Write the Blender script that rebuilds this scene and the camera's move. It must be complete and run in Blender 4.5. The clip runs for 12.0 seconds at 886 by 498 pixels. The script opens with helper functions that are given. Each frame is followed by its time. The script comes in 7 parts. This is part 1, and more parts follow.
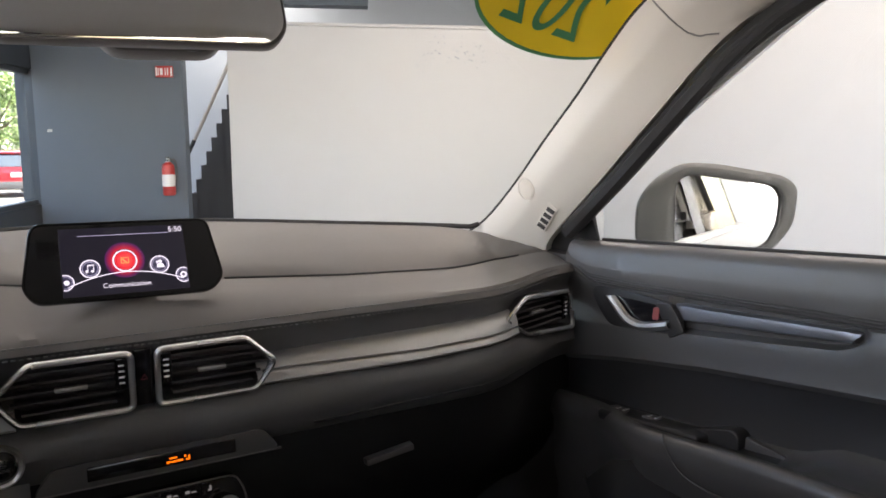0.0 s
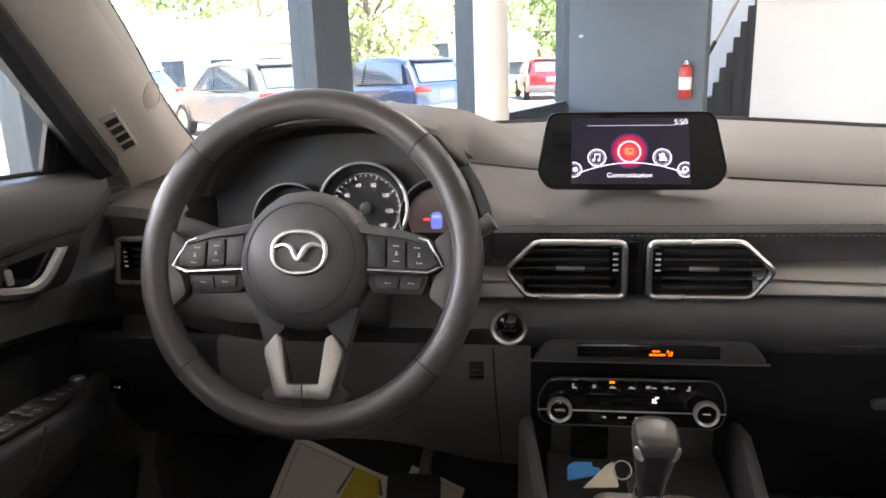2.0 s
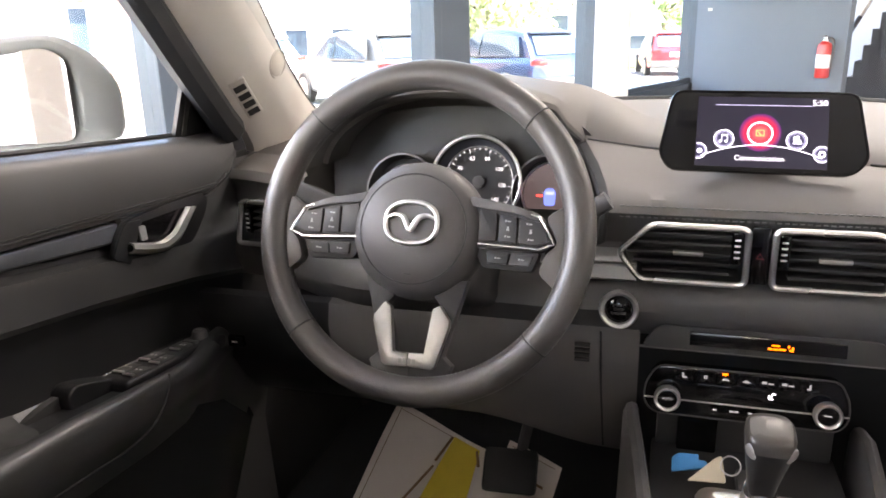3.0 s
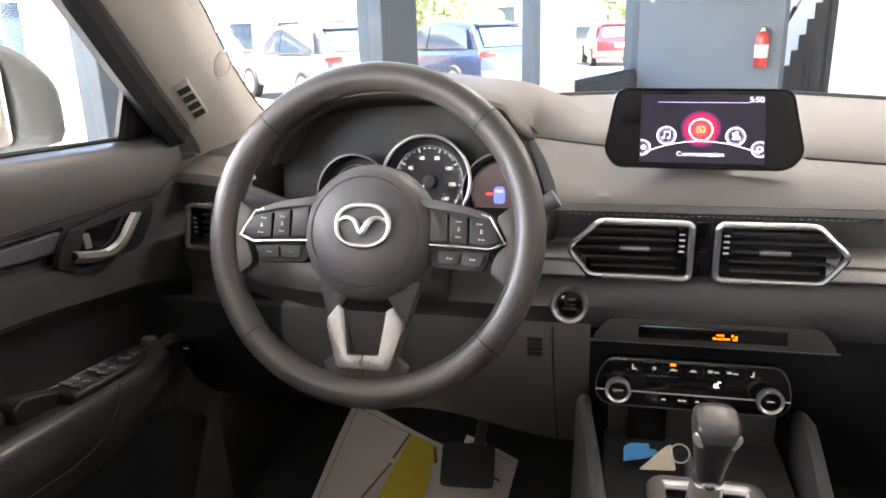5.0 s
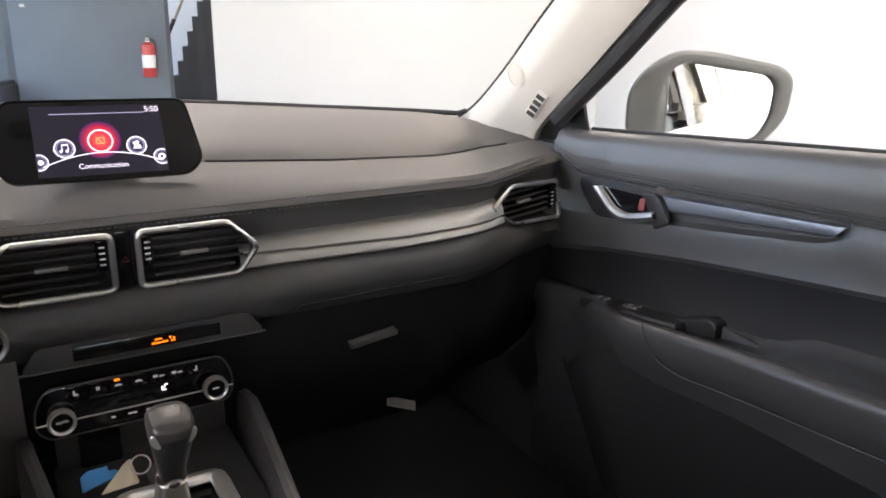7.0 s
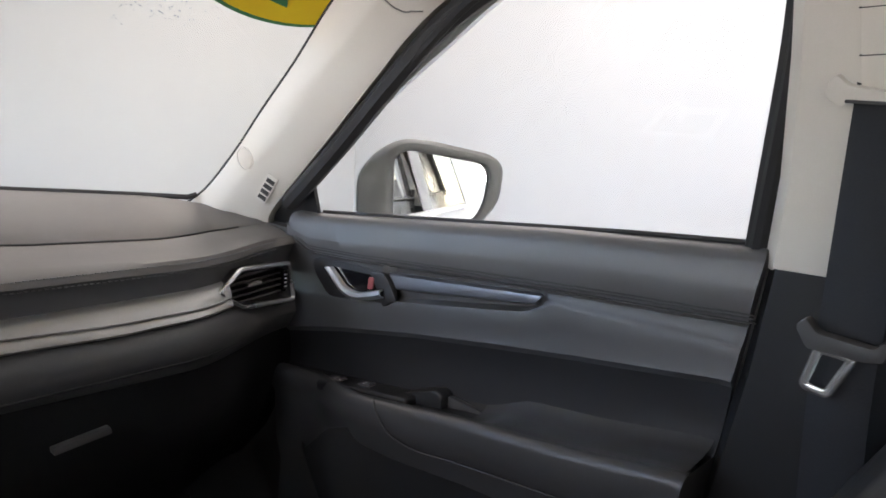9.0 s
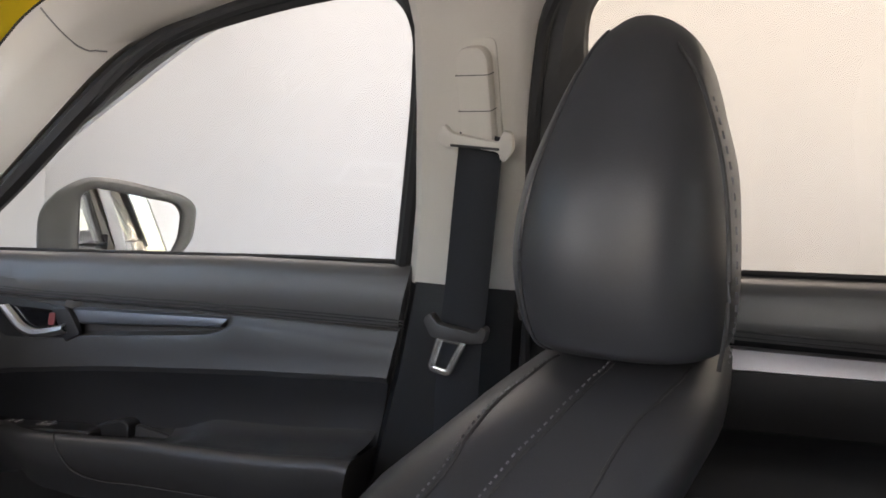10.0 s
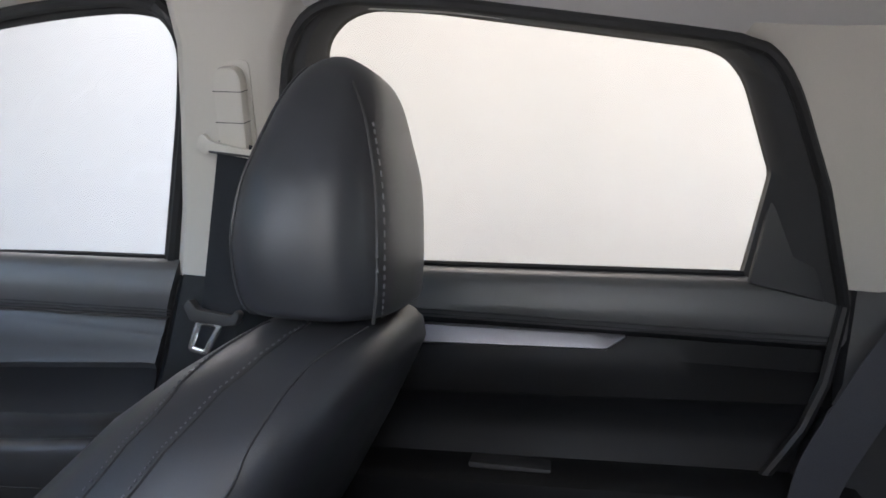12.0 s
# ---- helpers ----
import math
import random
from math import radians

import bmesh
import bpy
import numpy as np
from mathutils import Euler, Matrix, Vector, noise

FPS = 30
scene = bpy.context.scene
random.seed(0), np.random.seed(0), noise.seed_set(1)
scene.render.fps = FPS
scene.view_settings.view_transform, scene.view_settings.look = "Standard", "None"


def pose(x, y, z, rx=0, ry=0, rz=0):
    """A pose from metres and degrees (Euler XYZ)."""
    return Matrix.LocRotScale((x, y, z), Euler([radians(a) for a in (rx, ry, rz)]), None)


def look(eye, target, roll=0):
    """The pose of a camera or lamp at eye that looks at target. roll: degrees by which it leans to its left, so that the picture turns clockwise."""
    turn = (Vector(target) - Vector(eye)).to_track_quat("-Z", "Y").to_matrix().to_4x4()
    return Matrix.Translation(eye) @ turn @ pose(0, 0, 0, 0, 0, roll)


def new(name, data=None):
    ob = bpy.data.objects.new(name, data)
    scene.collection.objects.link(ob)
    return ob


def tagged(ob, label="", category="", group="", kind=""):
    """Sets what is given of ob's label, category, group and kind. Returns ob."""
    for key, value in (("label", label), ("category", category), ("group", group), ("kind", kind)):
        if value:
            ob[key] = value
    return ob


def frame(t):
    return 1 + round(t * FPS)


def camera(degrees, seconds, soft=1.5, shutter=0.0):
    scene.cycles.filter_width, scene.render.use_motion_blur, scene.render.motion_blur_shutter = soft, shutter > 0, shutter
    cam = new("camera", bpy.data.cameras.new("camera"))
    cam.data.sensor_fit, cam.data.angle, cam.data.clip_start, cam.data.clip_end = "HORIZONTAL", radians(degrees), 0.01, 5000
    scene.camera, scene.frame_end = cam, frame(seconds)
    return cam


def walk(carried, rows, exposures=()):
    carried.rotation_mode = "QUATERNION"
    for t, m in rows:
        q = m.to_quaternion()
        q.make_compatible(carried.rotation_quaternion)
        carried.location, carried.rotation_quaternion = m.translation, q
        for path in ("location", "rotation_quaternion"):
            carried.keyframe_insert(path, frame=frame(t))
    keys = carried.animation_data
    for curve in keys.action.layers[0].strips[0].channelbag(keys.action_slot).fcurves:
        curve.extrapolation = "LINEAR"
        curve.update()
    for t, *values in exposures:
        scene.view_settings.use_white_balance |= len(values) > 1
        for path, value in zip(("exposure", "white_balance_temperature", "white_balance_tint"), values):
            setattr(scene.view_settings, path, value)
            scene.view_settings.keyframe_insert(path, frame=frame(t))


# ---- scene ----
LENS = 61.54
PATH = [
    (0.0, pose(-0.1162, -0.2700, 1.2374, 81.43, -0.05, -30.27)),
    (0.5, pose(-0.1078, -0.2544, 1.2220, 78.76, 0.01, -17.91)),
    (1.0, pose(-0.1040, -0.2517, 1.2233, 77.41, 0.69, -7.70)),
    (1.5, pose(-0.1049, -0.2442, 1.2204, 76.15, 1.54, 0.78)),
    (2.0, pose(-0.1040, -0.2391, 1.2192, 74.90, 1.93, 7.50)),
    (2.5, pose(-0.1080, -0.2356, 1.2194, 73.79, 1.73, 12.61)),
    (3.0, pose(-0.1091, -0.2352, 1.2191, 73.13, 1.29, 16.22)),
    (3.2, pose(-0.1099, -0.2359, 1.2196, 72.94, 1.18, 17.32)),
    (4.8, pose(-0.1077, -0.2330, 1.2284, 72.36, 1.77, 15.57)),
    (5.0, pose(-0.1072, -0.2364, 1.2288, 72.46, 1.63, 12.33)),
    (5.5, pose(-0.1059, -0.2416, 1.2296, 72.83, 0.53, 0.21)),
    (6.0, pose(-0.1080, -0.2504, 1.2300, 73.06, -0.30, -12.44)),
    (6.5, pose(-0.1083, -0.2551, 1.2305, 73.04, -0.88, -23.27)),
    (7.0, pose(-0.1075, -0.2627, 1.2314, 72.99, -1.16, -30.97)),
    (7.2, pose(-0.1081, -0.2673, 1.2314, 73.04, -1.14, -32.92)),
    (8.8, pose(-0.0786, -0.2962, 1.2245, 78.15, -2.67, -44.59)),
    (9.0, pose(-0.0701, -0.3031, 1.2216, 80.55, -3.12, -48.75)),
    (9.5, pose(-0.0904, -0.3491, 1.2239, 84.11, -4.02, -61.03)),
    (10.0, pose(-0.1467, -0.4099, 1.1946, 86.59, -4.57, -70.19)),
    (10.5, pose(-0.1987, -0.4572, 1.1985, 87.41, -4.63, -75.89)),
    (11.0, pose(-0.2298, -0.4954, 1.2137, 87.00, -4.72, -79.90)),
    (11.5, pose(-0.2532, -0.5159, 1.2090, 87.38, -5.12, -82.13)),
    (12.0, pose(-0.2628, -0.5304, 1.1913, 88.45, -5.27, -83.75)),
]
# stops, kelvin and tint as the clip's camera sets them on the way
EXPOSURES = [(0.0, 3.15, 7400, 20), (1.5, 3.55, 7400, 20), (2.5, 4.25, 7400, 21), (3.0, 4.6, 7400, 21), (5.5, 4.45, 7400, 20), (6.0, 4.03, 7400, 20),
             (6.5, 3.85, 7350, 20), (7.0, 3.72, 7300, 20), (9.0, 3.25, 7000, 19), (9.5, 2.9, 7500, 20), (10.0, 2.95, 7350, 20), (10.5, 2.9, 6500, 17), (12.0, 3.05, 6450, 17)]
cam = camera(LENS, 12.0, soft=1.7)
walk(cam, PATH, EXPOSURES)

from mathutils.bvhtree import BVHTree

# ---------------- light ----------------
world = bpy.data.worlds.new("sky")
scene.world = world
world.use_nodes = True
wn = world.node_tree.nodes
sky = wn.new("ShaderNodeTexSky")
sky.sky_type = "NISHITA"
sky.sun_disc = False
sky.sun_elevation = radians(60)
sky.sun_rotation = radians(115)
wn["Background"].inputs["Strength"].default_value = 0.15
world.node_tree.links.new(sky.outputs[0], wn["Background"].inputs["Color"])

sun = new("sun", bpy.data.lights.new("sun", "SUN"))
sun.data.energy = 5.0
sun.data.angle = radians(0.6)
sun.data.color = (1.0, 0.95, 0.87)
sun.matrix_world = look((9.6, -4.4, 23.0), (0, 0, 0))

# daylight through the shop windows behind the driver
ROOM_TURN = -22.64
for u0, u1 in ((-6.0, -3.2), (-2.9, -0.9), (-0.55, 0.9)):
    lamp = new("window_daylight", bpy.data.lights.new("window_daylight", "AREA"))
    lamp.data.shape, lamp.data.size, lamp.data.size_y = "RECTANGLE", u1 - u0 - 0.1, 2.7
    lamp.data.energy = 9.0 * (u1 - u0)
    lamp.data.color = (0.93, 0.97, 1.0)
    mid = (u0 + u1) / 2
    lamp.location = (0.923 * -3.25 + 0.385 * mid, -0.385 * -3.25 + 0.923 * mid, 1.53)
    lamp.rotation_euler = (radians(90), 0, radians(ROOM_TURN - 90))


# added fill from behind the car, where no entrance is seen
lamp = new("rear_fill", bpy.data.lights.new("rear_fill", "AREA"))
lamp.data.shape, lamp.data.size, lamp.data.size_y = "RECTANGLE", 5.0, 2.6
lamp.data.energy = 720.0
lamp.data.color = (0.95, 0.975, 1.0)
lamp.location = (0.385 * -5.85, 0.923 * -5.85, 1.35)
lamp.rotation_euler = (radians(90), 0, radians(ROOM_TURN + 180))

# added lamp over the stairs, whose real light source is unseen
lamp = new("stairwell_fill", bpy.data.lights.new("stairwell_fill", "AREA"))
lamp.data.shape, lamp.data.size, lamp.data.size_y = "RECTANGLE", 0.6, 1.2
lamp.data.energy = 10.0
lamp.location = (0.923 * -1.2 + 0.385 * 9.6, -0.385 * -1.2 + 0.923 * 9.6, 3.5)

# added ceiling fill, fittings unseen, over the car's bonnet and along the white wall
for u, v in ((-2.2, 1.7), (0.6, 1.9), (3.4, 1.9), (3.4, -0.6), (6.4, 1.6)):
    lamp = new("ceiling_fill", bpy.data.lights.new("ceiling_fill", "AREA"))
    lamp.data.shape, lamp.data.size, lamp.data.size_y = "RECTANGLE", 0.6, 1.3
    lamp.data.energy = 4.2
    lamp.data.color = (1.0, 0.97, 0.93)
    lamp.location = (0.923 * v + 0.385 * u, -0.385 * v + 0.923 * u, 3.5)
    lamp.rotation_euler = (0, 0, radians(ROOM_TURN))


# ---------------- small helpers ----------------
def smooth(e0, e1, v):
    k = min(1.0, max(0.0, (v - e0) / (e1 - e0)))
    return k * k * (3 - 2 * k)


def lerp(table, v):
    """Piecewise linear look-up in ((v, a), ...)."""
    if v <= table[0][0]:
        return table[0][1]
    for (a, p), (b, q) in zip(table, table[1:]):
        if v <= b:
            return p + (q - p) * (v - a) / (b - a)
    return table[-1][1]


# where the rear half of the cabin (drawn on its own axes) stands in the car
REAR = (Matrix.Translation((-0.2628, -0.5304, 1.1913)) @ Euler((radians(-1.995), radians(-2.934), radians(-3.597))).to_matrix().to_4x4()
        @ Matrix.Scale(1.1, 4) @ Matrix.Translation((0.1307, 0.5487, -1.1771)))
FLIP = Matrix.Diagonal((-1, 1, 1, 1))
SEATED = {"at": Matrix.Identity(4)}


def stand(m=None):
    """All that follows is moved by m; with none it stays as drawn."""
    SEATED["at"] = m if m is not None else Matrix.Identity(4)


def thing(name, at, label, category, group="", kind=""):
    ob = new(name)
    ob.empty_display_size = 0.05
    ob.location = SEATED["at"] @ Vector(at)
    tagged(ob, label, category, group, kind)
    return ob


def mesh_of(name, bm, material, soft=True):
    me = bpy.data.meshes.new(name)
    bm.transform(SEATED["at"])
    bmesh.ops.recalc_face_normals(bm, faces=bm.faces)
    bm.to_mesh(me)
    bm.free()
    for m in (material if isinstance(material, (list, tuple)) else [material]):
        me.materials.append(m)
    if soft:
        me.shade_smooth()
        me.set_sharp_from_angle(angle=radians(38))
    return me


def place_of(ob):
    m = Matrix.Translation(ob.location)
    if ob.parent:
        return place_of(ob.parent) @ ob.matrix_parent_inverse @ m
    return m


def part(name, bm, material, parent, label="", soft=True):
    """Links bm, whose coordinates are the world's, as one mesh under parent."""
    ob = new(name, mesh_of(name, bm, material, soft))
    ob.parent = parent
    ob.matrix_parent_inverse = place_of(parent).inverted()
    if label:
        ob["label"] = label
    return ob


def whole(name, bm, material, label, category, group="", kind="", soft=True):
    return tagged(new(name, mesh_of(name, bm, material, soft)), label, category, group, kind)


def bevel(bm, width, segments=2, angle=30):
    edges = [e for e in bm.edges if len(e.link_faces) == 2 and e.calc_face_angle(0) > radians(angle)]
    if edges:
        bmesh.ops.bevel(bm, geom=edges, offset=width, segments=segments, affect="EDGES", profile=0.6, clamp_overlap=True)
    return bm


def box(lo, hi, edge=0.0, at=None, bm=None, segments=2):
    b = bmesh.new()
    c = [(a + d) / 2 for a, d in zip(lo, hi)]
    s = [abs(d - a) for a, d in zip(lo, hi)]
    bmesh.ops.create_cube(b, size=1, matrix=Matrix.Translation(c) @ Matrix.Diagonal((*s, 1)))
    if edge:
        bevel(b, edge, segments)
    if at is not None:
        b.transform(at)
    return join(bm, b)


def join(bm, b):
    if bm is None:
        return b
    me = bpy.data.meshes.new("tmp")
    b.to_mesh(me)
    b.free()
    bm.from_mesh(me)
    bpy.data.meshes.remove(me)
    return bm


def loft(sections, closed=False, caps=False, bm=None):
    """Skin over sections, each a list of as many points; closed: each section is a ring."""
    b = bmesh.new()
    rows = [[b.verts.new(p) for p in s] for s in sections]
    n = len(rows[0])
    for r0, r1 in zip(rows, rows[1:]):
        for i in range(n if closed else n - 1):
            j = (i + 1) % n
            try:
                b.faces.new((r0[i], r0[j], r1[j], r1[i]))
            except ValueError:
                pass
    if caps and closed:
        b.faces.new(rows[0])
        b.faces.new(list(reversed(rows[-1])))
    return join(bm, b)


def thick(bm, depth):
    """Gives a sheet thickness along its normals."""
    bmesh.ops.recalc_face_normals(bm, faces=bm.faces)
    bmesh.ops.solidify(bm, geom=list(bm.faces), thickness=depth)
    return bm


def rounded(points, radius, steps=5):
    """A polygon (2D or 3D points) with its corners rounded."""
    pts = [Vector(p) for p in points]
    out = []
    n = len(pts)
    radii = radius if isinstance(radius, (list, tuple)) else [radius] * n
    for i, p in enumerate(pts):
        a, c = pts[i - 1], pts[(i + 1) % n]
        u, v = (a - p), (c - p)
        r = min(radii[i], 0.48 * u.length, 0.48 * v.length)
        p0, p1 = p + u.normalized() * r, p + v.normalized() * r
        for k in range(steps + 1):
            s = k / steps
            out.append((1 - s) ** 2 * p0 + 2 * s * (1 - s) * p + s * s * p1)
    return out


def prism(outline, depth, m=None, edge=0.0, bm=None, segments=2):
    """A plate: the 2D outline in its xy plane, depth along +z, then moved by m."""
    b = bmesh.new()
    vs = [b.verts.new((p[0], p[1], 0)) for p in outline]
    f = b.faces.new(vs)
    g = bmesh.ops.extrude_face_region(b, geom=[f])
    bmesh.ops.translate(b, vec=(0, 0, depth), verts=[v for v in g["geom"] if isinstance(v, bmesh.types.BMVert)])
    bmesh.ops.recalc_face_normals(b, faces=b.faces)
    if edge:
        bevel(b, edge, segments, 50)
    if m is not None:
        b.transform(m)
    return join(bm, b)


def tube(path, radius, sides=8, closed=False, bm=None, flat=1.0, up=(0, 0, 1)):
    """A round (or flattened) bar along a path of points; radius: one, or one a point."""
    pts = [Vector(p) for p in path]
    n = len(pts)
    secs = []
    for i, p in enumerate(pts):
        a = pts[i - 1] if (closed or i) else p
        c = pts[(i + 1) % n] if (closed or i < n - 1) else p
        d = (c - a).normalized()
        side = d.cross(Vector(up))
        if side.length < 1e-4:
            side = d.cross(Vector((1, 0, 0)))
        side.normalize()
        over = side.cross(d).normalized()
        r = radius[i] if isinstance(radius, (list, tuple)) else radius
        secs.append([p + side * math.cos(2 * math.pi * k / sides) * r + over * math.sin(2 * math.pi * k / sides) * r * flat
                     for k in range(sides)])
    if closed:
        secs.append(secs[0])
    b = loft(secs, closed=True, caps=not closed)
    if closed:
        bmesh.ops.remove_doubles(b, verts=b.verts, dist=1e-6)
    return join(bm, b)


def lathe(profile, m=None, sides=24, bm=None, hollow=False):
    """Turns (radius, height) round z; hollow: the ends stay open, and a profile that comes back to its start closes."""
    secs = [[(r * math.cos(2 * math.pi * k / sides), r * math.sin(2 * math.pi * k / sides), h) for k in range(sides)]
            for r, h in profile]
    b = loft(secs, closed=True, caps=not hollow)
    bmesh.ops.remove_doubles(b, verts=b.verts, dist=1e-6)
    if m is not None:
        b.transform(m)
    return join(bm, b)


def straight(points, per=4):
    """The line through points, cut finer."""
    pts = [Vector(p) for p in points]
    return [a.lerp(b, k / per) for a, b in zip(pts, pts[1:]) for k in range(per)] + [pts[-1]]


def ring_path(c, r, m=None, n=48, a0=0.0, a1=360.0):
    out = []
    full = abs(a1 - a0) > 359
    for k in range(n if full else n + 1):
        a = radians(a0 + (a1 - a0) * k / n)
        p = Vector((c[0] + r * math.cos(a), c[1] + r * math.sin(a), c[2]))
        out.append(m @ p if m is not None else p)
    return out


def spline(points, per=6):
    """A smooth line through points (Catmull-Rom)."""
    pts = [Vector(p) for p in points]
    out = []
    for i in range(len(pts) - 1):
        p0, p1, p2, p3 = pts[max(i - 1, 0)], pts[i], pts[i + 1], pts[min(i + 2, len(pts) - 1)]
        for k in range(per):
            s = k / per
            out.append(0.5 * ((2 * p1) + (p2 - p0) * s + (2 * p0 - 5 * p1 + 4 * p2 - p3) * s * s
                              + (3 * p1 - p0 - 3 * p2 + p3) * s ** 3))
    out.append(pts[-1])
    return out


def word(name, text, size, m, material, parent, depth=0.0004, align="CENTER"):
    cu = bpy.data.curves.new(name, "FONT")
    cu.body, cu.size, cu.extrude = text, size, depth
    cu.align_x, cu.align_y = align, "CENTER"
    tmp = bpy.data.objects.new(name, cu)
    me = bpy.data.meshes.new_from_object(tmp)
    bpy.data.objects.remove(tmp)
    me.materials.append(material)
    ob = new(name, me)
    if parent:
        ob.parent = parent
        ob.matrix_parent_inverse = place_of(parent).inverted()
    ob.matrix_basis = m
    return ob


# ---------------- materials ----------------
def mat(name, color, rough=0.6, metal=0.0, grain=0.0, grain_size=400.0, bump=0.0, vary=0.0, vary_size=6.0,
        spec=0.5, coat=0.0, emit=None, emit_strength=0.0, rough_vary=0.0):
    """A procedural surface: base colour with broad stains (vary) and fine grain, fine relief and uneven gloss."""
    m = bpy.data.materials.new(name)
    m.use_nodes = True
    nt = m.node_tree
    nodes, link = nt.nodes, nt.links.new
    b = nodes["Principled BSDF"]
    b.inputs["Roughness"].default_value = rough
    b.inputs["Metallic"].default_value = metal
    b.inputs["Specular IOR Level"].default_value = spec
    b.inputs["Coat Weight"].default_value = coat
    b.inputs["Base Color"].default_value = (*color, 1)
    if emit:
        b.inputs["Emission Color"].default_value = (*emit, 1)
        b.inputs["Emission Strength"].default_value = emit_strength
    if grain or vary or bump or rough_vary:
        geo = nodes.new("ShaderNodeNewGeometry")
        fine = nodes.new("ShaderNodeTexNoise")
        fine.inputs["Scale"].default_value = grain_size
        fine.inputs["Detail"].default_value = 3
        link(geo.outputs["Position"], fine.inputs["Vector"])
        broad = nodes.new("ShaderNodeTexNoise")
        broad.inputs["Scale"].default_value = vary_size
        broad.inputs["Detail"].default_value = 4
        link(geo.outputs["Position"], broad.inputs["Vector"])
        if grain or vary:
            a = nodes.new("ShaderNodeMath")
            a.operation = "MULTIPLY_ADD"
            link(fine.outputs["Fac"], a.inputs[0])
            a.inputs[1].default_value = 2 * grain
            a.inputs[2].default_value = 1 - grain - vary
            c = nodes.new("ShaderNodeMath")
            c.operation = "MULTIPLY_ADD"
            link(broad.outputs["Fac"], c.inputs[0])
            c.inputs[1].default_value = 2 * vary
            link(a.outputs[0], c.inputs[2])
            s = nodes.new("ShaderNodeVectorMath")
            s.operation = "SCALE"
            s.inputs[0].default_value = color
            link(c.outputs[0], s.inputs["Scale"])
            link(s.outputs[0], b.inputs["Base Color"])
        if rough_vary:
            r = nodes.new("ShaderNodeMath")
            r.operation = "MULTIPLY_ADD"
            link(broad.outputs["Fac"], r.inputs[0])
            r.inputs[1].default_value = 2 * rough_vary
            r.inputs[2].default_value = rough - rough_vary
            link(r.outputs[0], b.inputs["Roughness"])
        if bump:
            n = nodes.new("ShaderNodeBump")
            n.inputs["Strength"].default_value = 1.0
            n.inputs["Distance"].default_value = bump
            link(fine.outputs["Fac"], n.inputs["Height"])
            link(n.outputs[0], b.inputs["Normal"])
    return m


def glass(name, tint, gloss=0.06):
    """Thin glazing: a clear tinted sheet with a faint mirror on it."""
    m = bpy.data.materials.new(name)
    m.use_nodes = True
    nt = m.node_tree
    nodes, link = nt.nodes, nt.links.new
    nodes.remove(nodes["Principled BSDF"])
    tr = nodes.new("ShaderNodeBsdfTransparent")
    tr.inputs["Color"].default_value = (*tint, 1)
    gl = nodes.new("ShaderNodeBsdfGlossy")
    gl.inputs["Roughness"].default_value = 0.02
    mix = nodes.new("ShaderNodeMixShader")
    fr = nodes.new("ShaderNodeLayerWeight")
    fr.inputs["Blend"].default_value = 0.5
    p = nodes.new("ShaderNodeMath")
    p.operation = "POWER"
    p.inputs[1].default_value = 5.0
    link(fr.outputs["Facing"], p.inputs[0])
    q = nodes.new("ShaderNodeMath")
    q.operation = "MULTIPLY_ADD"
    q.inputs[1].default_value = 0.7
    q.inputs[2].default_value = gloss * 0.6
    link(p.outputs[0], q.inputs[0])
    link(q.outputs[0], mix.inputs[0])
    link(tr.outputs[0], mix.inputs[1])
    link(gl.outputs[0], mix.inputs[2])
    link(mix.outputs[0], nodes["Material Output"].inputs["Surface"])
    return m


PAD = mat("soft_dash_plastic", (0.135, 0.125, 0.117), 0.55, grain=0.10, grain_size=900, bump=0.0002, vary=0.05, rough_vary=0.05)
BLACK = mat("black_plastic", (0.082, 0.080, 0.080), 0.36, grain=0.1, grain_size=900, bump=0.00015, vary=0.06, rough_vary=0.06)
DARK = mat("dark_lower_plastic", (0.038, 0.038, 0.039), 0.6, grain=0.1, grain_size=900, bump=0.00015, vary=0.05)
# black plastic dimmed for the shade on the doors' lower faces
DIMBLACK = mat("dimmed_black_plastic", (0.015, 0.0155, 0.017), 0.40, grain=0.1, grain_size=900, bump=0.00015, vary=0.06, rough_vary=0.06)
# deeper black plastic with the shade low in the cabin put into it
SHADEBLACK = mat("shade_black_plastic", (0.010, 0.0105, 0.0115), 0.5, spec=0.25, grain=0.1, grain_size=900, bump=0.00015, vary=0.06, rough_vary=0.06)
VENTBLACK = mat("black_vent_slat_plastic", (0.03, 0.03, 0.031), 0.42, grain=0.05, vary=0.05)
INSERT = mat("bright_knob_insert", (0.62, 0.61, 0.59), 0.3, metal=0.6, rough_vary=0.05)
GLOSSY = mat("gloss_black_plastic", (0.006, 0.006, 0.007), 0.12, vary=0.03, rough_vary=0.04)
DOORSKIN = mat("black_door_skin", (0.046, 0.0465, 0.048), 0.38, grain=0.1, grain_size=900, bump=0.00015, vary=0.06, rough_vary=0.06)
ARMREST = mat("black_armrest_vinyl", (0.046, 0.046, 0.047), 0.33, grain=0.1, grain_size=800, bump=0.00012, vary=0.06, rough_vary=0.06)
LEATHER = mat("black_leatherette", (0.078, 0.077, 0.078), 0.39, grain=0.08, grain_size=900, bump=0.0001, vary=0.08, vary_size=9, rough_vary=0.08)
SEATSKIN = mat("black_seat_leatherette", (0.036, 0.037, 0.041), 0.40, grain=0.08, grain_size=900, bump=0.0001, vary=0.08, vary_size=9, rough_vary=0.08)
WHEELSKIN = mat("wheel_leather", (0.078, 0.072, 0.070), 0.34, spec=0.65, grain=0.1, grain_size=800, bump=0.00022, vary=0.08, rough_vary=0.08)
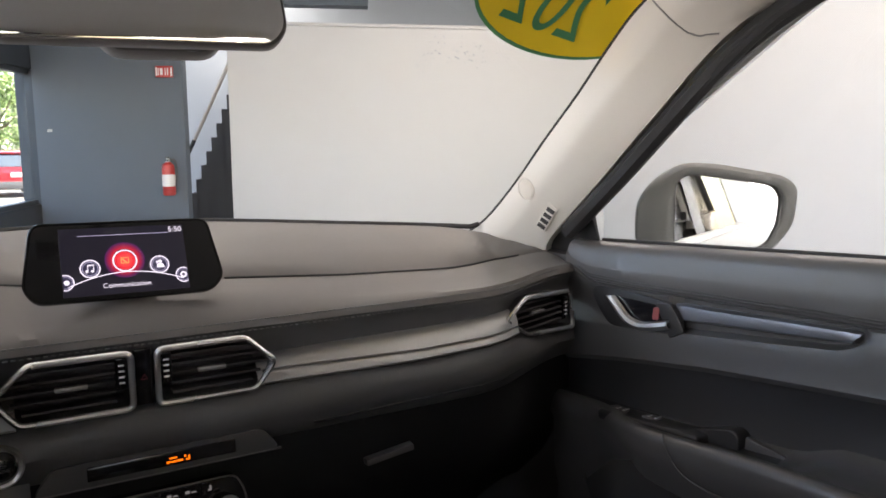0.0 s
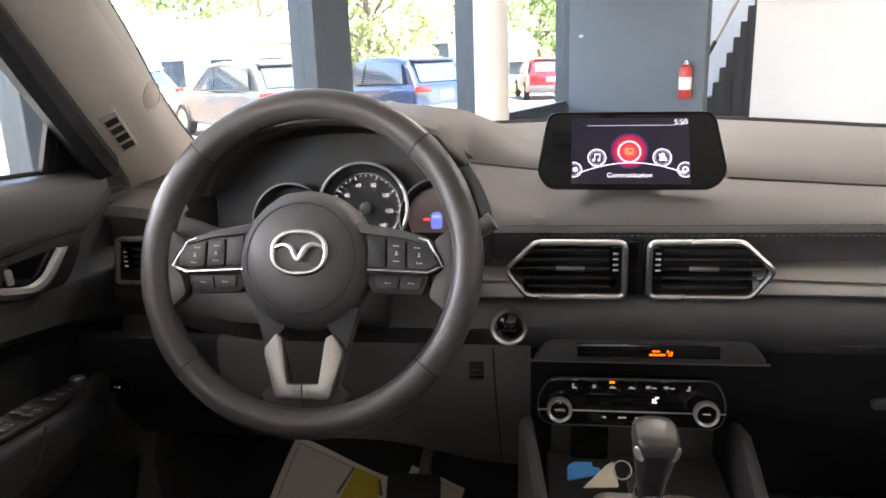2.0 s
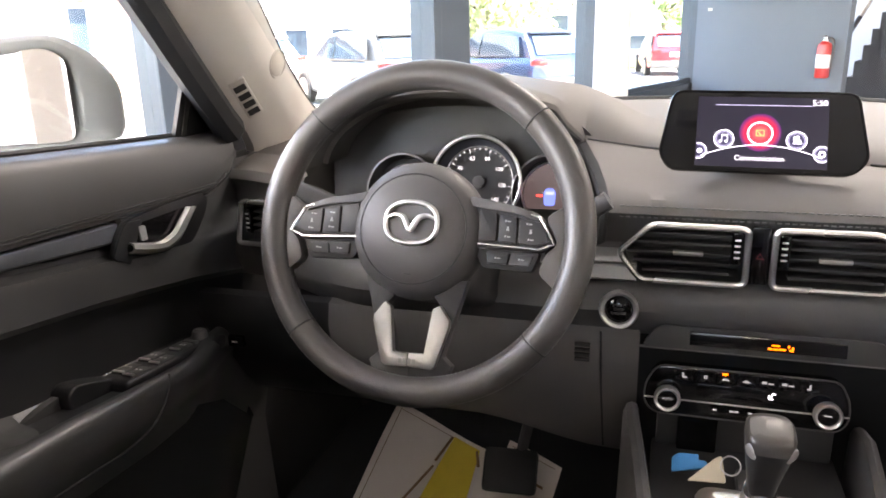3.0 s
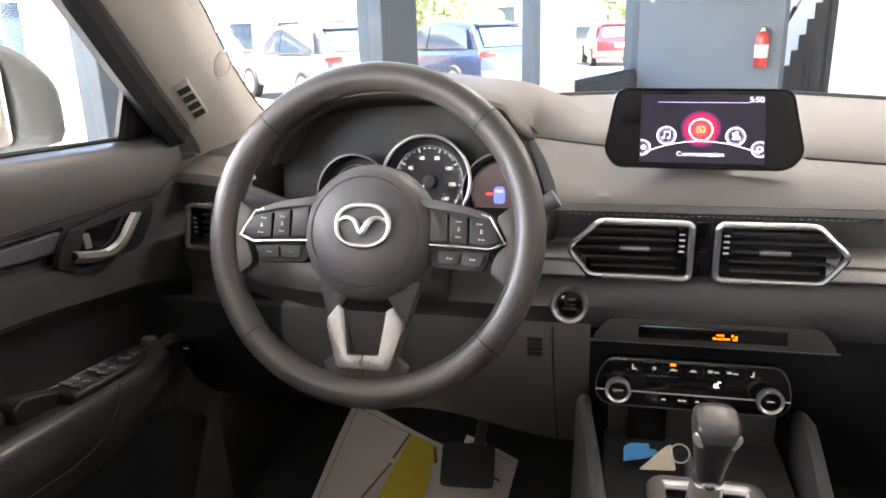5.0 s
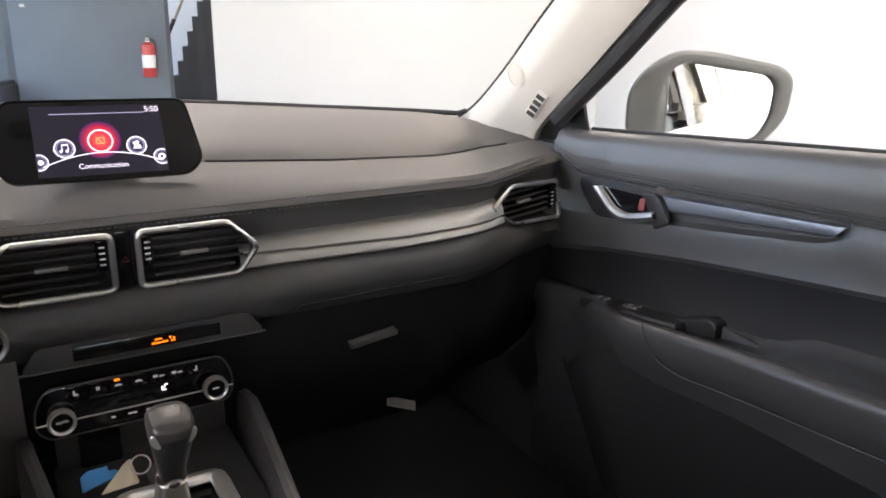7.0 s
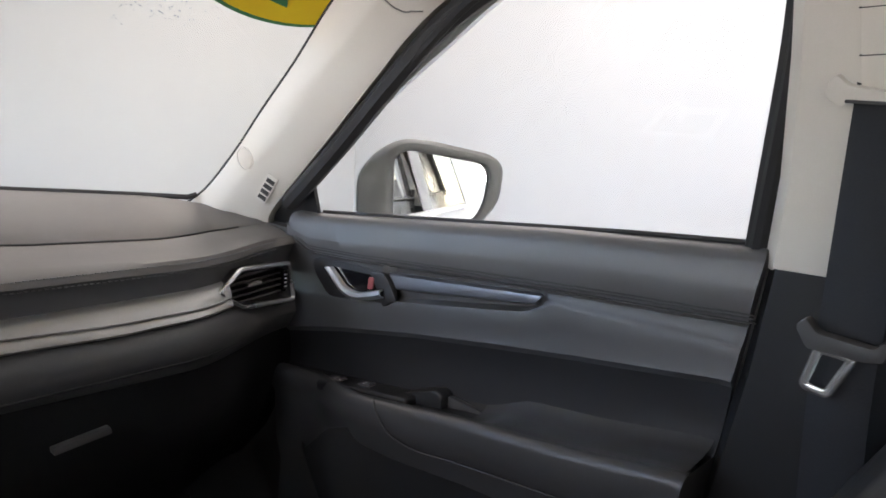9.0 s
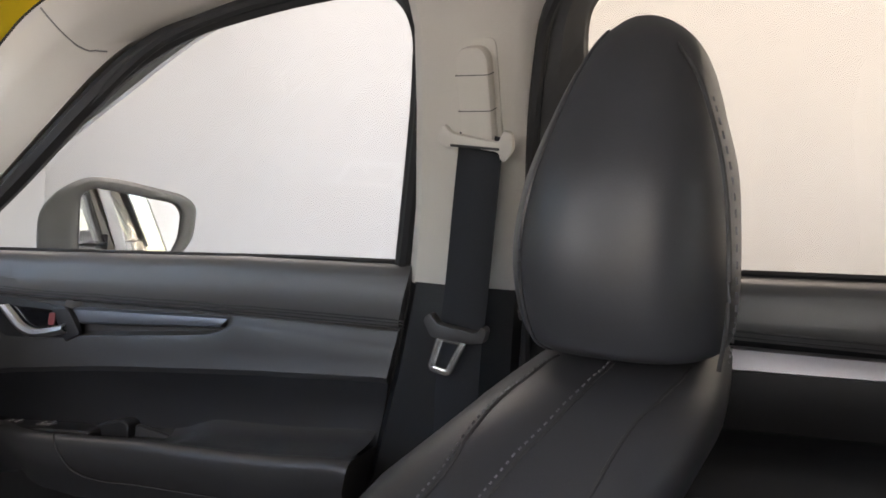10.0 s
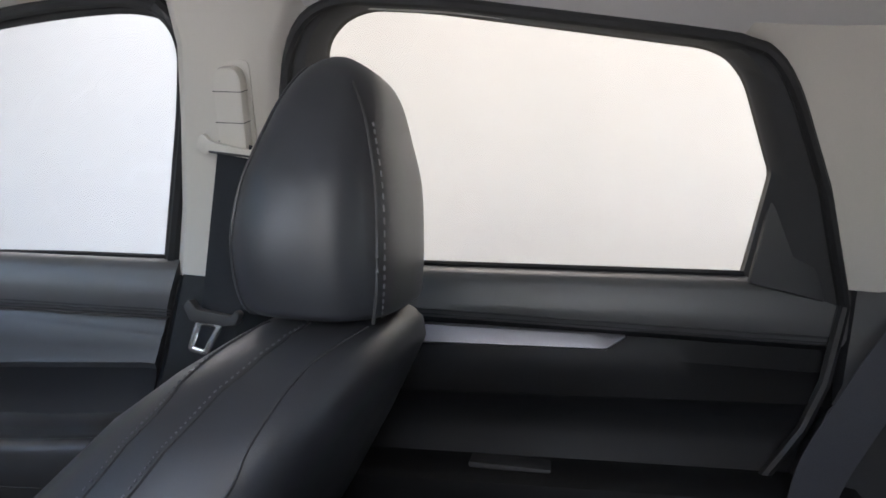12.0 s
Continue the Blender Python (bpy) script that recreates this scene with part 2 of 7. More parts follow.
THREAD = mat("grey_thread", (0.13, 0.13, 0.14), 0.7, grain=0.2)
SILVER = mat("satin_silver_trim", (0.46, 0.45, 0.435), 0.43, metal=0.85, grain=0.04, grain_size=300)
DOORTRIM = mat("brushed_dark_silver_trim", (0.28, 0.30, 0.34), 0.34, metal=0.85, grain=0.06, grain_size=300, rough_vary=0.06)
SATIN = mat("satin_chrome", (0.78, 0.77, 0.75), 0.36, metal=1.0, rough_vary=0.05)
TWEETER = mat("beige_speaker_cloth", (0.56, 0.52, 0.46), 0.9, grain=0.15, grain_size=1800, bump=0.0002)
EMBLEM = mat("polished_emblem_metal", (0.80, 0.79, 0.77), 0.30, metal=1.0, rough_vary=0.05)
LEGSILVER = mat("dull_silver_spoke_trim", (0.30, 0.295, 0.285), 0.36, metal=0.75, grain=0.05, grain_size=300, rough_vary=0.06)
REARTRIM = mat("brushed_silver_rear_trim", (0.36, 0.345, 0.365), 0.38, metal=0.7, grain=0.06, grain_size=300, rough_vary=0.06)
CHROME = mat("chrome", (0.92, 0.915, 0.90), 0.27, metal=1.0, rough_vary=0.04)
GREYTRIM = mat("light_grey_pillar_plastic", (0.60, 0.565, 0.51), 0.55, grain=0.05, grain_size=900, bump=0.0001, vary=0.04)
CLOTH = mat("headliner_cloth", (0.74, 0.72, 0.70), 0.9, grain=0.08, grain_size=1500, bump=0.0003, vary=0.03)
RUBBER = mat("black_rubber_seal", (0.014, 0.014, 0.015), 0.55, grain=0.1, vary=0.08)
CARPET = mat("black_carpet", (0.026, 0.027, 0.030), 0.95, grain=0.3, grain_size=700, bump=0.001, vary=0.1)
WEBBING = mat("seat_belt_webbing", (0.016, 0.018, 0.022), 0.75, spec=0.3, grain=0.2, grain_size=600, bump=0.0003, vary=0.05)
GLASS_F = glass("clear_side_glass", (0.82, 0.845, 0.865))
GLASS_W = glass("windshield_glass", (0.83, 0.86, 0.86))
GLASS_R = glass("tinted_rear_glass", (0.72, 0.675, 0.605))
GLASS_S = glass("shop_window_glass", (0.95, 0.97, 0.96), 0.05)
MIRROR = mat("mirror_glass", (0.72, 0.74, 0.74), 0.02, metal=1.0)
# silver-green body paint, raised in colour for the bright light around it
PAINT = mat("lifted_car_paint", (0.40, 0.41, 0.39), 0.28, metal=0.55, coat=0.6, grain=0.03, grain_size=2500)
WALLWHITE = mat("white_wall_paint", (0.58, 0.575, 0.565), 0.75, grain=0.004, grain_size=25, vary=0.03, vary_size=0.6)
WALLGREY = mat("slate_grey_wall_paint", (0.10, 0.125, 0.15), 0.6, grain=0.03, grain_size=120, bump=0.0006, vary=0.06, vary_size=1.2)
WALLBEIGE = mat("beige_wall_paint", (0.50, 0.47, 0.43), 0.8, grain=0.03, grain_size=120, vary=0.05, vary_size=0.8)
FRAMEBLUE = mat("dark_blue_grey_window_frame", (0.045, 0.06, 0.075), 0.45, metal=0.2, grain=0.04, vary=0.08, vary_size=2)
COLUMN = mat("cream_column_paint", (0.62, 0.59, 0.54), 0.7, grain=0.03, vary=0.05)
STAIR = mat("dark_stair_treads", (0.03, 0.034, 0.04), 0.7, grain=0.1, vary=0.1)
SHOPFLOOR = mat("polished_floor_tile", (0.52, 0.51, 0.49), 0.25, grain=0.06, grain_size=60, vary=0.06, vary_size=1.5, rough_vary=0.06)
SHOPCEIL = mat("white_ceiling_paint", (0.72, 0.71, 0.69), 0.9, grain=0.03, vary=0.03)
RED = mat("red_enamel", (0.50, 0.03, 0.025), 0.3, coat=0.4, vary=0.05)
WHITE = mat("white_label", (0.78, 0.77, 0.75), 0.6, vary=0.03)
YELLOW = mat("yellow_decal", (0.80, 0.56, 0.02), 0.6, vary=0.04)
GREEN = mat("green_decal_ink", (0.05, 0.22, 0.10), 0.6, vary=0.04)


GLOW = 0.16


def glow(name, color, strength):
    return mat(name, (0.01, 0.01, 0.01), 0.3, emit=color, emit_strength=strength * GLOW)


# ---------------- the showroom (turned against the car) ----------------
# room axes: u runs along the shop window, v across the room, to the white wall
U = Vector((0.385, 0.923, 0)).normalized()
V = Vector((0.923, -0.385, 0)).normalized()
ROOM = Matrix(((V.x, U.x, 0, 0), (V.y, U.y, 0, 0), (0, 0, 1, 0), (0, 0, 0, 1)))
V_GLASS, V_WALL, U_END, U_BACK, Z_CEIL = -3.38, 3.1, 8.29, -6.0, 3.6


def room_box(lo, hi, edge=0.0, bm=None):
    return box(lo, hi, edge, ROOM, bm)
Z_FLOOR = -0.10


def room_point(v, u, z):
    return V * v + U * u + Vector((0, 0, z))


WALLPALE = mat("pale_blue_grey_wall_paint", (0.42, 0.46, 0.49), 0.8, grain=0.03, grain_size=120, vary=0.04, vary_size=0.8)


def showroom():
    whole("floor", room_box((V_GLASS - 0.2, U_BACK - 0.2, Z_FLOOR - 0.2), (V_WALL + 0.2, 12.2, Z_FLOOR)), SHOPFLOOR,
          "polished pale grey showroom floor under the car", "floor", kind="structure", soft=False)
    whole("ceiling", room_box((V_GLASS - 0.2, U_BACK - 0.2, Z_CEIL), (V_WALL + 0.2, 12.2, Z_CEIL + 0.2)), SHOPCEIL,
          "plain white showroom ceiling", "ceiling", kind="structure", soft=False)
    whole("wall_right", room_box((V_WALL, U_BACK, Z_FLOOR), (V_WALL + 0.2, U_END, Z_CEIL)), WALLWHITE,
          "smooth white painted wall beside the car", "wall", kind="structure", soft=False)
    whole("wall_back", room_box((V_GLASS, U_BACK - 0.2, 2.75), (V_WALL, U_BACK, Z_CEIL)), WALLWHITE,
          "plain white painted wall behind the car", "wall", kind="structure", soft=False)
    wb = room_box((V_GLASS, U_BACK - 0.2, Z_FLOOR), (-2.6, U_BACK, 2.75))
    room_box((2.6, U_BACK - 0.2, Z_FLOOR), (V_WALL, U_BACK, 2.75), bm=wb)
    whole("wall_back_piers", wb, WALLWHITE, "white painted piers beside the unseen opening behind the car", "wall", kind="structure", soft=False)
    whole("wall_back_post", room_box((0.50, -5.80, Z_FLOOR), (0.80, -5.55, Z_CEIL), 0.004), mat("taupe_post_paint", (0.20, 0.17, 0.145), 0.7, grain=0.03, grain_size=120, vary=0.06, vary_size=0.8),
          "taupe painted post in the opening behind the car", "wall", kind="structure", soft=False)
    # slate grey pier between the shop window and the stairs
    whole("wall_pier", room_box((V_GLASS + 0.12, U_END, Z_FLOOR), (-1.715, U_END + 0.22, Z_CEIL), 0.004), WALLGREY,
          "slate grey painted wall with a fire extinguisher", "wall", kind="structure", soft=False)
    # white stair wall, lower than the ceiling, with a cap
    whole("wall_stair", room_box((-1.23, U_END - 0.02, Z_FLOOR), (V_WALL, U_END + 0.13, 2.44), 0.004), WALLWHITE,
          "long white half-height wall in front of the stairs", "wall", kind="structure", soft=False)
    whole("trim", room_box((-1.245, U_END - 0.045, 2.44), (V_WALL, U_END + 0.15, 2.475), 0.004), WALLWHITE,
          "white painted cap on the stair wall", "trim", kind="structure", soft=False)
    whole("wall_stairwell", room_box((V_GLASS, 10.6, Z_FLOOR), (V_WALL, 10.8, Z_CEIL)), WALLPALE,
          "light grey stairwell wall behind the stairs", "wall", kind="structure", soft=False)
    whole("wall_stairwell_side", room_box((V_WALL, U_END, Z_FLOOR), (V_WALL + 0.2, 10.8, Z_CEIL)), WALLBEIGE,
          "beige painted stairwell side wall", "wall", kind="structure", soft=False)
    whole("soffit", room_box((-1.66, U_END + 0.3, 2.72), (0.32, U_END + 0.55, Z_CEIL), 0.004), WALLGREY,
          "dark grey boxed soffit over the stairs", "soffit", kind="structure", soft=False)

    # shop window: head, sill, piers and panes
    head, sill = 3.40, 0.50
    front = [(U_BACK, -3.2), (-2.9, -0.9), (-0.55, 1.68), (1.82, 3.69), (4.10, 5.95)]
    piers = [(-3.2, -2.9), (-0.9, -0.55), (1.68, 1.82), (3.69, 4.10), (5.95, 6.42), (8.40, 8.72)]
    wall = whole("wall_window", room_box((V_GLASS - 0.1, U_BACK, Z_FLOOR), (V_GLASS + 0.1, U_END + 0.45, 0.12), 0.006), FRAMEBLUE,
                 "dark blue-grey window wall with tall panes", "wall", kind="structure", soft=False)
    part("header", room_box((V_GLASS - 0.1, U_BACK, head), (V_GLASS + 0.1, 6.42, Z_CEIL), 0.006), FRAMEBLUE, wall, soft=False)
    part("header", room_box((V_GLASS - 0.1, 6.42, 1.95), (V_GLASS + 0.1, U_END + 0.45, Z_CEIL), 0.006), FRAMEBLUE, wall, soft=False)
    part("low_panel", room_box((V_GLASS - 0.08, 6.42, 0.12), (V_GLASS + 0.08, 8.40, sill), 0.006), FRAMEBLUE, wall, soft=False)
    for a, b in piers:
        part("mullion", room_box((V_GLASS - 0.1, a, 0.12), (V_GLASS + 0.1, b, head if b < 6.5 else 1.95), 0.01), FRAMEBLUE, wall, soft=False)
        part("mullion_lip", room_box((V_GLASS + 0.1, a - 0.02, 0.12), (V_GLASS + 0.13, a + 0.06, head if b < 6.5 else 1.95), 0.006), FRAMEBLUE, wall, soft=False)
    k = 1
    for a, b in front + [(6.42, 8.40)]:
        lo = 0.12 if b < 6.1 else sill
        hi = head if b < 6.1 else 1.95
        w = whole("window_%d" % k, room_box((V_GLASS - 0.005, a, lo), (V_GLASS + 0.005, b, hi)), GLASS_S,
                  "large clear shop window pane in a dark frame", "window", kind="structure", soft=False)
        w.visible_shadow = False
        for z in (lo, hi - 0.05):
            part("window_rail", room_box((V_GLASS - 0.05, a, z), (V_GLASS + 0.05, b, z + 0.05), 0.006), FRAMEBLUE, w, soft=False)
        k += 1
    # round cream column beside the frame
    c = room_point(V_GLASS + 0.28, 5.93, 0)
    whole("column", lathe([(0.155, Z_FLOOR), (0.155, Z_CEIL)], Matrix.Translation((c.x, c.y, 0)), 32), COLUMN,
          "cream painted round steel column by the window", "column", kind="structure")


def staircase():
    at = room_point(-1.2, 9.4, Z_FLOOR)
    st = thing("staircase", at, "dark staircase rising behind the white half wall", "staircase")
    n, rise, run = 15, 0.172, 0.068
    for i in range(n):
        v = -1.94 + (i - 2) * run
        z = 0.37 + (i - 2) * rise
        part("step", room_box((v, U_END + 0.95, Z_FLOOR), (v + run * 1.6, U_END + 2.0, z), 0.004), STAIR, st, soft=False)
    rail = thing("handrail", room_point(-1.6, U_END + 2.2, 0.8), "pale wooden wall handrail beside the stairs", "handrail")
    a, b = room_point(-1.84, U_END + 1.02, 1.14), room_point(-1.30, U_END + 1.02, 2.25)
    part("rail", tube([a + (b - a) * 0.05, b], 0.022, 10), mat("pale_wood_rail", (0.55, 0.50, 0.42), 0.5, grain=0.1, grain_size=60), rail)
    part("rail_end", tube([a - (b - a) * 0.14, a + (b - a) * 0.05], 0.024, 10), STAIR, rail, "black lower rail end")


def fire_extinguisher():
    c = room_point(-1.895, U_END - 0.08, 0.0)
    m = Matrix.Translation((c.x, c.y, 0))
    e = thing("fire_extinguisher", (c.x, c.y, 0.6), "red fire extinguisher with a white label hung on the grey wall", "extinguisher")
    part("cylinder", lathe([(0.0, 0.60), (0.06, 0.60), (0.068, 0.612), (0.068, 0.90), (0.06, 0.935), (0.035, 0.955), (0.024, 0.965)], m, 24), RED, e)
    part("label", lathe([(0.0685, 0.70), (0.0693, 0.70), (0.0693, 0.83), (0.0685, 0.83)], m, 24), WHITE, e, "white instruction label")
    part("valve", lathe([(0.022, 0.962), (0.022, 0.99), (0.014, 1.0), (0.014, 1.01)], m, 12), CHROME, e)
    hm = m @ ROOM.to_3x3().to_4x4()
    part("lever", box((-0.012, -0.09, 1.005), (0.012, 0.03, 1.018), 0.003, hm), BLACK, e)
    part("carry_handle", box((-0.012, -0.085, 0.978), (0.012, 0.0, 0.99), 0.003, hm), BLACK, e)
    part("hose", tube([hm @ Vector(p) for p in spline([(0.02, 0, 0.99), (0.07, 0, 0.98), (0.088, 0, 0.9), (0.08, -0.01, 0.76), (0.076, -0.01, 0.70)])], 0.009, 8), BLACK, e)
    part("bracket", box((-0.03, 0.05, 0.72), (0.03, 0.085, 0.94), 0.003, hm), BLACK, e)
    s = thing("fire_alarm_strobe", room_point(-1.895, U_END, 1.86), "red fire alarm strobe box on the grey wall", "fire alarm")
    part("housing", room_box((-1.985, U_END - 0.05, 1.87), (-1.805, U_END - 0.002, 1.99), 0.008), RED, s)
    part("lens", room_box((-1.93, U_END - 0.075, 1.895), (-1.905, U_END - 0.05, 1.965), 0.006), WHITE, s, "clear strobe lens")
    for v in (-1.978, -1.825):
        part("marking", room_box((v, U_END - 0.0535, 1.885), (v + 0.014, U_END - 0.0505, 1.975)), WHITE, s)
    for v in (-1.955, -1.885, -1.86):
        part("slot", room_box((v, U_END - 0.0535, 1.89), (v + 0.008, U_END - 0.0505, 1.97)), WHITE, s)
    p = thing("wall_switch", room_point(-3.1, U_END, 1.3), "small pale wall switch plate on the grey wall", "switch")
    part("plate", room_box((-3.14, U_END - 0.008, 1.285), (-3.09, U_END - 0.001, 1.315), 0.002), WALLBEIGE, p)


def ground_z(y):
    return -0.18 - 0.0228 * min(max(y, 0), 60)


ASPHALT = mat("sunlit_asphalt", (0.16, 0.155, 0.15), 0.9, grain=0.25, grain_size=40, bump=0.004, vary=0.12, vary_size=0.25)
LAWN = mat("grass_verge", (0.09, 0.13, 0.03), 0.9, grain=0.4, grain_size=14, bump=0.03, vary=0.3, vary_size=0.3)
LEAF = mat("tree_leaves", (0.10, 0.17, 0.04), 0.55, grain=0.2, grain_size=3, vary=0.4, vary_size=0.5)
PALELEAF = mat("pale_tree_leaves", (0.16, 0.19, 0.07), 0.55, grain=0.2, grain_size=3, vary=0.35, vary_size=0.6)
BARK = mat("tree_bark", (0.11, 0.085, 0.06), 0.9, grain=0.3, grain_size=20, bump=0.01)
SIDING = mat("cream_siding", (0.55, 0.50, 0.42), 0.8, grain=0.04, vary=0.06, vary_size=0.7)
TAN = mat("tan_brickwork", (0.36, 0.24, 0.18), 0.85, grain=0.15, grain_size=12, vary=0.12, vary_size=0.8)
ROOFING = mat("pale_roof", (0.55, 0.54, 0.52), 0.7, vary=0.06)
CARGLASS = mat("dark_car_glass", (0.03, 0.05, 0.07), 0.06, spec=0.8)
TAIL = mat("red_tail_lamp", (0.35, 0.01, 0.01), 0.15, coat=0.5)
TYRE = mat("tyre_rubber", (0.02, 0.02, 0.02), 0.8, vary=0.1)
RIM = mat("alloy_rim", (0.5, 0.5, 0.5), 0.3, metal=1.0)


def outside():
    b = bmesh.new()
    xs = [-400, -120, -60, -35, -22, -14, -8, -3.75, 0, 4, 12, 30, 90, 400]
    ys = [-400, -60, -12, 0, 6, 12, 18, 25, 33, 45, 60, 120, 400]
    grid = [[b.verts.new((x, y, ground_z(y) - (0.0 if x < 12 else 0.0))) for x in xs] for y in ys]
    for r0, r1 in zip(grid, grid[1:]):
        for i in range(len(xs) - 1):
            b.faces.new((r0[i], r0[i + 1], r1[i + 1], r1[i]))
    whole("ground", b, ASPHALT, "sunlit asphalt car park sloping away", "ground", kind="structure", soft=False)
    v = box((-60, 36.5, ground_z(37) + 0.0), (14, 42.5, ground_z(37) + 0.12), 0.03)
    whole("verge", v, LAWN, "strip of grass beyond the car park", "grass", kind="stuff", soft=False)


def suv(at, turn, paint, label):
    """A parked crossover: rear at -y before turning."""
    z0 = ground_z(at[1])
    m = Matrix.Translation((at[0], at[1], z0)) @ Matrix.Rotation(radians(turn), 4, "Z")
    car = thing("parked_car", (at[0], at[1], z0), label, "car", "parked cars")
    # body: sections along its length, rear to nose
    secs = []
    for y, w, zb, zt in ((-2.28, 0.70, 0.45, 0.95), (-2.25, 0.84, 0.38, 1.02), (-2.0, 0.91, 0.32, 1.06), (-1.2, 0.92, 0.28, 1.05), (0, 0.92, 0.27, 1.0),
                         (1.0, 0.92, 0.28, 0.97), (1.7, 0.90, 0.32, 0.90), (2.1, 0.82, 0.36, 0.80), (2.26, 0.66, 0.42, 0.70)):
        ring = rounded([(-w, zb), (w, zb), (w + 0.0, (zb + zt) / 2), (w * 0.93, zt), (-w * 0.93, zt), (-w, (zb + zt) / 2)], 0.12, 3)
        secs.append([m @ Vector((p[0], y, p[1])) for p in ring])
    part("body", loft(secs, True, True), paint, car)
    secs = []
    for y, w, z in ((-2.12, 0.74, 1.02), (-1.72, 0.66, 1.56), (-1.2, 0.66, 1.645), (-0.2, 0.66, 1.655), (0.35, 0.64, 1.60), (1.15, 0.72, 1.0)):
        ring = rounded([(-w - (z - 1.0) * 0.0 - 0.1, 1.0), (w + 0.1, 1.0), (w, z), (-w, z)], 0.07, 3)
        secs.append([m @ Vector((p[0], y, p[1])) for p in ring])
    part("cabin", loft(secs, True, True), paint, car)
    # rear window, side windows
    q = [(-0.60, -2.075, 1.10), (0.60, -2.075, 1.10), (0.55, -1.79, 1.50), (-0.55, -1.79, 1.50)]
    n = Vector((0, -0.82, 0.57)) * 0.015
    b = bmesh.new()
    b.faces.new([b.verts.new(m @ (Vector(p) + n)) for p in q])
    part("rear_window", thick(b, 0.01), CARGLASS, car, soft=False)
    for s in (-1, 1):
        b = bmesh.new()
        for poly in (((0.815, -0.05, 1.06), (0.82, 0.98, 1.04), (0.70, 0.30, 1.52), (0.68, -0.05, 1.56)), ((0.82, -1.75, 1.08), (0.815, -0.13, 1.06), (0.685, -0.13, 1.56), (0.70, -1.55, 1.50))):
            b.faces.new([b.verts.new(m @ Vector((s * (p[0] + 0.012), p[1], p[2]))) for p in poly])
        part("side_window", thick(b, 0.01), CARGLASS, car, soft=False)
        part("tail_lamp", box((-0.19, -0.12, -0.06), (0.19, 0.04, 0.06), 0.03, m @ pose(s * 0.66, -2.22, 0.96, 0, 0, s * 14)), TAIL, car)
        part("reflector", box((s * 0.5 - 0.12, -2.30, 0.50), (s * 0.5 + 0.12, -2.26, 0.55), 0.01, m), TAIL, car)
    part("bumper", box((-0.84, -2.31, 0.34), (0.84, -2.1, 0.62), 0.06, m), BLACK, car)
    part("number_plate", box((-0.17, -2.29, 0.76), (0.17, -2.268, 0.91), 0.004, m), WHITE, car)
    part("spoiler", box((-0.6, -1.86, 1.55), (0.6, -1.62, 1.61), 0.02, m), paint, car)
    for x in (-0.85, 0.85):
        for y in (-1.35, 1.35):
            w = part("wheel", lathe([(0.0, -0.11), (0.33, -0.11), (0.36, -0.08), (0.36, 0.08), (0.33, 0.11), (0.0, 0.11)], m @ pose(x, y, 0.36, 0, 90, 0), 28), TYRE, car)
            part("rim", lathe([(0.0, -0.122), (0.10, -0.125), (0.24, -0.118), (0.25, -0.1), (0.25, 0.1), (0.24, 0.118), (0.1, 0.125), (0.0, 0.122)], m @ pose(x, y, 0.36, 0, 90, 0), 20), RIM, w)


def tree(x, y, height, crown, leaf, label, seed, trunk=0.16, low=0.28):
    rnd = random.Random(seed)
    z0 = ground_z(y)
    t = thing("tree", (x, y, z0), label, "tree", "trees across the car park")
    top = height * 0.8
    b = tube(spline([(x, y, z0 - 0.1), (x + rnd.uniform(-.1, .1), y, z0 + top * 0.4), (x + rnd.uniform(-.3, .3), y + 0.1, z0 + top)], 4),
             [trunk * (1 - 0.085 * i) for i in range(9)], 8)
    ends = []
    for i in range(9):
        a = rnd.uniform(0, 6.28)
        s = rnd.uniform(0.3, 0.75)
        p0 = Vector((x, y, z0 + top * s))
        p1 = p0 + Vector((math.cos(a), math.sin(a), rnd.uniform(0.4, 0.9))) * crown * rnd.uniform(0.5, 0.8)
        tube([p0, p0.lerp(p1, 0.5) + Vector((0, 0, -0.1)), p1], [trunk * 0.45, trunk * 0.3, trunk * 0.12], 6, bm=b)
        ends.append(p1)
    part("trunk", b, BARK, t)
    # crown: leaves gathered in clumps of uneven size
    verts, faces = [], []
    clumps = []
    for i in range(46):
        a, h = rnd.uniform(0, 6.28), rnd.uniform(low, 1.0)
        wide = crown * (0.35 + 0.75 * math.sin(math.pi * min(1, (h - low + 0.12) / (1.12 - low))))
        r = wide * math.sqrt(rnd.uniform(0.1, 1))
        clumps.append((Vector((x + r * math.cos(a), y + r * math.sin(a), z0 + height * h)), crown * rnd.uniform(0.16, 0.34)))
    for c, r in clumps:
        for i in range(90):
            d = Vector((rnd.gauss(0, 1), rnd.gauss(0, 1), rnd.gauss(0, 0.8))).normalized() * r * rnd.uniform(0.5, 1.08)
            p = c + d
            s = rnd.uniform(0.07, 0.15) * (1 + height * 0.04)
            u = Vector((rnd.gauss(0, 1), rnd.gauss(0, 1), rnd.gauss(0, 1))).normalized()
            w = u.orthogonal().normalized()
            k = len(verts)
            verts += [p - u * s, p + w * s * 0.55, p + u * s, p - w * s * 0.55]
            faces.append((k, k + 1, k + 2, k + 3))
    me = bpy.data.meshes.new("crown")
    me.from_pydata([tuple(v) for v in verts], [], faces)
    me.materials.append(leaf)
    ob = new("crown", me)
    ob.parent = t
    ob.matrix_parent_inverse = place_of(t).inverted()


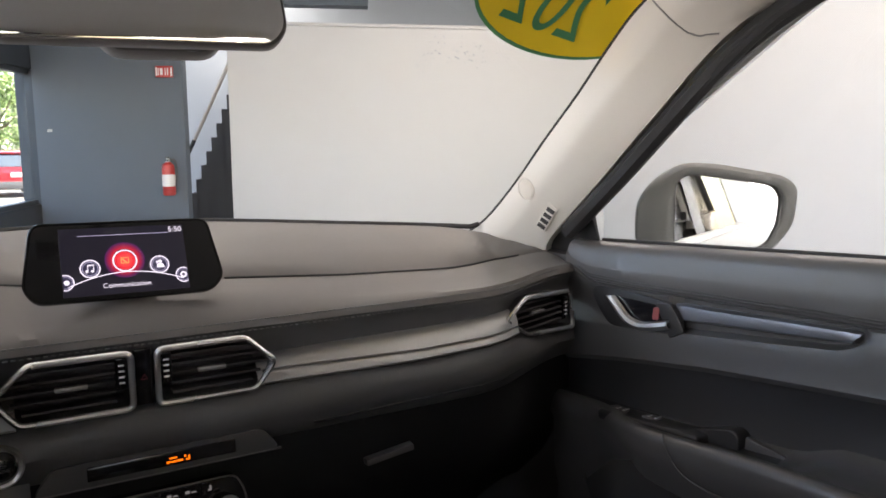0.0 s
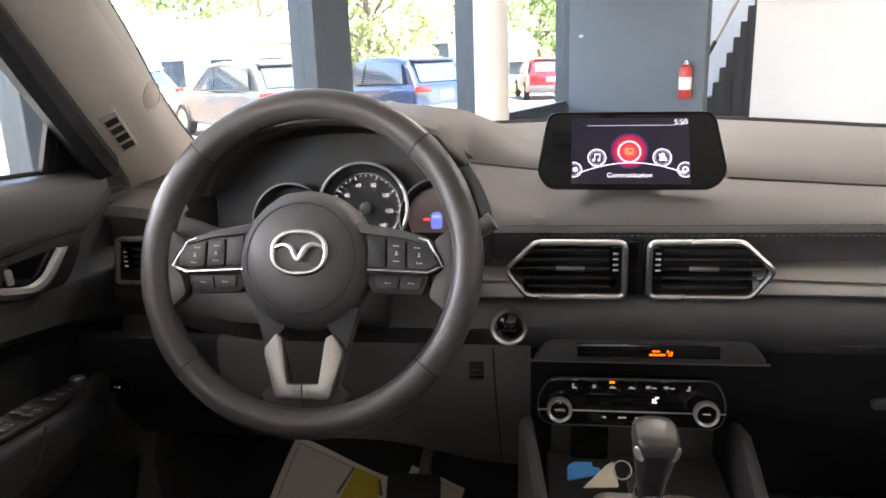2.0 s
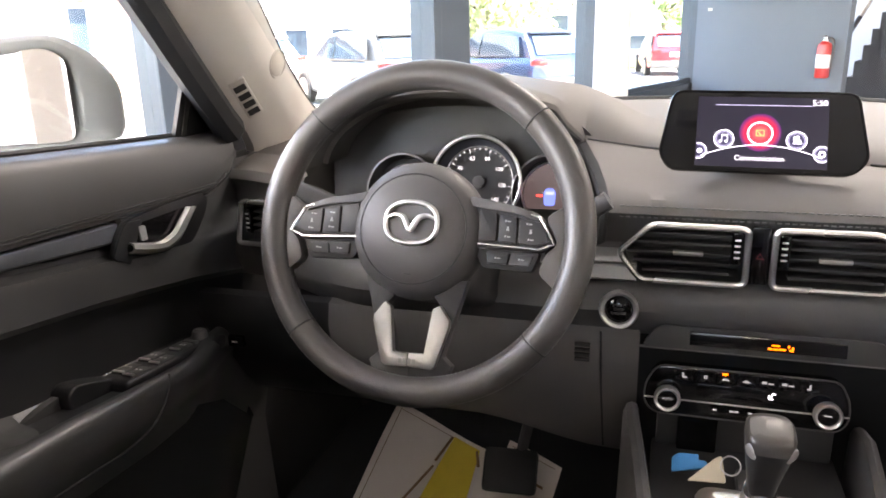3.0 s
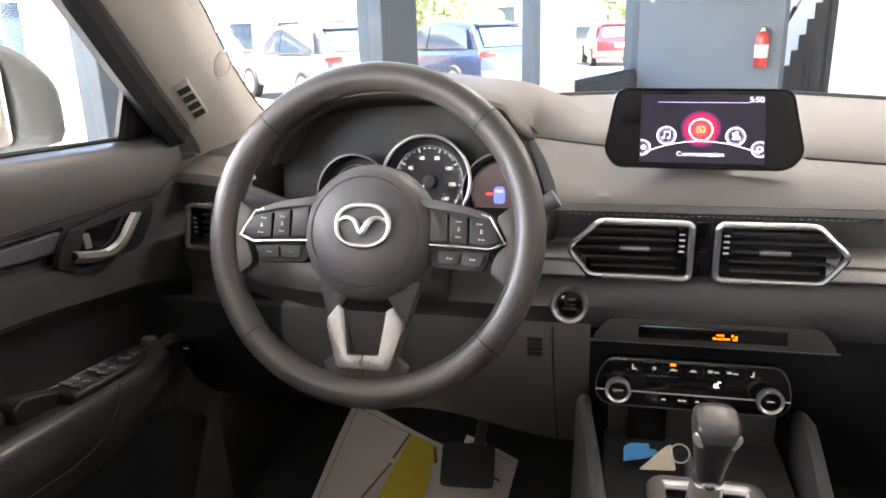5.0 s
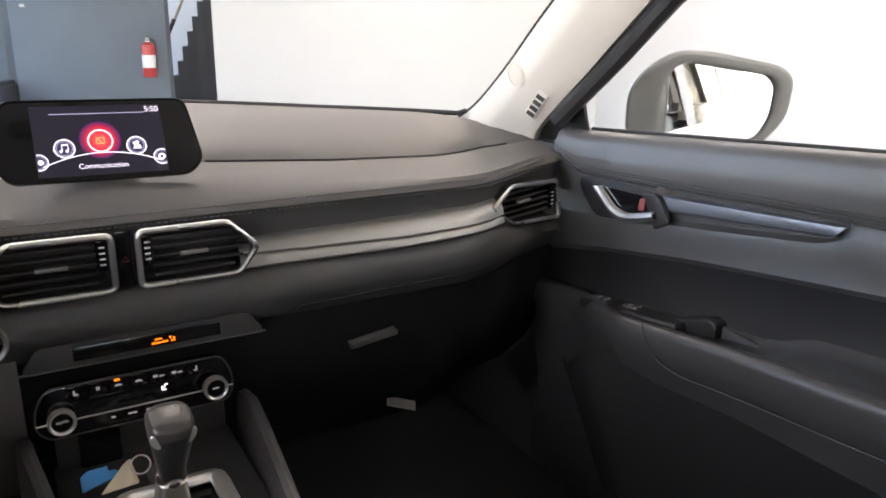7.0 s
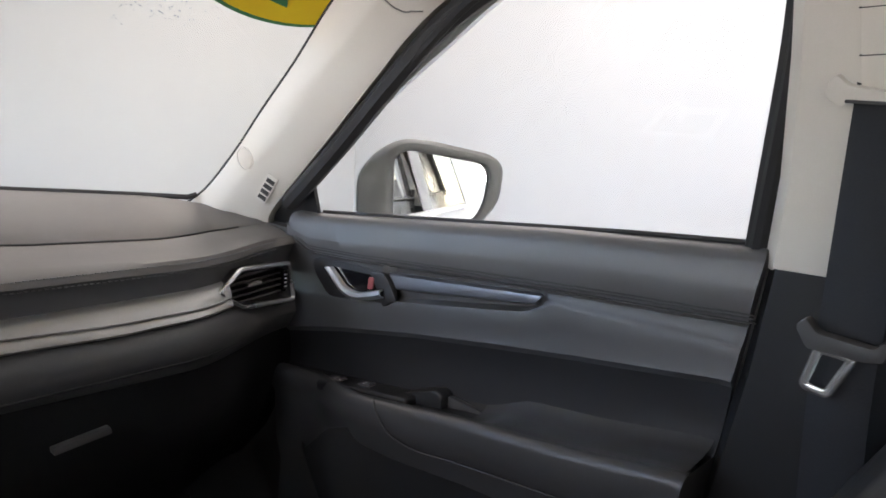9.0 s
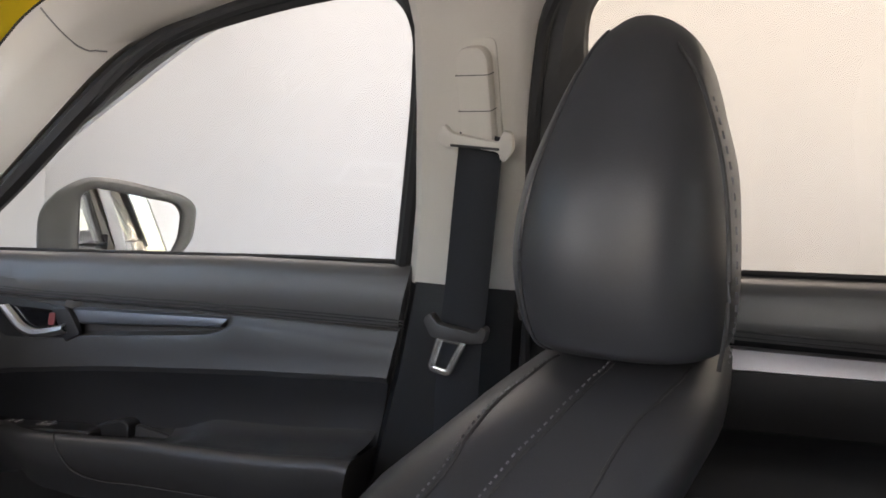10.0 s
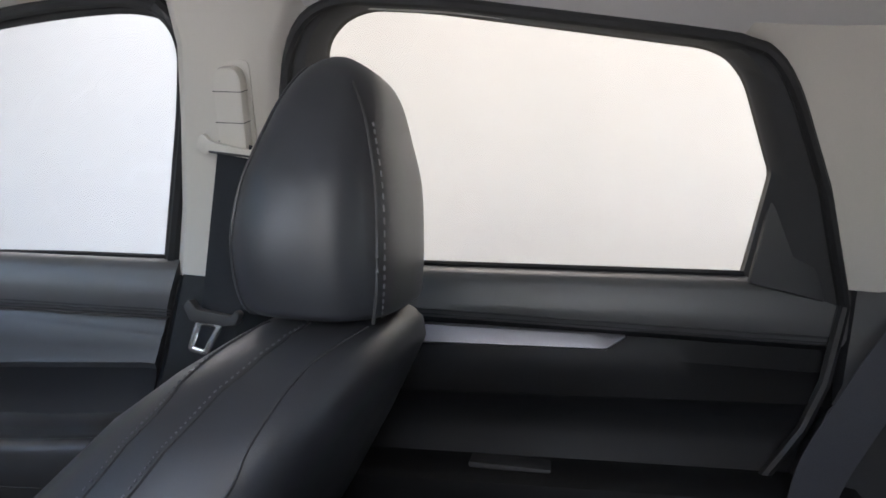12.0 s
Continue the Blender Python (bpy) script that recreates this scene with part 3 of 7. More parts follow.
def shop_building():
    """The low shop across the road, with its sign band."""
    # along the side street, seen past the driver's window
    at = Vector((-15.0, 15.0, ground_z(15) + 0.45))
    m = Matrix.Translation(at) @ Matrix.Rotation(radians(38), 4, "Z")
    s = thing("shop_building", at, "low tan brick shop with a cream sign band and sloped glazing", "building")
    part("wall", box((-9, 0, -0.8), (5, 6, 2.6), 0.02, m), TAN, s, soft=False)
    part("sign_band", box((-9.1, -0.35, 2.15), (5.1, 0.1, 2.75), 0.02, m), SIDING, s, soft=False)
    part("cornice", box((-9.2, -0.45, 2.72), (5.2, 0.15, 2.84), 0.02, m), WHITE, s, soft=False)
    part("roof", box((-9.1, -0.3, 2.84), (5.1, 6, 3.0), 0.02, m), ROOFING, s, soft=False)
    for i in range(9):
        x = -8.6 + i * 1.55
        part("roof_glazing", box((x, 0, 0), (x + 1.35, 1.6, 0.06), 0.01, m @ pose(0, -0.25, 2.95, 38, 0, 0)), CARGLASS, s, soft=False)
    for x in (-6.8, -3.4, 0.4, 2.8):
        w = part("window", box((x, -0.06, 0.5), (x + 1.0, 0.05, 1.95), 0.01, m), WHITE, s, soft=False)
        for k in range(2):
            part("pane", box((x + 0.08 + k * 0.44, -0.075, 0.6), (x + 0.48 + k * 0.44, -0.055, 1.85), 0.0, m), CARGLASS, w, soft=False)
    word("sign_lettering", "FIREPLA", 0.42, m @ pose(1.4, -0.37, 2.45, 90, 0, 0), mat("brown_sign_letters", (0.30, 0.24, 0.18), 0.7), s, 0.02)


def far_buildings():
    for (x, y, w, d, h, turn, wallm, label) in ((-17.5, 34, 16, 8, 2.7, 12, SIDING, "long low cream shop front across the car park"),
                                               (-7.5, 45, 5, 5, 3.4, 5, SIDING, "small pale gabled house among the trees"),
                                               (-2.6, 44, 4, 5, 2.2, 0, WHITE, "white roadside kiosk with dark openings")):
        at = Vector((x, y, ground_z(y)))
        m = Matrix.Translation(at) @ Matrix.Rotation(radians(turn), 4, "Z")
        h0 = thing("house", at, label, "building")
        part("wall", box((-w / 2, 0, -0.2), (w / 2, d, h), 0.03, m), wallm, h0, soft=False)
        rb = prism([(-w / 2 - 0.3, 0), (w / 2 + 0.3, 0), (w / 2 - w * 0.12, h * 0.42), (-w / 2 + w * 0.12, h * 0.42)], d + 0.6, m @ pose(0, d + 0.3, h, 90, 0, 0))
        part("roof", rb, ROOFING, h0, soft=False)
        n = max(2, int(w / 2.2))
        for i in range(n):
            cx = -w / 2 + (i + 0.5) * w / n
            wi = part("window", box((cx - 0.6, -0.05, 0.7), (cx + 0.6, 0.04, h - 0.6), 0.01, m), WHITE, h0, soft=False)
            part("pane", box((cx - 0.52, -0.065, 0.78), (cx + 0.52, -0.045, h - 0.68), 0.0, m), CARGLASS, wi, soft=False)


showroom()
staircase()
fire_extinguisher()
outside()
PAINT_GREY = mat("grey_car_paint", (0.09, 0.10, 0.11), 0.3, metal=0.3, coat=0.7)
PAINT_BLUE = mat("deep_blue_car_paint", (0.012, 0.032, 0.085), 0.22, metal=0.4, coat=0.8)
PAINT_RED = mat("red_car_paint", (0.38, 0.015, 0.02), 0.22, metal=0.3, coat=0.8)
PAINT_WHITE = mat("white_car_paint", (0.7, 0.7, 0.7), 0.25, coat=0.7)
suv((-6.9, 16.4), 50, PAINT_GREY, "grey crossover parked outside, its tail to the window")
suv((-3.9, 18.2), 46, PAINT_BLUE, "dark blue crossover with a white number plate")
suv((-0.2, 31.5), 9, PAINT_RED, "red crossover parked further off")
suv((-13.2, 21.0), 75, PAINT_WHITE, "white car parked side-on by the shops")
shop_building()
far_buildings()
tree(-6.8, 29, 7.5, 2.9, PALELEAF, "pale flowering tree in sunlight", 3, low=0.2)
tree(-14.5, 38, 13, 5.0, LEAF, "tall leafy green tree", 5)
tree(-9.5, 33, 4.2, 1.7, LEAF, "small bright green tree", 8, 0.08)
tree(-5.2, 46, 10, 4.0, LEAF, "tall leafy green tree", 11)
tree(-0.4, 52, 6.5, 3.0, LEAF, "leafy green tree behind the red car", 13)
tree(-19.5, 42, 12, 5.0, LEAF, "tall leafy green tree", 17)
tree(3.0, 55, 6.0, 3.2, LEAF, "leafy green tree behind the red car", 19)

# ---------------- the car's interior ----------------
def sill_z(y):
    return lerp(((-0.80, 1.166), (-0.05, 1.117), (0.19, 1.103), (0.38, 1.087), (0.66, 1.065)), y)


def rear_sill_z(y):
    return lerp(((-0.80, 1.108), (-0.05, 1.084)), y)


def glass_x(z):
    return 0.745 - 0.33 * (z - 1.08)


def windshield_y(x, z):
    return 1.14 - 0.60 * x * x - 1.4 * (z - 1.085)


def hood(x):
    """How far the instrument hood rises at x on its outer side: 0 to 1."""
    return smooth(-0.575, -0.47, x)


def brow(x):
    """The same for its front edge and the hollow under it, which end sharply."""
    return smooth(-0.578, -0.55, x)


HOOD_END = -0.203                               # here the hood's edge runs into the groove of the top pad


def hood_crest(x):
    """Height of the hood's back where it runs down into the top pad."""
    return lerp(((-0.345, 1.150), (-0.29, 1.147), (-0.262, 1.144), (-0.245, 1.141), (-0.22, 1.136), (-0.197, 1.128), (-0.172, 1.116), (-0.15, 1.103), (-0.13, 1.094), (-0.105, 1.087), (-0.06, 1.085)), x)


def groove_z(x):
    return lerp(((-0.21, 1.077), (-0.153, 1.070), (-0.112, 1.0655), (-0.05, 1.062), (0.0, 1.062)), x)


def glass_foot(e):
    return lerp(((0.0, 1.087), (0.2, 1.085), (0.4, 1.0765), (0.6, 1.0715), (0.72, 1.067)), e)


def dash_top(e):
    """Height of the dash under the glass, at the distance e from the middle, and of the lower pad."""
    cz = lerp(((0.0, 1.062), (0.15, 1.052), (0.3, 1.042), (0.62, 1.031), (0.70, 1.037)), e)
    span = max(1.14 - 0.60 * e * e - 0.722 - min(0.064, 0.10 * smooth(0.45, 0.72, e)), 0.03)
    top = glass_foot(e)
    return cz + (top - cz) * span / (span + 0.045 * smooth(0.56, 0.69, e)), cz, span


def dash_section(x):
    """Profile of the upper dash at x from the glass back to the stitched seam and down to the trim strip."""
    e = abs(x)
    k = hood(x)
    wy = 1.14 - 0.60 * x * x
    bow = 0.10 * smooth(0.45, 0.72, e)          # the ends turn away from the cabin
    tip = min(bow, 0.064)                       # the top pad less so
    zt, cz, span = dash_top(e)
    cy = 0.722 + tip
    f = smooth(0.50, 0.66, e)
    far, mid, low = 0.36 + 0.5 * f, 0.18 + 0.3 * f, 0.06 + 0.12 * f
    plain = [(wy + 0.09, zt - 0.012), (wy - 0.03 * span, zt), (cy + span * far, zt - 0.001), (cy + span * mid, cz + 0.62 * (zt - cz)), (cy + span * low, cz + 0.012 - 0.007 * f), (cy + 0.006, cz + 0.001), (cy, cz - 0.004),
             (0.705 + tip, cz - 0.006), (0.67 + 0.7 * tip + 0.3 * bow, cz - 0.010), (0.635 + 0.3 * tip + 0.7 * bow, cz - 0.017), (0.612 + bow, 1.022), (0.603 + bow, 1.015), (0.601 + bow, 1.010)]
    arch = 1.030 + 0.122 * math.sqrt(max(0.0, 1 - ((x + 0.362) / 0.215) ** 2))
    top = max(arch, cz)
    full = [(wy + 0.09, 1.075), (wy - 0.10, 1.10), (0.88, top - 0.010), (0.78, top + 0.002), (0.70, top + 0.004), (0.64, top + 0.002), (0.605, top - 0.002),
            (0.600, top - 0.008), (0.612, top - 0.015), (0.70, top - 0.022), (0.765, min(top - 0.03, 1.09)), (0.745, 0.955), (0.625, 0.958)]
    if x <= HOOD_END + 1e-6:
        out = []
        for i, (p, q) in enumerate(zip(plain, full)):
            f = k if i < 5 else brow(x)
            out.append((p[0] + (q[0] - p[0]) * f, p[1] + (q[1] - p[1]) * f))
        # towards the middle of the car the edge sweeps back and down into the groove
        w = smooth(-0.305, -0.275, x)
        ly = lerp(((-0.285, 0.605), (-0.262, 0.615), (-0.245, 0.634), (-0.2313, 0.657), (-0.2225, 0.687), (-0.212, 0.706), (HOOD_END, 0.718)), x)
        lz = lerp(((-0.285, 1.141), (-0.262, 1.137), (-0.245, 1.131), (-0.2313, 1.1235), (-0.2225, 1.102), (-0.212, 1.088), (HOOD_END, groove_z(HOOD_END))), x)
        T = hood_crest(x)
        f = (0.718 - ly) / 0.113
        soft = lerp(((-0.30, 1.140), (-0.27, 1.132), (-0.245, 1.115), (-0.22, 1.092), (HOOD_END, groove_z(HOOD_END))), x)
        side = [plain[0], plain[1], (0.88, T - 0.008), (0.80, T), (0.745 - 0.045 * f, soft + (T - soft) * 0.55), (ly + 0.0055 + 0.03 * f, lz + 0.006), (ly, lz),
                (ly - 0.004 * f, lz - 0.006), (ly + 0.008, lz - 0.013), (max(0.70, ly + 0.02), lz - 0.02), (0.765, min(lz - 0.03, 1.09)), (0.745, 0.955), (0.625, 0.958)]
        wide = smooth(-0.345, -0.225, x)
        return [(x, p[0] + (q[0] - p[0]) * v, p[1] + (q[1] - p[1]) * v) for p, q, v in zip(out, side, [wide] * 5 + [w] * 8)]
    # between the hood and the screen the pads stand a little higher, and the lower one ends in a slanting edge
    w = 1 - smooth(-0.12, -0.03, x)
    gz = groove_z(x)
    T = hood_crest(x)
    side = [plain[0], plain[1], (0.88, max(zt, T - 0.008)), (0.80, max(zt - 0.001, T)), (0.745, gz + 0.55 * (T - gz)), (0.7235, gz + 0.006), (0.718, gz),
            (0.705, gz - 0.006), (0.67, gz - 0.0225), (0.635, gz - 0.0395), (0.612, 1.0245), plain[11], plain[12]]
    cut = (0, 0, 0, 0, 0, 0, 0, 0.006, 0.022, 0.034, 0.040, 0.041, 0.041)
    g = max(0.0, (-0.10 - x) / (-0.10 - HOOD_END))
    return [(x + c * g, p[0] + (q[0] - p[0]) * w, p[1] + (q[1] - p[1]) * w) for p, q, c in zip(plain, side, cut)]


def low_section(x):
    e = abs(x)
    bow = 0.10 * smooth(0.45, 0.72, e)
    pts = [(0.607, 1.006), (0.616, 0.990), (0.618, 0.972), (0.612, 0.966)]
    return [(x, y + bow, z) for y, z in pts]


def mirrored(pts, s):
    return [(s * p[0], p[1], p[2]) for p in pts]


FAINT = mat("grey_legend_ink", (0.48, 0.48, 0.47), 0.6, vary=0.05)


def dashboard():
    d = thing("dashboard", (0, 0.8, 0.5), "black soft-touch car dashboard with stitched seam and silver trim", "dashboard")
    xs = [-0.715 + i * (1.43 / 110) for i in range(111)]
    left = [x for x in xs if x < -0.31] + [-0.31 + i * (HOOD_END + 0.31) / 36 for i in range(37)]
    right = [HOOD_END + 0.0001 + i * 0.008 for i in range(20)] + [x for x in xs if x > -0.045]
    rows_l, rows_r = [dash_section(x) for x in left], [dash_section(x) for x in right]
    part("upper_pad", loft([r[:7] for r in rows_l[:-1] + rows_r]), PAD, d)
    part("hood_mouth", loft([r[6:] for r in rows_l]), PAD, d, "padded edge of the instrument hood")
    part("lower_upper_pad", loft([r[6:] for r in rows_r]), PAD, d, "padded shelf under the top pad")
    part("seam_band", loft([[(x, 0.603 + 0.10 * smooth(0.45, 0.72, abs(x)), 1.010)] + low_section(x) for x in xs]), BLACK, d)
    # lining and dark edge bead down the hollow's slanting side
    edge = spline([(-0.262, 0.618, 1.131), (-0.245, 0.637, 1.125), (-0.2325, 0.660, 1.1175), (-0.2235, 0.690, 1.096), (-0.2130, 0.708, 1.0825), (-0.2035, 0.7175, 1.0735), (-0.1968, 0.705, 1.0697), (-0.1810, 0.67, 1.0525), (-0.1690, 0.635, 1.0350), (-0.1632, 0.611, 1.0228), (-0.1625, 0.602, 1.006), (-0.166, 0.614, 0.972)], 5)
    part("hood_side", loft([[Vector(p) + Vector(o) for p in edge] for o in ((0.0004, 0.001, -0.0006), (-0.0035, -0.0020, -0.0022), (-0.0085, -0.001, -0.005), (-0.0125, 0.012, -0.010), (-0.014, 0.07, -0.02))]), DARK, d, "black lining of the hood's side")
    # stitching: two dashed rows above the band
    b = bmesh.new()
    x = -0.15
    while x < 0.66:
        bow = 0.10 * smooth(0.45, 0.72, abs(x))
        for z, y in ((1.0185, 0.6055), (1.006, 0.6045)):
            box((x, y + bow - 0.004, z - 0.0006), (x + 0.0045, y + bow - 0.001, z + 0.0006), bm=b)
        x += 0.0075
    part("stitching", b, mat("dark_grey_thread", (0.12, 0.12, 0.12), 0.7, grain=0.2), d, "grey double stitching", False)
    # groove where the top pad overhangs the lower pad
    g = []
    part("pad_groove", tube([(x, 0.7165, groove_z(x) - 0.0006) for x in (-0.199, -0.18, -0.153, -0.13, -0.112, -0.095)], 0.0016, 6), DARK, d, "dark groove under the top pad")
    for i in range(40):
        x = 0.125 + i * 0.53 / 39
        cz = lerp(((0.0, 1.062), (0.15, 1.052), (0.3, 1.042), (0.62, 1.031), (0.70, 1.037)), x)
        g.append((x, 0.7222 + min(0.064, 0.10 * smooth(0.45, 0.72, x)), cz - 0.0028))
    part("pad_groove", tube(g, 0.0016, 6), DARK, d, "dark groove under the top pad")
    # instrument hood: rounded lip and liner
    def arch(k, y, a0=5, a1=175, n=40):
        return [(-0.362 + 0.207 * k * math.cos(radians(a0 + (a1 - a0) * i / n)), y, 1.03 + 0.121 * k * math.sin(radians(a0 + (a1 - a0) * i / n))) for i in range(n + 1)]
    part("hood_lip", tube(arch(0.97, 0.606, 72, 166), [0.0008 + 0.0062 * min(1, i / 9, (40 - i) / 9) for i in range(41)], 8, up=(0, 1, 0)), PAD, d, "rounded lip of the instrument hood")
    part("hood_liner", loft([arch(k, y, 58, 172) for k, y in ((0.905, 0.606), (0.885, 0.62), (0.87, 0.66), (0.835, 0.662), (0.825, 0.70), (0.81, 0.76))]), PAD, d, "dark hood lining")
    # silver strip between the vents: a broad upper band, a groove and a narrow lower band
    for s, x0, x1 in ((1, 0.128, 0.535), (-1, 0.128, 0.195)):
        up_band, low_band = [], []
        for i in range(31):
            x = x0 + (x1 - x0) * i / 30
            bow = 0.10 * smooth(0.45, 0.72, x)
            zt, zg, zb = (lerp(((0.15, 0.9705), (0.356, 0.973), (0.53, 0.977)), x), lerp(((0.15, 0.955), (0.356, 0.9485), (0.50, 0.952), (0.54, 0.954)), x), lerp(((0.15, 0.938), (0.356, 0.935), (0.54, 0.942)), x))
            if s < 0:
                zt, zg = 0.964, 0.9515
                zb = 0.932
            up_band.append([(s * x, 0.622 + bow, zt + 0.002), (s * x, 0.6105 + bow, zt), (s * x, 0.6045 + bow, zt - 0.004), (s * x, 0.599 + bow, (zt + zg) / 2), (s * x, 0.5955 + bow, zg + 0.003), (s * x, 0.597 + bow, zg + 0.0008), (s * x, 0.603 + bow, zg + 0.0004)])
            low_band.append([(s * x, 0.603 + bow, zg - 0.0002), (s * x, 0.5965 + bow, zg - 0.0008), (s * x, 0.594 + bow, zg - 0.003), (s * x, 0.592 + bow, zb + 0.003), (s * x, 0.597 + bow, zb - 0.001), (s * x, 0.612 + bow, zb - 0.002)])
        part("trim_strip", loft(up_band), SILVER, d, "satin silver trim strip")
        part("trim_strip_lower", loft(low_band), SILVER, d, "narrow satin silver lower band")
    # lower dash: pad under the strip, down to the glove box
    secs, low = [], []
    for x in [-0.715 + i * 1.43 / 60 for i in range(61)]:
        bow = 0.10 * smooth(0.45, 0.72, abs(x))
        zt = lerp(((-0.7, 0.93), (-0.2, 0.925), (0.0, 0.934), (0.15, 0.933), (0.356, 0.930), (0.535, 0.937), (0.7, 0.925)), x)
        secs.append([(x, 0.625 + bow, zt + 0.012), (x, 0.606 + bow, zt + 0.004), (x, 0.594 + bow, zt - 0.008), (x, 0.588 + bow, zt - 0.03), (x, 0.592 + bow, 0.89), (x, 0.606 + bow, 0.868), (x, 0.612 + bow, 0.862)])
        if x > -0.14:
            low.append([(x, 0.612 + bow, 0.863), (x, 0.6135 + bow, 0.84), (x, 0.611 + bow, 0.80), (x, 0.63 + bow, 0.74), (x, 0.68 + bow, 0.66), (x, 0.76 + bow, 0.58)])
    part("lower_pad", loft(secs), BLACK, d)
    # the shade below the pad is painted in with a blacker material
    part("glove_box", loft(low), SHADEBLACK, d, "glove box front, its black deepened for shade")
    part("glove_box_joint", tube([(x, 0.5975 + 0.10 * smooth(0.45, 0.72, x), 0.8785 + 0.02 * (x - 0.3)) for x in [0.20 + i * 0.46 / 20 for i in range(21)]], 0.0014, 5), RUBBER, d)
    return d


def vent(outline, m, slats, tab_at, dots_at, label):
    """An air vent: outline in its own plane (x right, y up, z to the viewer)."""
    v = thing("air_vent", m.translation, label, "air vent", "dashboard air vents")
    ring = rounded([Vector((p[0], p[1], 0.004)) for p in outline], 0.008, 4)
    part("frame", tube([m @ p for p in ring], 0.0036, 8, True, up=m.to_3x3() @ Vector((0, 0, 1))), CHROME, v, "bright chrome frame")
    inner = rounded([Vector((p[0], p[1], 0.0)) for p in outline], 0.008, 4)
    c = sum((p for p in inner), Vector()) / len(inner)
    secs = [[m @ p for p in inner], [m @ (c + (p - c) * 0.97 + Vector((0, 0, -0.005))) for p in inner], [m @ (c + (p - c) * 0.93 + Vector((0, 0, -0.04))) for p in inner]]
    b = loft(secs, True)
    b.faces.new([b.verts.new(p) for p in secs[-1]])
    part("duct", b, DARK, v)
    for x0, x1, y in slats:
        part("slat", box((x0, y - 0.0014, -0.016), (x1, y + 0.0014, -0.001), 0.0006, m @ pose(0, 0, 0, 0, 0, 0)), VENTBLACK, v)
    part("tab", box((tab_at[0] - 0.016, tab_at[1] - 0.0025, -0.004), (tab_at[0] + 0.016, tab_at[1] + 0.0025, 0.004), 0.0015, m), SILVER, v, "silver slat tab")
    cheek = part("thumb_wheel", box((dots_at[0] - 0.006, dots_at[1] - 0.018, -0.02), (dots_at[0] + 0.006, dots_at[1] + 0.018, 0.0005), 0.002, m), GLOSSY, v)
    for k in range(4):
        part("dot", box((dots_at[0] - 0.003, dots_at[1] - 0.0108 + k * 0.0066, 0.0005), (dots_at[0] + 0.003, dots_at[1] - 0.0088 + k * 0.0066, 0.0012), 0, m), WHITE, cheek, soft=False)
    return v


def vents():
    face = Matrix(((1, 0, 0, 0), (0, 0, -1, 0), (0, 1, 0, 0), (0, 0, 0, 1)))
    for s in (-1, 1):
        m = Matrix.Translation((0, 0.592, 0)) @ face
        out = [(0.0135, 0.938), (0.125, 0.938), (0.149, 0.9695), (0.114, 1.002), (0.0135, 1.0015)]
        o = [(s * x, z) for x, z in (out if s > 0 else out[::-1])]
        sl = [(min(s * 0.03, s * lim), max(s * 0.03, s * lim), y) for y, lim in ((0.948, 0.122), (0.9585, 0.132), (0.9695, 0.140), (0.9805, 0.132), (0.991, 0.12))]
        vent(o, m, sl, (s * 0.074, 0.9705), (s * 0.0235, 0.978), "hexagonal black dashboard air vent with a chrome frame")
    for s in (-1, 1):
        a, b = Vector((s * 0.508, 0.618, 0)), Vector((s * 0.690, 0.676, 0))
        ux = (b - a).normalized() * s
        n = Vector((ux.y, -ux.x, 0))
        m = Matrix(((ux.x, 0, n.x, a.x), (ux.y, 0, n.y, a.y), (0, 1, 0, 0), (0, 0, 0, 1)))
        out = [(0.0, 0.966), (0.056, 0.934), (0.186, 0.923), (0.172, 0.986), (0.048, 0.994)]
        o = [(s * x, z) for x, z in (out if s > 0 else out[::-1])]
        sl = [(min(s * p, s * q), max(s * p, s * q), y) for p, q, y in ((0.05, 0.158, 0.942), (0.03, 0.158, 0.952), (0.015, 0.157, 0.962), (0.025, 0.155, 0.972), (0.04, 0.152, 0.982))]
        vent(o, m, sl, (s * 0.085, 0.966), (s * 0.167, 0.957), "outer black dashboard air vent with a chrome frame")


def screen_matrix():
    o = Vector((-0.003, 0.658, 1.095))
    up = Vector((0, 0.447, 0.894))
    right = Vector((1, 0, -0.012)).normalized()
    n = right.cross(up).normalized()
    up = n.cross(right)
    return Matrix(((right.x, up.x, n.x, o.x), (right.y, up.y, n.y, o.y), (right.z, up.z, n.z, o.z), (0, 0, 0, 1)))


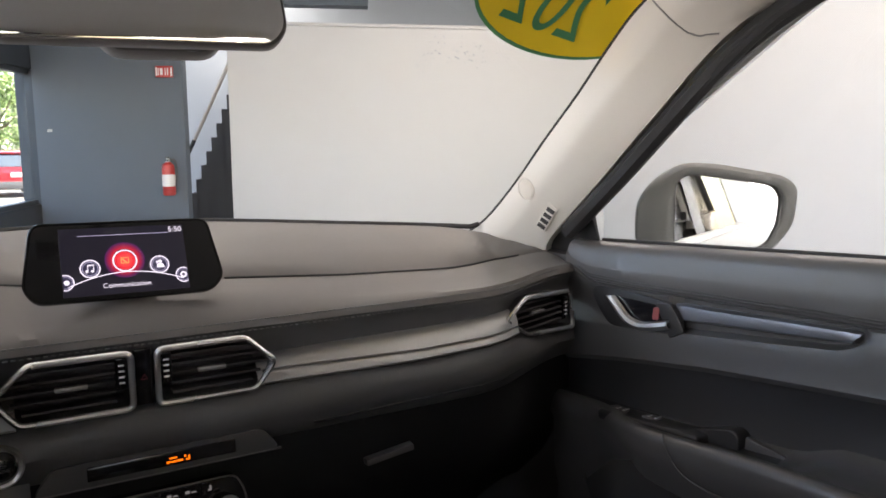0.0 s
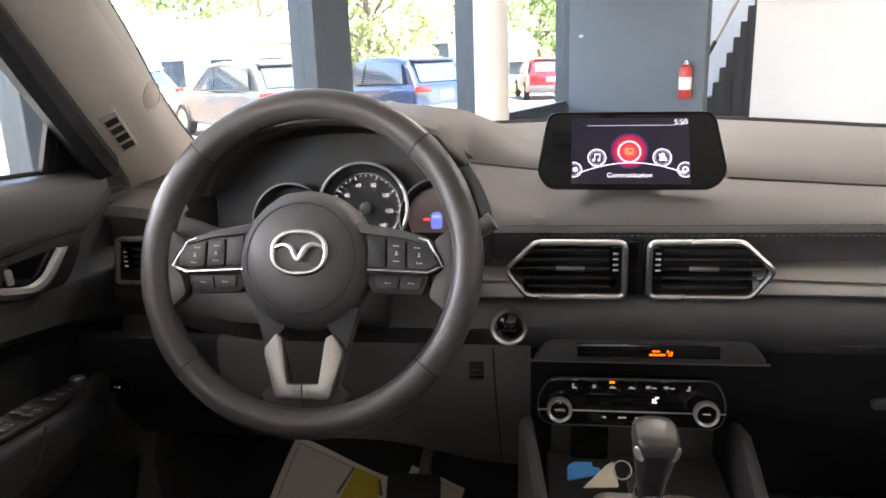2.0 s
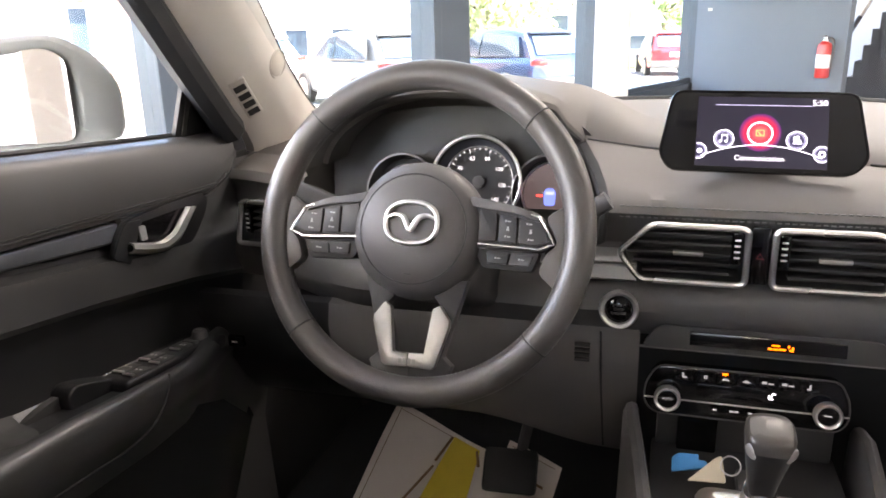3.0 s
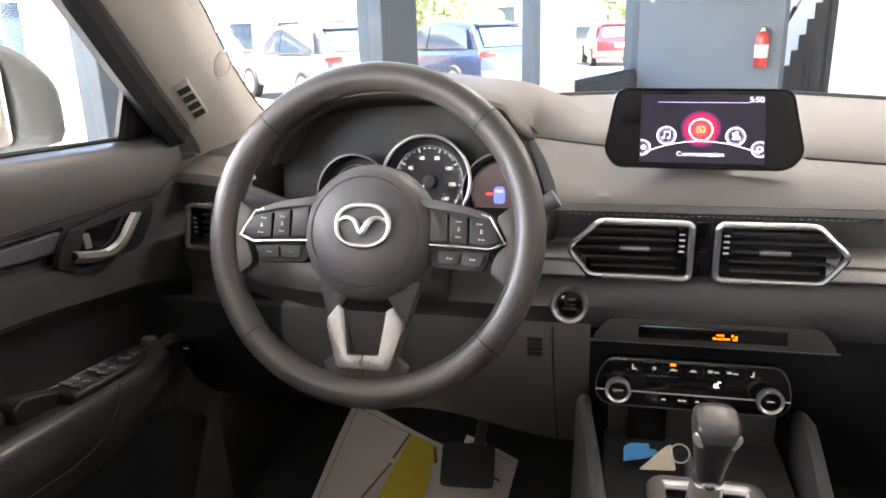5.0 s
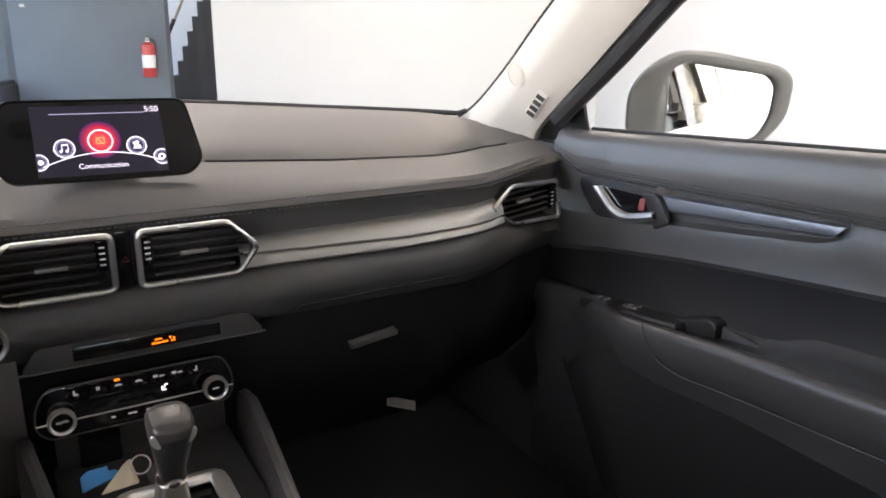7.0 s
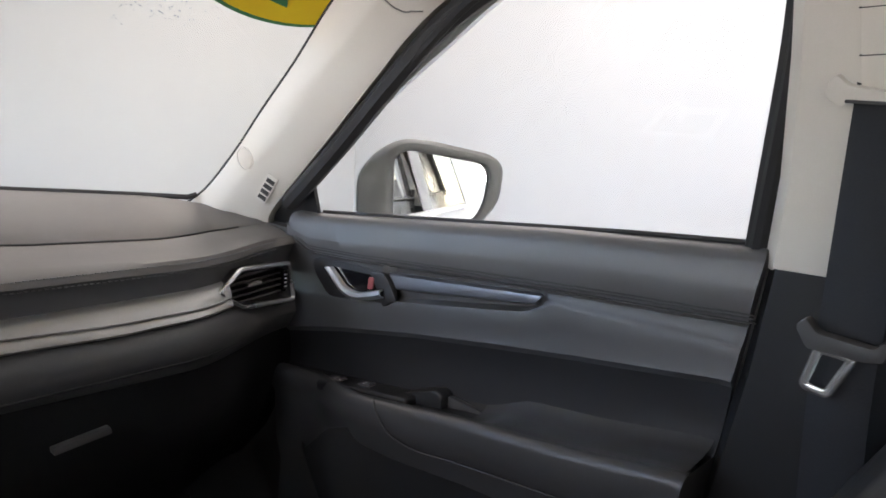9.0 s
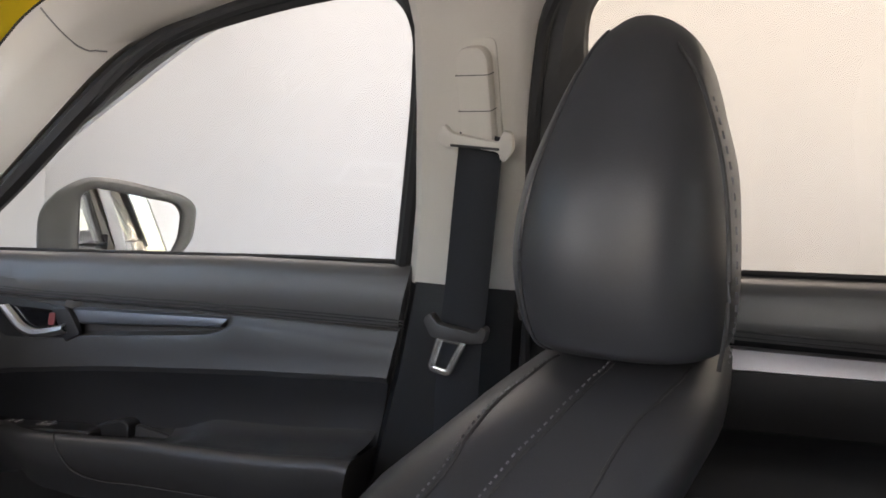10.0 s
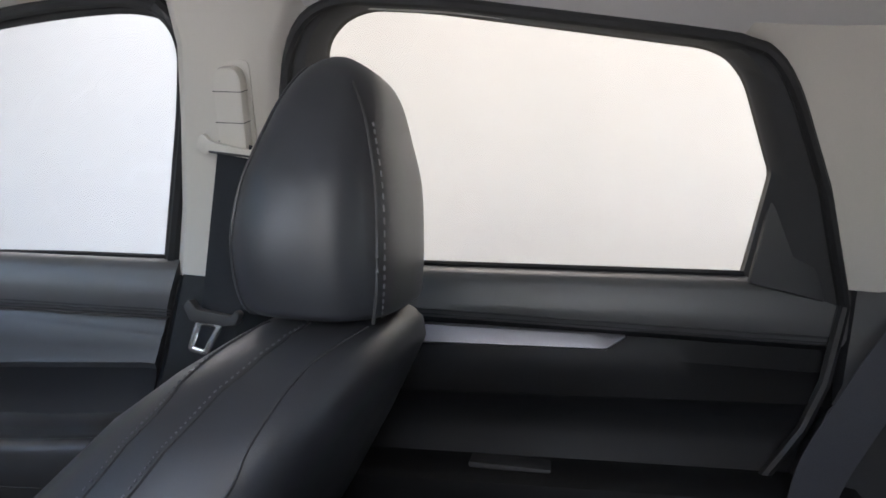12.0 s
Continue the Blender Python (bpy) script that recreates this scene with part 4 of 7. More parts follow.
def infotainment():
    m = screen_matrix()
    t = thing("infotainment_screen", m.translation, "black tablet-style dashboard screen showing a round icon menu", "screen")
    out = rounded([(-0.108, -0.028), (-0.096, -0.045), (0.092, -0.045), (0.108, -0.028), (0.096, 0.047), (-0.096, 0.047)], [0.012, 0.01, 0.01, 0.012, 0.012, 0.012])
    part("housing", prism(out, 0.014, m @ pose(0, 0, -0.013), 0.003), GLOSSY, t)
    part("foot", box((-0.04, -0.022, -0.06), (0.04, 0.02, -0.012), 0.01, m), GLOSSY, t)
    part("rim", tube([m @ Vector((p[0], p[1], 0.0)) for p in out], 0.0016, 6, True, up=m.to_3x3() @ Vector((0, 0, 1))), GLOSSY, t)
    x0, x1, y0, y1 = -0.069, 0.067, -0.0405, 0.0405
    z = 0.0014
    disp = part("display", box((x0, y0, z - 0.001), (x1, y1, z), 0, m), glow("display_backlight", (0.0070, 0.0066, 0.0135), 1.0), t, "lit dark blue display", False)
    lit = glow("display_white", (0.75, 0.76, 0.95), 1.0)
    dim = glow("display_grey", (0.32, 0.32, 0.50), 1.0)
    redm = glow("display_red", (1.0, 0.05, 0.06), 1.0)
    redd = glow("display_dark_red", (0.35, 0.01, 0.03), 1.0)
    dark = glow("display_dark", (0.02, 0.02, 0.05), 1.0)

    def disc(r0, r1, cx, cy, zz, material, name, n=28, x_lim=None):
        b = bmesh.new()
        ro = []
        ri = []
        for k in range(n):
            a = 2 * math.pi * k / n
            for lst, r in ((ro, r1), (ri, r0)):
                px = cx + r * math.cos(a)
                if x_lim:
                    px = min(max(px, x_lim[0]), x_lim[1])
                lst.append(b.verts.new(m @ Vector((px, cy + r * math.sin(a), zz))))
        if r0 == 0:
            b.faces.new(ro)
        else:
            for k in range(n):
                j = (k + 1) % n
                b.faces.new((ro[k], ro[j], ri[j], ri[k]))
        return part(name, b, material, disp, soft=False)

    lim = (x0 + 0.001, x1 - 0.001)
    # red halo made of soft rings
    for i in range(7):
        kk = i / 7
        disc(0.0135 + 0.0012 * i, 0.0148 + 0.0012 * i, -0.002, -0.0005, z + 0.0003, glow("halo", (0.42 * (1 - kk) ** 1.5 + 0.03, 0.012, 0.03 + 0.05 * kk), 1.0), "halo_ring")
    disc(0.0, 0.0135, -0.002, -0.0015, z + 0.0004, redd, "icon_disc")
    disc(0.0118, 0.0136, -0.002, -0.0015, z + 0.0006, lit, "icon_ring")
    disc(0.0095, 0.0104, -0.002, -0.0015, z + 0.0006, redm, "icon_ring")
    disc(0.0, 0.0085, -0.002, -0.0015, z + 0.0005, redm, "icon_disc")
    for cx, cy, r in ((-0.0395, -0.0088, 0.011), (0.0355, -0.0088, 0.011), (-0.066, -0.0235, 0.0095), (0.0615, -0.0235, 0.0095)):
        disc(0.0, r, cx, cy, z + 0.0004, dark, "icon_disc", x_lim=lim)
        disc(r * 0.86, r, cx, cy, z + 0.0006, lit, "icon_ring", x_lim=lim)
        disc(r * 0.70, r * 0.76, cx, cy, z + 0.0006, dim, "icon_ring", x_lim=lim)
    def glyph(pts, zz, material=lit):
        b = bmesh.new()
        b.faces.new([b.verts.new(m @ Vector((x, y, zz))) for x, y in pts])
        part("icon_glyph", b, material, disp, soft=False)

    def bar(x, y, w, h, material=lit):
        glyph([(x, y), (x + w, y), (x + w, y + h), (x, y + h)], z + 0.0008, material)
    # note, square, figure, and the two cut-off icons at the ends
    for x in (-0.0432, -0.0372):
        disc(0.0, 0.0017, x, -0.0118, z + 0.0008, lit, "icon_glyph", 12)
        bar(x + 0.0009, -0.0118, 0.0009, 0.0078)
    bar(-0.0423, -0.0055, 0.0068, 0.0017)
    orange = glow("display_orange", (1.0, 0.35, 0.12), 1.0)
    for x, y, w, h in ((-0.0065, -0.005, 0.009, 0.001), (-0.0065, 0.0015, 0.009, 0.001), (-0.0065, -0.005, 0.001, 0.0075), (0.0015, -0.005, 0.001, 0.0075)):
        bar(x, y, w, h, orange)
    glyph([(-0.0050, 0.0008), (-0.0040, 0.0008), (0.0000, -0.0032), (-0.0008, -0.0039), (-0.0030, -0.0025)], z + 0.0008, orange)
    disc(0.0, 0.0021, 0.0365, -0.0051, z + 0.0008, lit, "icon_glyph", 14)
    glyph([(0.0315, -0.0128), (0.0408, -0.0128), (0.0400, -0.0085), (0.0375, -0.0071), (0.0330, -0.0083)], z + 0.0008)
    bar(0.0318, -0.0078, 0.0028, 0.0035)
    disc(0.0, 0.0030, -0.0645, -0.0235, z + 0.0008, lit, "icon_glyph", 14, x_lim=lim)
    disc(0.0018, 0.0040, 0.0612, -0.0235, z + 0.0008, lit, "icon_glyph", 16, x_lim=lim)
    # arc under the icons and the status line
    arc = [m @ Vector((x, -0.0285 + 0.0135 * (1 - (x / 0.062) ** 2), z + 0.0005)) for x in [x0 + 0.006 + i * (x1 - x0 - 0.012) / 30 for i in range(31)]]
    part("menu_arc", tube(arc, 0.0006, 5), lit, disp)
    part("status_line", tube([m @ Vector((-0.05, 0.031, z + 0.0005)), m @ Vector((0.05, 0.031, z + 0.0005))], 0.0004, 5), dim, disp)
    word("menu_word", "Communication", 0.0080, m @ pose(-0.002, -0.0305, z + 0.0006), lit, disp, 0.0001)
    word("clock", "5:50", 0.0092, m @ pose(0.0575, 0.0345, z + 0.0006), lit, disp, 0.0001)


def gauges():
    g = thing("instrument_cluster", (-0.335, 0.68, 1.02), "three round car gauges with silver rings in a dark hood", "gauges")
    tilt = Matrix.Rotation(radians(78), 4, "X")
    ink = glow("gauge_white_ink", (0.55, 0.57, 0.62), 0.9)
    arch = [(0.188 * math.cos(radians(a)), 0.108 * math.sin(radians(a))) for a in range(0, 181, 10)]
    part("back_plate", prism(arch + [(-0.188, -0.07), (0.170, -0.07)], 0.006, Matrix.Translation((-0.362, 0.722, 1.03)) @ Matrix.Rotation(radians(84), 4, "X")), BLACK, g)

    def dial(cx, cz, r, y, kind):
        m = Matrix.Translation((cx, y, cz)) @ tilt
        q = part("gauge", lathe([(r * 0.99, 0.004), (r * 1.02, 0.018), (r * 0.97, 0.022), (r * 0.93, 0.006), (r * 0.90, 0.0), (0.0, 0.0)], m, 48, hollow=True), DARK, g)
        part("ring", tube(ring_path((0, 0, 0.021), r, m), 0.0026 if r > 0.05 else 0.0017, 8, True), SATIN if kind else LEGSILVER, q, "silver gauge ring")
        if kind:
            n = 29
            for i in range(n):
                a = radians(225 - 270 * i / (n - 1))
                L = 0.005 if i % 4 == 0 else 0.0025
                part("tick", box((r * 0.76 - L, -0.0004, 0.0005), (r * 0.76, 0.0004, 0.001), 0, m @ Matrix.Rotation(a, 4, "Z")), ink, q, soft=False)
        return m, q

    m, q = dial(-0.334, 1.021, 0.058, 0.690, 1)
    part("ring_inner", tube(ring_path((0, 0, 0.003), 0.0455, m), 0.0009, 6, True), SATIN, q)
    part("dial_slope", lathe([(0.0535, 0.016), (0.0505, 0.012), (0.0460, 0.003)], m, 48, hollow=True), mat("slate_dial_slope", (0.06, 0.065, 0.08), 0.35, metal=0.4), q, "slate slope inside the ring")
    for i, s in enumerate(("0", "20", "40", "60", "80", "100", "120", "140")):
        a = radians(225 - 270 * i / 7)
        word("numeral", s, 0.0070, m @ pose(0.0305 * math.cos(a), 0.0315 * math.sin(a), 0.0008), ink, q, 0.0001)
    part("needle", box((-0.006, -0.0009, 0.003), (0.036, 0.0009, 0.0042), 0.0003, m @ Matrix.Rotation(radians(222), 4, "Z")), ink, q)
    part("needle_cap", lathe([(0, 0.001), (0.008, 0.001), (0.008, 0.005), (0.0, 0.007)], m, 20), BLACK, q)
    m, q = dial(-0.433, 1.004, 0.049, 0.692, 0)
    part("tick_ring", tube(ring_path((0, 0, 0.002), 0.036, m), 0.0007, 6, True), FAINT, q)
    part("needle", box((-0.004, -0.0008, 0.003), (0.032, 0.0008, 0.004), 0.0003, m @ Matrix.Rotation(radians(225), 4, "Z")), ink, q)
    m, q = dial(-0.238, 1.008, 0.049, 0.692, 0)
    part("ring_inner", tube(ring_path((0, 0, 0.004), 0.0395, m), 0.0010, 6, True), SATIN, q)
    scr = part("info_display", lathe([(0, 0.0005), (0.038, 0.0005), (0.038, 0.001), (0, 0.001)], m, 36), glow("info_backlight", (0.032, 0.024, 0.025), 1.0), q)
    blue = glow("info_blue", (0.085, 0.125, 0.50), 1.0)
    part("car_symbol", prism(rounded([(-0.007, -0.011), (0.007, -0.011), (0.0078, 0.006), (0.005, 0.011), (-0.005, 0.011), (-0.0078, 0.006)], 0.004), 0.0004, m @ pose(-0.004, -0.004, 0.0012)), blue, scr, soft=False)
    part("car_symbol_glass", box((-0.005, 0.003, 0.0017), (0.005, 0.007, 0.0019), 0, m @ pose(-0.004, -0.004, 0)), glow("info_pale_blue", (0.22, 0.26, 0.60), 1.0), scr, soft=False)
    part("door_symbol", box((-0.021, -0.004, 0.0012), (-0.013, -0.001, 0.0016), 0, m), glow("info_red", (0.9, 0.06, 0.05), 1.0), scr, soft=False)


HUBSKIN = mat("soft_hub_plastic", (0.092, 0.088, 0.088), 0.45, grain=0.08, grain_size=1200, bump=0.0001, vary=0.05, rough_vary=0.06)
SWITCH = mat("grey_black_switch_plastic", (0.040, 0.040, 0.042), 0.40, grain=0.05, vary=0.05)


def steering_wheel():
    c = Vector((-0.3465, 0.476, 1.012))
    w = thing("steering_wheel", c, "black leather steering wheel with a chrome emblem and silver lower spoke", "steering wheel")
    tilt = radians(90 - 21)
    m = Matrix.Translation(c) @ Matrix.Rotation(tilt, 4, "X")    # local z to the driver, y up the wheel
    R, r = 0.1665, 0.0158
    part("rim", tube(ring_path((0, 0, 0), R, m, 96), r, 16, True, up=m.to_3x3() @ Vector((0, 0, 1))), WHEELSKIN, w)
    # rim seams
    for a in (46, 136.5, -40, -138):
        d = math.radians(a)
        b = tube([m @ (Vector((math.cos(d), math.sin(d), 0)) * R + Vector((math.cos(d) * math.cos(q), math.sin(d) * math.cos(q), math.sin(q))) * (r + 0.0002)) for q in [2 * math.pi * k / 20 for k in range(20)]], 0.0008, 5, True)
        part("seam", b, DARK, w)
    # stitching along the inside of the rim
    b = bmesh.new()
    for k in range(150):
        a = radians(50 + 260 * k / 150 + 50)
        p = [m @ Vector((q * math.cos(a + da), q * math.sin(a + da), 0.0045)) for q, da in ((R - r * 0.97, 0.0), (R - r * 0.97, 0.009))]
        tube(p, 0.0006, 4, bm=b)
    part("rim_stitching", b, THREAD, w, "grey stitching inside the rim", False)
    # airbag pad: a dome with a groove round its face
    hubm = m @ pose(-0.003, 0.001, 0)
    prof = [(0.056, -0.045), (0.0705, -0.034), (0.0735, -0.018), (0.0725, -0.006), (0.0690, 0.003), (0.0640, 0.0095), (0.0600, 0.0135), (0.0578, 0.0150), (0.0569, 0.0143), (0.0560, 0.0152), (0.048, 0.0195), (0.035, 0.0225), (0.02, 0.0238), (0.0, 0.0242)]
    hub = part("airbag_pad", lathe(prof, hubm, 72), HUBSKIN, w, "round padded airbag cover")
    part("groove", tube(ring_path((0, 0, 0.0147), 0.0569, hubm, 64), 0.0009, 6, True), DARK, hub)
    part("pad_mark", box((-0.004, -0.0475, 0.0196), (0.004, -0.0465, 0.0202), 0, hubm), DARK, hub, soft=False)
    # emblem: an oval ring with a wing inside
    em = []
    for k in range(48):
        a = 2 * math.pi * k / 48
        ca, sa = math.cos(a), math.sin(a)
        em.append(m @ Vector((-0.001 + 0.0275 * math.copysign(abs(ca) ** 0.82, ca), 0.006 + 0.0210 * math.copysign(abs(sa) ** 0.82, sa), 0.0258)))
    emb = part("emblem", tube(em, 0.0026, 10, True, up=m.to_3x3() @ Vector((0, 0, 1))), EMBLEM, hub, "chrome oval emblem")
    wing = [Vector((-0.0275, 0.0100, 0.0258)), Vector((-0.0185, 0.0135, 0.0268)), Vector((-0.0090, 0.0105, 0.0276)), Vector((-0.0012, -0.0010, 0.0280)), Vector((0.0066, 0.0105, 0.0276)), Vector((0.0160, 0.0135, 0.0268)), Vector((0.0250, 0.0100, 0.0258))]
    part("wing", tube([m @ p for p in spline(wing, 6)], [0.0014 + 0.0019 * math.sin(math.pi * i / 36) for i in range(37)], 8), EMBLEM, emb)
    # horizontal spokes with switches
    def flat_part(name, pts, s, z0, depth, material, parent, edge=0.002, round_by=0.003, label=""):
        q = [Vector((s * x - 0.001, y)) for x, y in (pts if s > 0 else pts[::-1])]
        return part(name, prism(rounded(q, round_by, 3), depth, m @ pose(0, 0, z0), edge), material, parent, label)
    for s in (-1, 1):
        sp = flat_part("spoke", [(0.045, -0.0135), (0.1285, -0.0155), (0.1455, -0.0065), (0.127, 0.0235), (0.100, 0.0315), (0.045, 0.0400)], s, -0.016, 0.020, DARK, w, 0.004, 0.005)
        flat_part("thumb_rest", [(0.151, 0.034), (0.160, 0.010), (0.158, -0.030), (0.146, -0.052), (0.128, -0.036), (0.134, -0.016), (0.1455, -0.006), (0.132, 0.020)], s, -0.014, 0.018, WHEELSKIN, w, 0.006, 0.006, "leather thumb rest beside the rim")
        flat_part("switch_pod", [(0.060, -0.013), (0.129, -0.015), (0.1215, -0.035), (0.070, -0.033)], s, -0.016, 0.016, DARK, sp, 0.003, 0.004)
        flat_part("spoke_top", [(0.055, 0.0285), (0.100, 0.0235), (0.1275, 0.0165), (0.124, 0.0228), (0.100, 0.0305), (0.055, 0.0385)], s, 0.002, 0.005, HUBSKIN, sp, 0.002, 0.002)
        ch = [(0.066, -0.0098), (0.1275, -0.0125), (0.1432, -0.0065), (0.1275, 0.0195), (0.1180, 0.0222)]
        part("spoke_trim", tube([m @ Vector((s * x - 0.001, y, 0.0068)) for x, y in straight(ch, 3)], 0.0015, 8), CHROME, sp, "bright trim line")
        cols = (([(0.066, -0.0065), (0.0845, -0.0065), (0.0840, 0.0220), (0.066, 0.0255)], ()),
                ([(0.0868, -0.0065), (0.1055, -0.0075), (0.1045, 0.0190), (0.0865, 0.0215)], ((0.0958, -0.001), (0.0958, 0.007), (0.0955, 0.0145))),
                ([(0.1078, -0.0075), (0.1250, -0.0090), (0.1375, -0.0042), (0.1290, 0.0145), (0.1068, 0.0185)], ((0.1195, -0.003), (0.1190, 0.005), (0.1170, 0.0125))),
                ([(0.0745, -0.0165), (0.0985, -0.0170), (0.0965, -0.0290), (0.0755, -0.0290)], ((0.0865, -0.0228),)),
                ([(0.1005, -0.0172), (0.1228, -0.0178), (0.1190, -0.0298), (0.0985, -0.0292)], ((0.1105, -0.0232),)))
        for outline, marks in cols:
            low = outline[0][1] < -0.01
            bt = flat_part("switch", outline, s, -0.002 if low else 0.001, 0.0045 if low else 0.0065, SWITCH, sp, 0.0013, 0.002)
            zt = 0.0026 if low else 0.0076
            for i, (x, y) in enumerate(marks):
                for a0, a1, b0, b1 in (((-0.003, -0.0012, -0.0009, 0.0009), (-0.0004, 0.003, -0.0009, 0.0003)) if i != 1 else ((-0.0016, 0.0016, -0.0022, -0.001), (-0.001, 0.001, -0.001, 0.002))):
                    part("switch_mark", box((s * x - 0.001 + a0, y + b0, zt), (s * x - 0.001 + a1, y + b1, zt + 0.0003), 0, m), FAINT, bt, soft=False)
    # lower spoke: a dark frame with two silver legs and a foot, open in the middle
    half = [(0.0, -0.1285), (0.0155, -0.1285), (0.0295, -0.078), (0.020, -0.066), (0.020, -0.050), (0.056, -0.048), (0.0455, -0.085), (0.0345, -0.128), (0.0455, -0.137), (0.0400, -0.149), (0.0150, -0.1555), (0.0, -0.1560)]
    fr = bmesh.new()
    for s in (-1, 1):
        q = [Vector((s * x, y)) for x, y in (half if s > 0 else half[::-1])]
        prism(q, 0.016, m @ pose(0, 0, -0.018), 0.002, fr)
    bs = part("lower_spoke", fr, DARK, w)
    for s in (-1, 1):
        leg = [Vector((s * x, y)) for x, y in ((0.0415, -0.097), (0.0410, -0.090), (0.0300, -0.0750), (0.0225, -0.0800), (0.0163, -0.1262), (0.0, -0.1262), (0.0, -0.1408), (0.0250, -0.1414), (0.0290, -0.1385))]
        part("silver_leg", prism(leg if s > 0 else leg[::-1], 0.010, m @ pose(0, 0, -0.004), 0.0025), LEGSILVER, bs, "satin silver spoke leg")
    for k in range(4):
        part("spoke_mark", box((-0.0095 + k * 0.005, -0.1372, 0.0062), (-0.006 + k * 0.005, -0.1318, 0.0066), 0, m), mat("grey_stamped_mark", (0.20, 0.20, 0.20), 0.5) if k == 0 else bpy.data.materials["grey_stamped_mark"], bs, soft=False)
    # column shroud and stalks
    col = thing("steering_column", (-0.354, 0.60, 0.95), "black plastic steering column cover with two stalks", "column cover")
    part("shroud", loft([[m @ Vector(p) for p in [(x * k, y * k - 0.01, z) for x, y in rounded([(-0.055, -0.06), (0.055, -0.06), (0.05, 0.045), (-0.05, 0.045)], 0.02)]] for k, z in ((0.95, -0.03), (1.0, -0.06), (1.1, -0.16))], True, True), DARK, col)
    part("stalk", tube([m @ Vector(p) for p in ((-0.04, -0.005, -0.09), (-0.10, 0.022, -0.078), (-0.158, 0.040, -0.064), (-0.174, 0.045, -0.061), (-0.176, 0.0455, -0.061))], [0.0075, 0.010, 0.0125, 0.0115, 0.006], 12), BLACK, col)
    part("stalk", tube([m @ Vector(p) for p in ((0.04, -0.02, -0.09), (0.14, 0.020, -0.075), (0.187, 0.050, -0.066))], [0.007, 0.009, 0.0105], 10), BLACK, col)


def console():
    c = thing("center_console", (0, 0.4, 0.55), "black centre console with padded side walls and a storage bin", "console")
    # bin floor and back
    part("tray", box((-0.10, 0.30, 0.70), (0.10, 0.60, 0.735), 0.006), DARK, c)
    part("tray_back", box((-0.095, 0.585, 0.72), (0.095, 0.612, 0.80), 0.004), DARK, c)
    for s in (-1, 1):
        secs = []
        for y, z, x in ((0.61, 0.772, 0.126), (0.56, 0.785, 0.124), (0.50, 0.786, 0.117), (0.42, 0.782, 0.108), (0.35, 0.778, 0.100), (0.25, 0.765, 0.098), (0.10, 0.745, 0.098), (-0.2, 0.74, 0.098)):
            secs.append([(s * (x - 0.012), y, z - 0.10), (s * (x - 0.010), y, z - 0.010), (s * (x - 0.007), y, z - 0.002), (s * (x - 0.001), y, z), (s * (x + 0.005), y, z - 0.003), (s * (x + 0.009), y, z - 0.014), (s * (x + 0.016), y, z - 0.34)])
        part("side_wall", loft(secs), BLACK, c)
    part("lid_plate", box((-0.105, -0.2, 0.70), (0.105, 0.31, 0.728), 0.006), BLACK, c)
    part("flap", box((-0.072, 0.575, 0.735), (-0.028, 0.586, 0.792), 0.003), GLOSSY, c)
    # shifter
    g = thing("gear_shifter", (0.005, 0.42, 0.735), "black leather automatic gear shifter with a chrome surround", "gear shifter")
    m = Matrix.Translation((-0.003, 0.425, 0.735)) @ Matrix.Rotation(radians(12), 4, "X")
    secs = []
    for z, a, b, off in ((0.050, 0.0125, 0.013, 0.0), (0.065, 0.0145, 0.0155, 0.0), (0.085, 0.0175, 0.019, -0.001), (0.105, 0.0205, 0.0225, -0.003), (0.122, 0.0225, 0.0245, -0.005), (0.131, 0.0222, 0.024, -0.005), (0.136, 0.019, 0.020, -0.005), (0.138, 0.012, 0.013, -0.005)):
        ring = []
        z, a, b = 0.070 + (z - 0.05) * 0.90, 0.92 * a, 0.94 * b
        for k in range(28):
            ca, sa = math.cos(k * math.pi / 14), math.sin(k * math.pi / 14)
            ring.append(m @ Vector((a * math.copysign(abs(ca) ** 0.6, ca), off + b * math.copysign(abs(sa) ** 0.6, sa), z)))
        secs.append(ring)
    part("knob", loft(secs[:-3], True, True), mat("black_knob_leather", (0.030, 0.030, 0.031), 0.36, grain=0.08, grain_size=900, bump=0.0001, vary=0.06, rough_vary=0.06), g)
    # highlight on the knob's top given as a separate paler piece
    part("knob_top", loft(secs[-4:], True, True), mat("knob_top_sheen", (0.085, 0.080, 0.076), 0.30, metal=0.3, rough_vary=0.05), g, "paler knob top, the leather's sheen put into its colour")
    part("collar", lathe([(0.0, 0.062), (0.0135, 0.062), (0.0150, 0.068), (0.0130, 0.074), (0.0, 0.074)], m, 20), CHROME, g)
    for s in (-1, 1):
        b = bmesh.new()
        bmesh.ops.create_uvsphere(b, u_segments=14, v_segments=10, radius=1.0, matrix=m @ pose(s * 0.0160, -0.0220, 0.1335, 8, s * 18, s * 36) @ Matrix.Diagonal((0.0052, 0.0030, 0.0085, 1)))
        part("knob_trim", b, INSERT, g, "bright leaf-shaped knob insert")
    secs = []
    for z, a, b2 in ((0.020, 0.0165, 0.0170), (0.045, 0.0150, 0.0155), (0.066, 0.0130, 0.0135)):
        secs.append([m @ Vector((p[0], p[1], z)) for p in rounded([(-a, -b2), (a, -b2), (a, b2), (-a, b2)], 0.007)])
    part("neck", loft(secs, True, True), SATIN, g, "silver neck under the knob")
    boot = []
    for k in range(6):
        z = 0.0 + k * 0.009
        r = 0.024 - 0.0018 * k
        boot += [(r, z), (r - 0.002, z + 0.005)]
    part("boot", lathe([(0, 0)] + boot + [(0, 0.052)], m, 20), BLACK, g)
    ring = rounded([(-0.051, -0.10), (0.049, -0.10), (0.049, 0.049), (-0.051, 0.049)], 0.012)
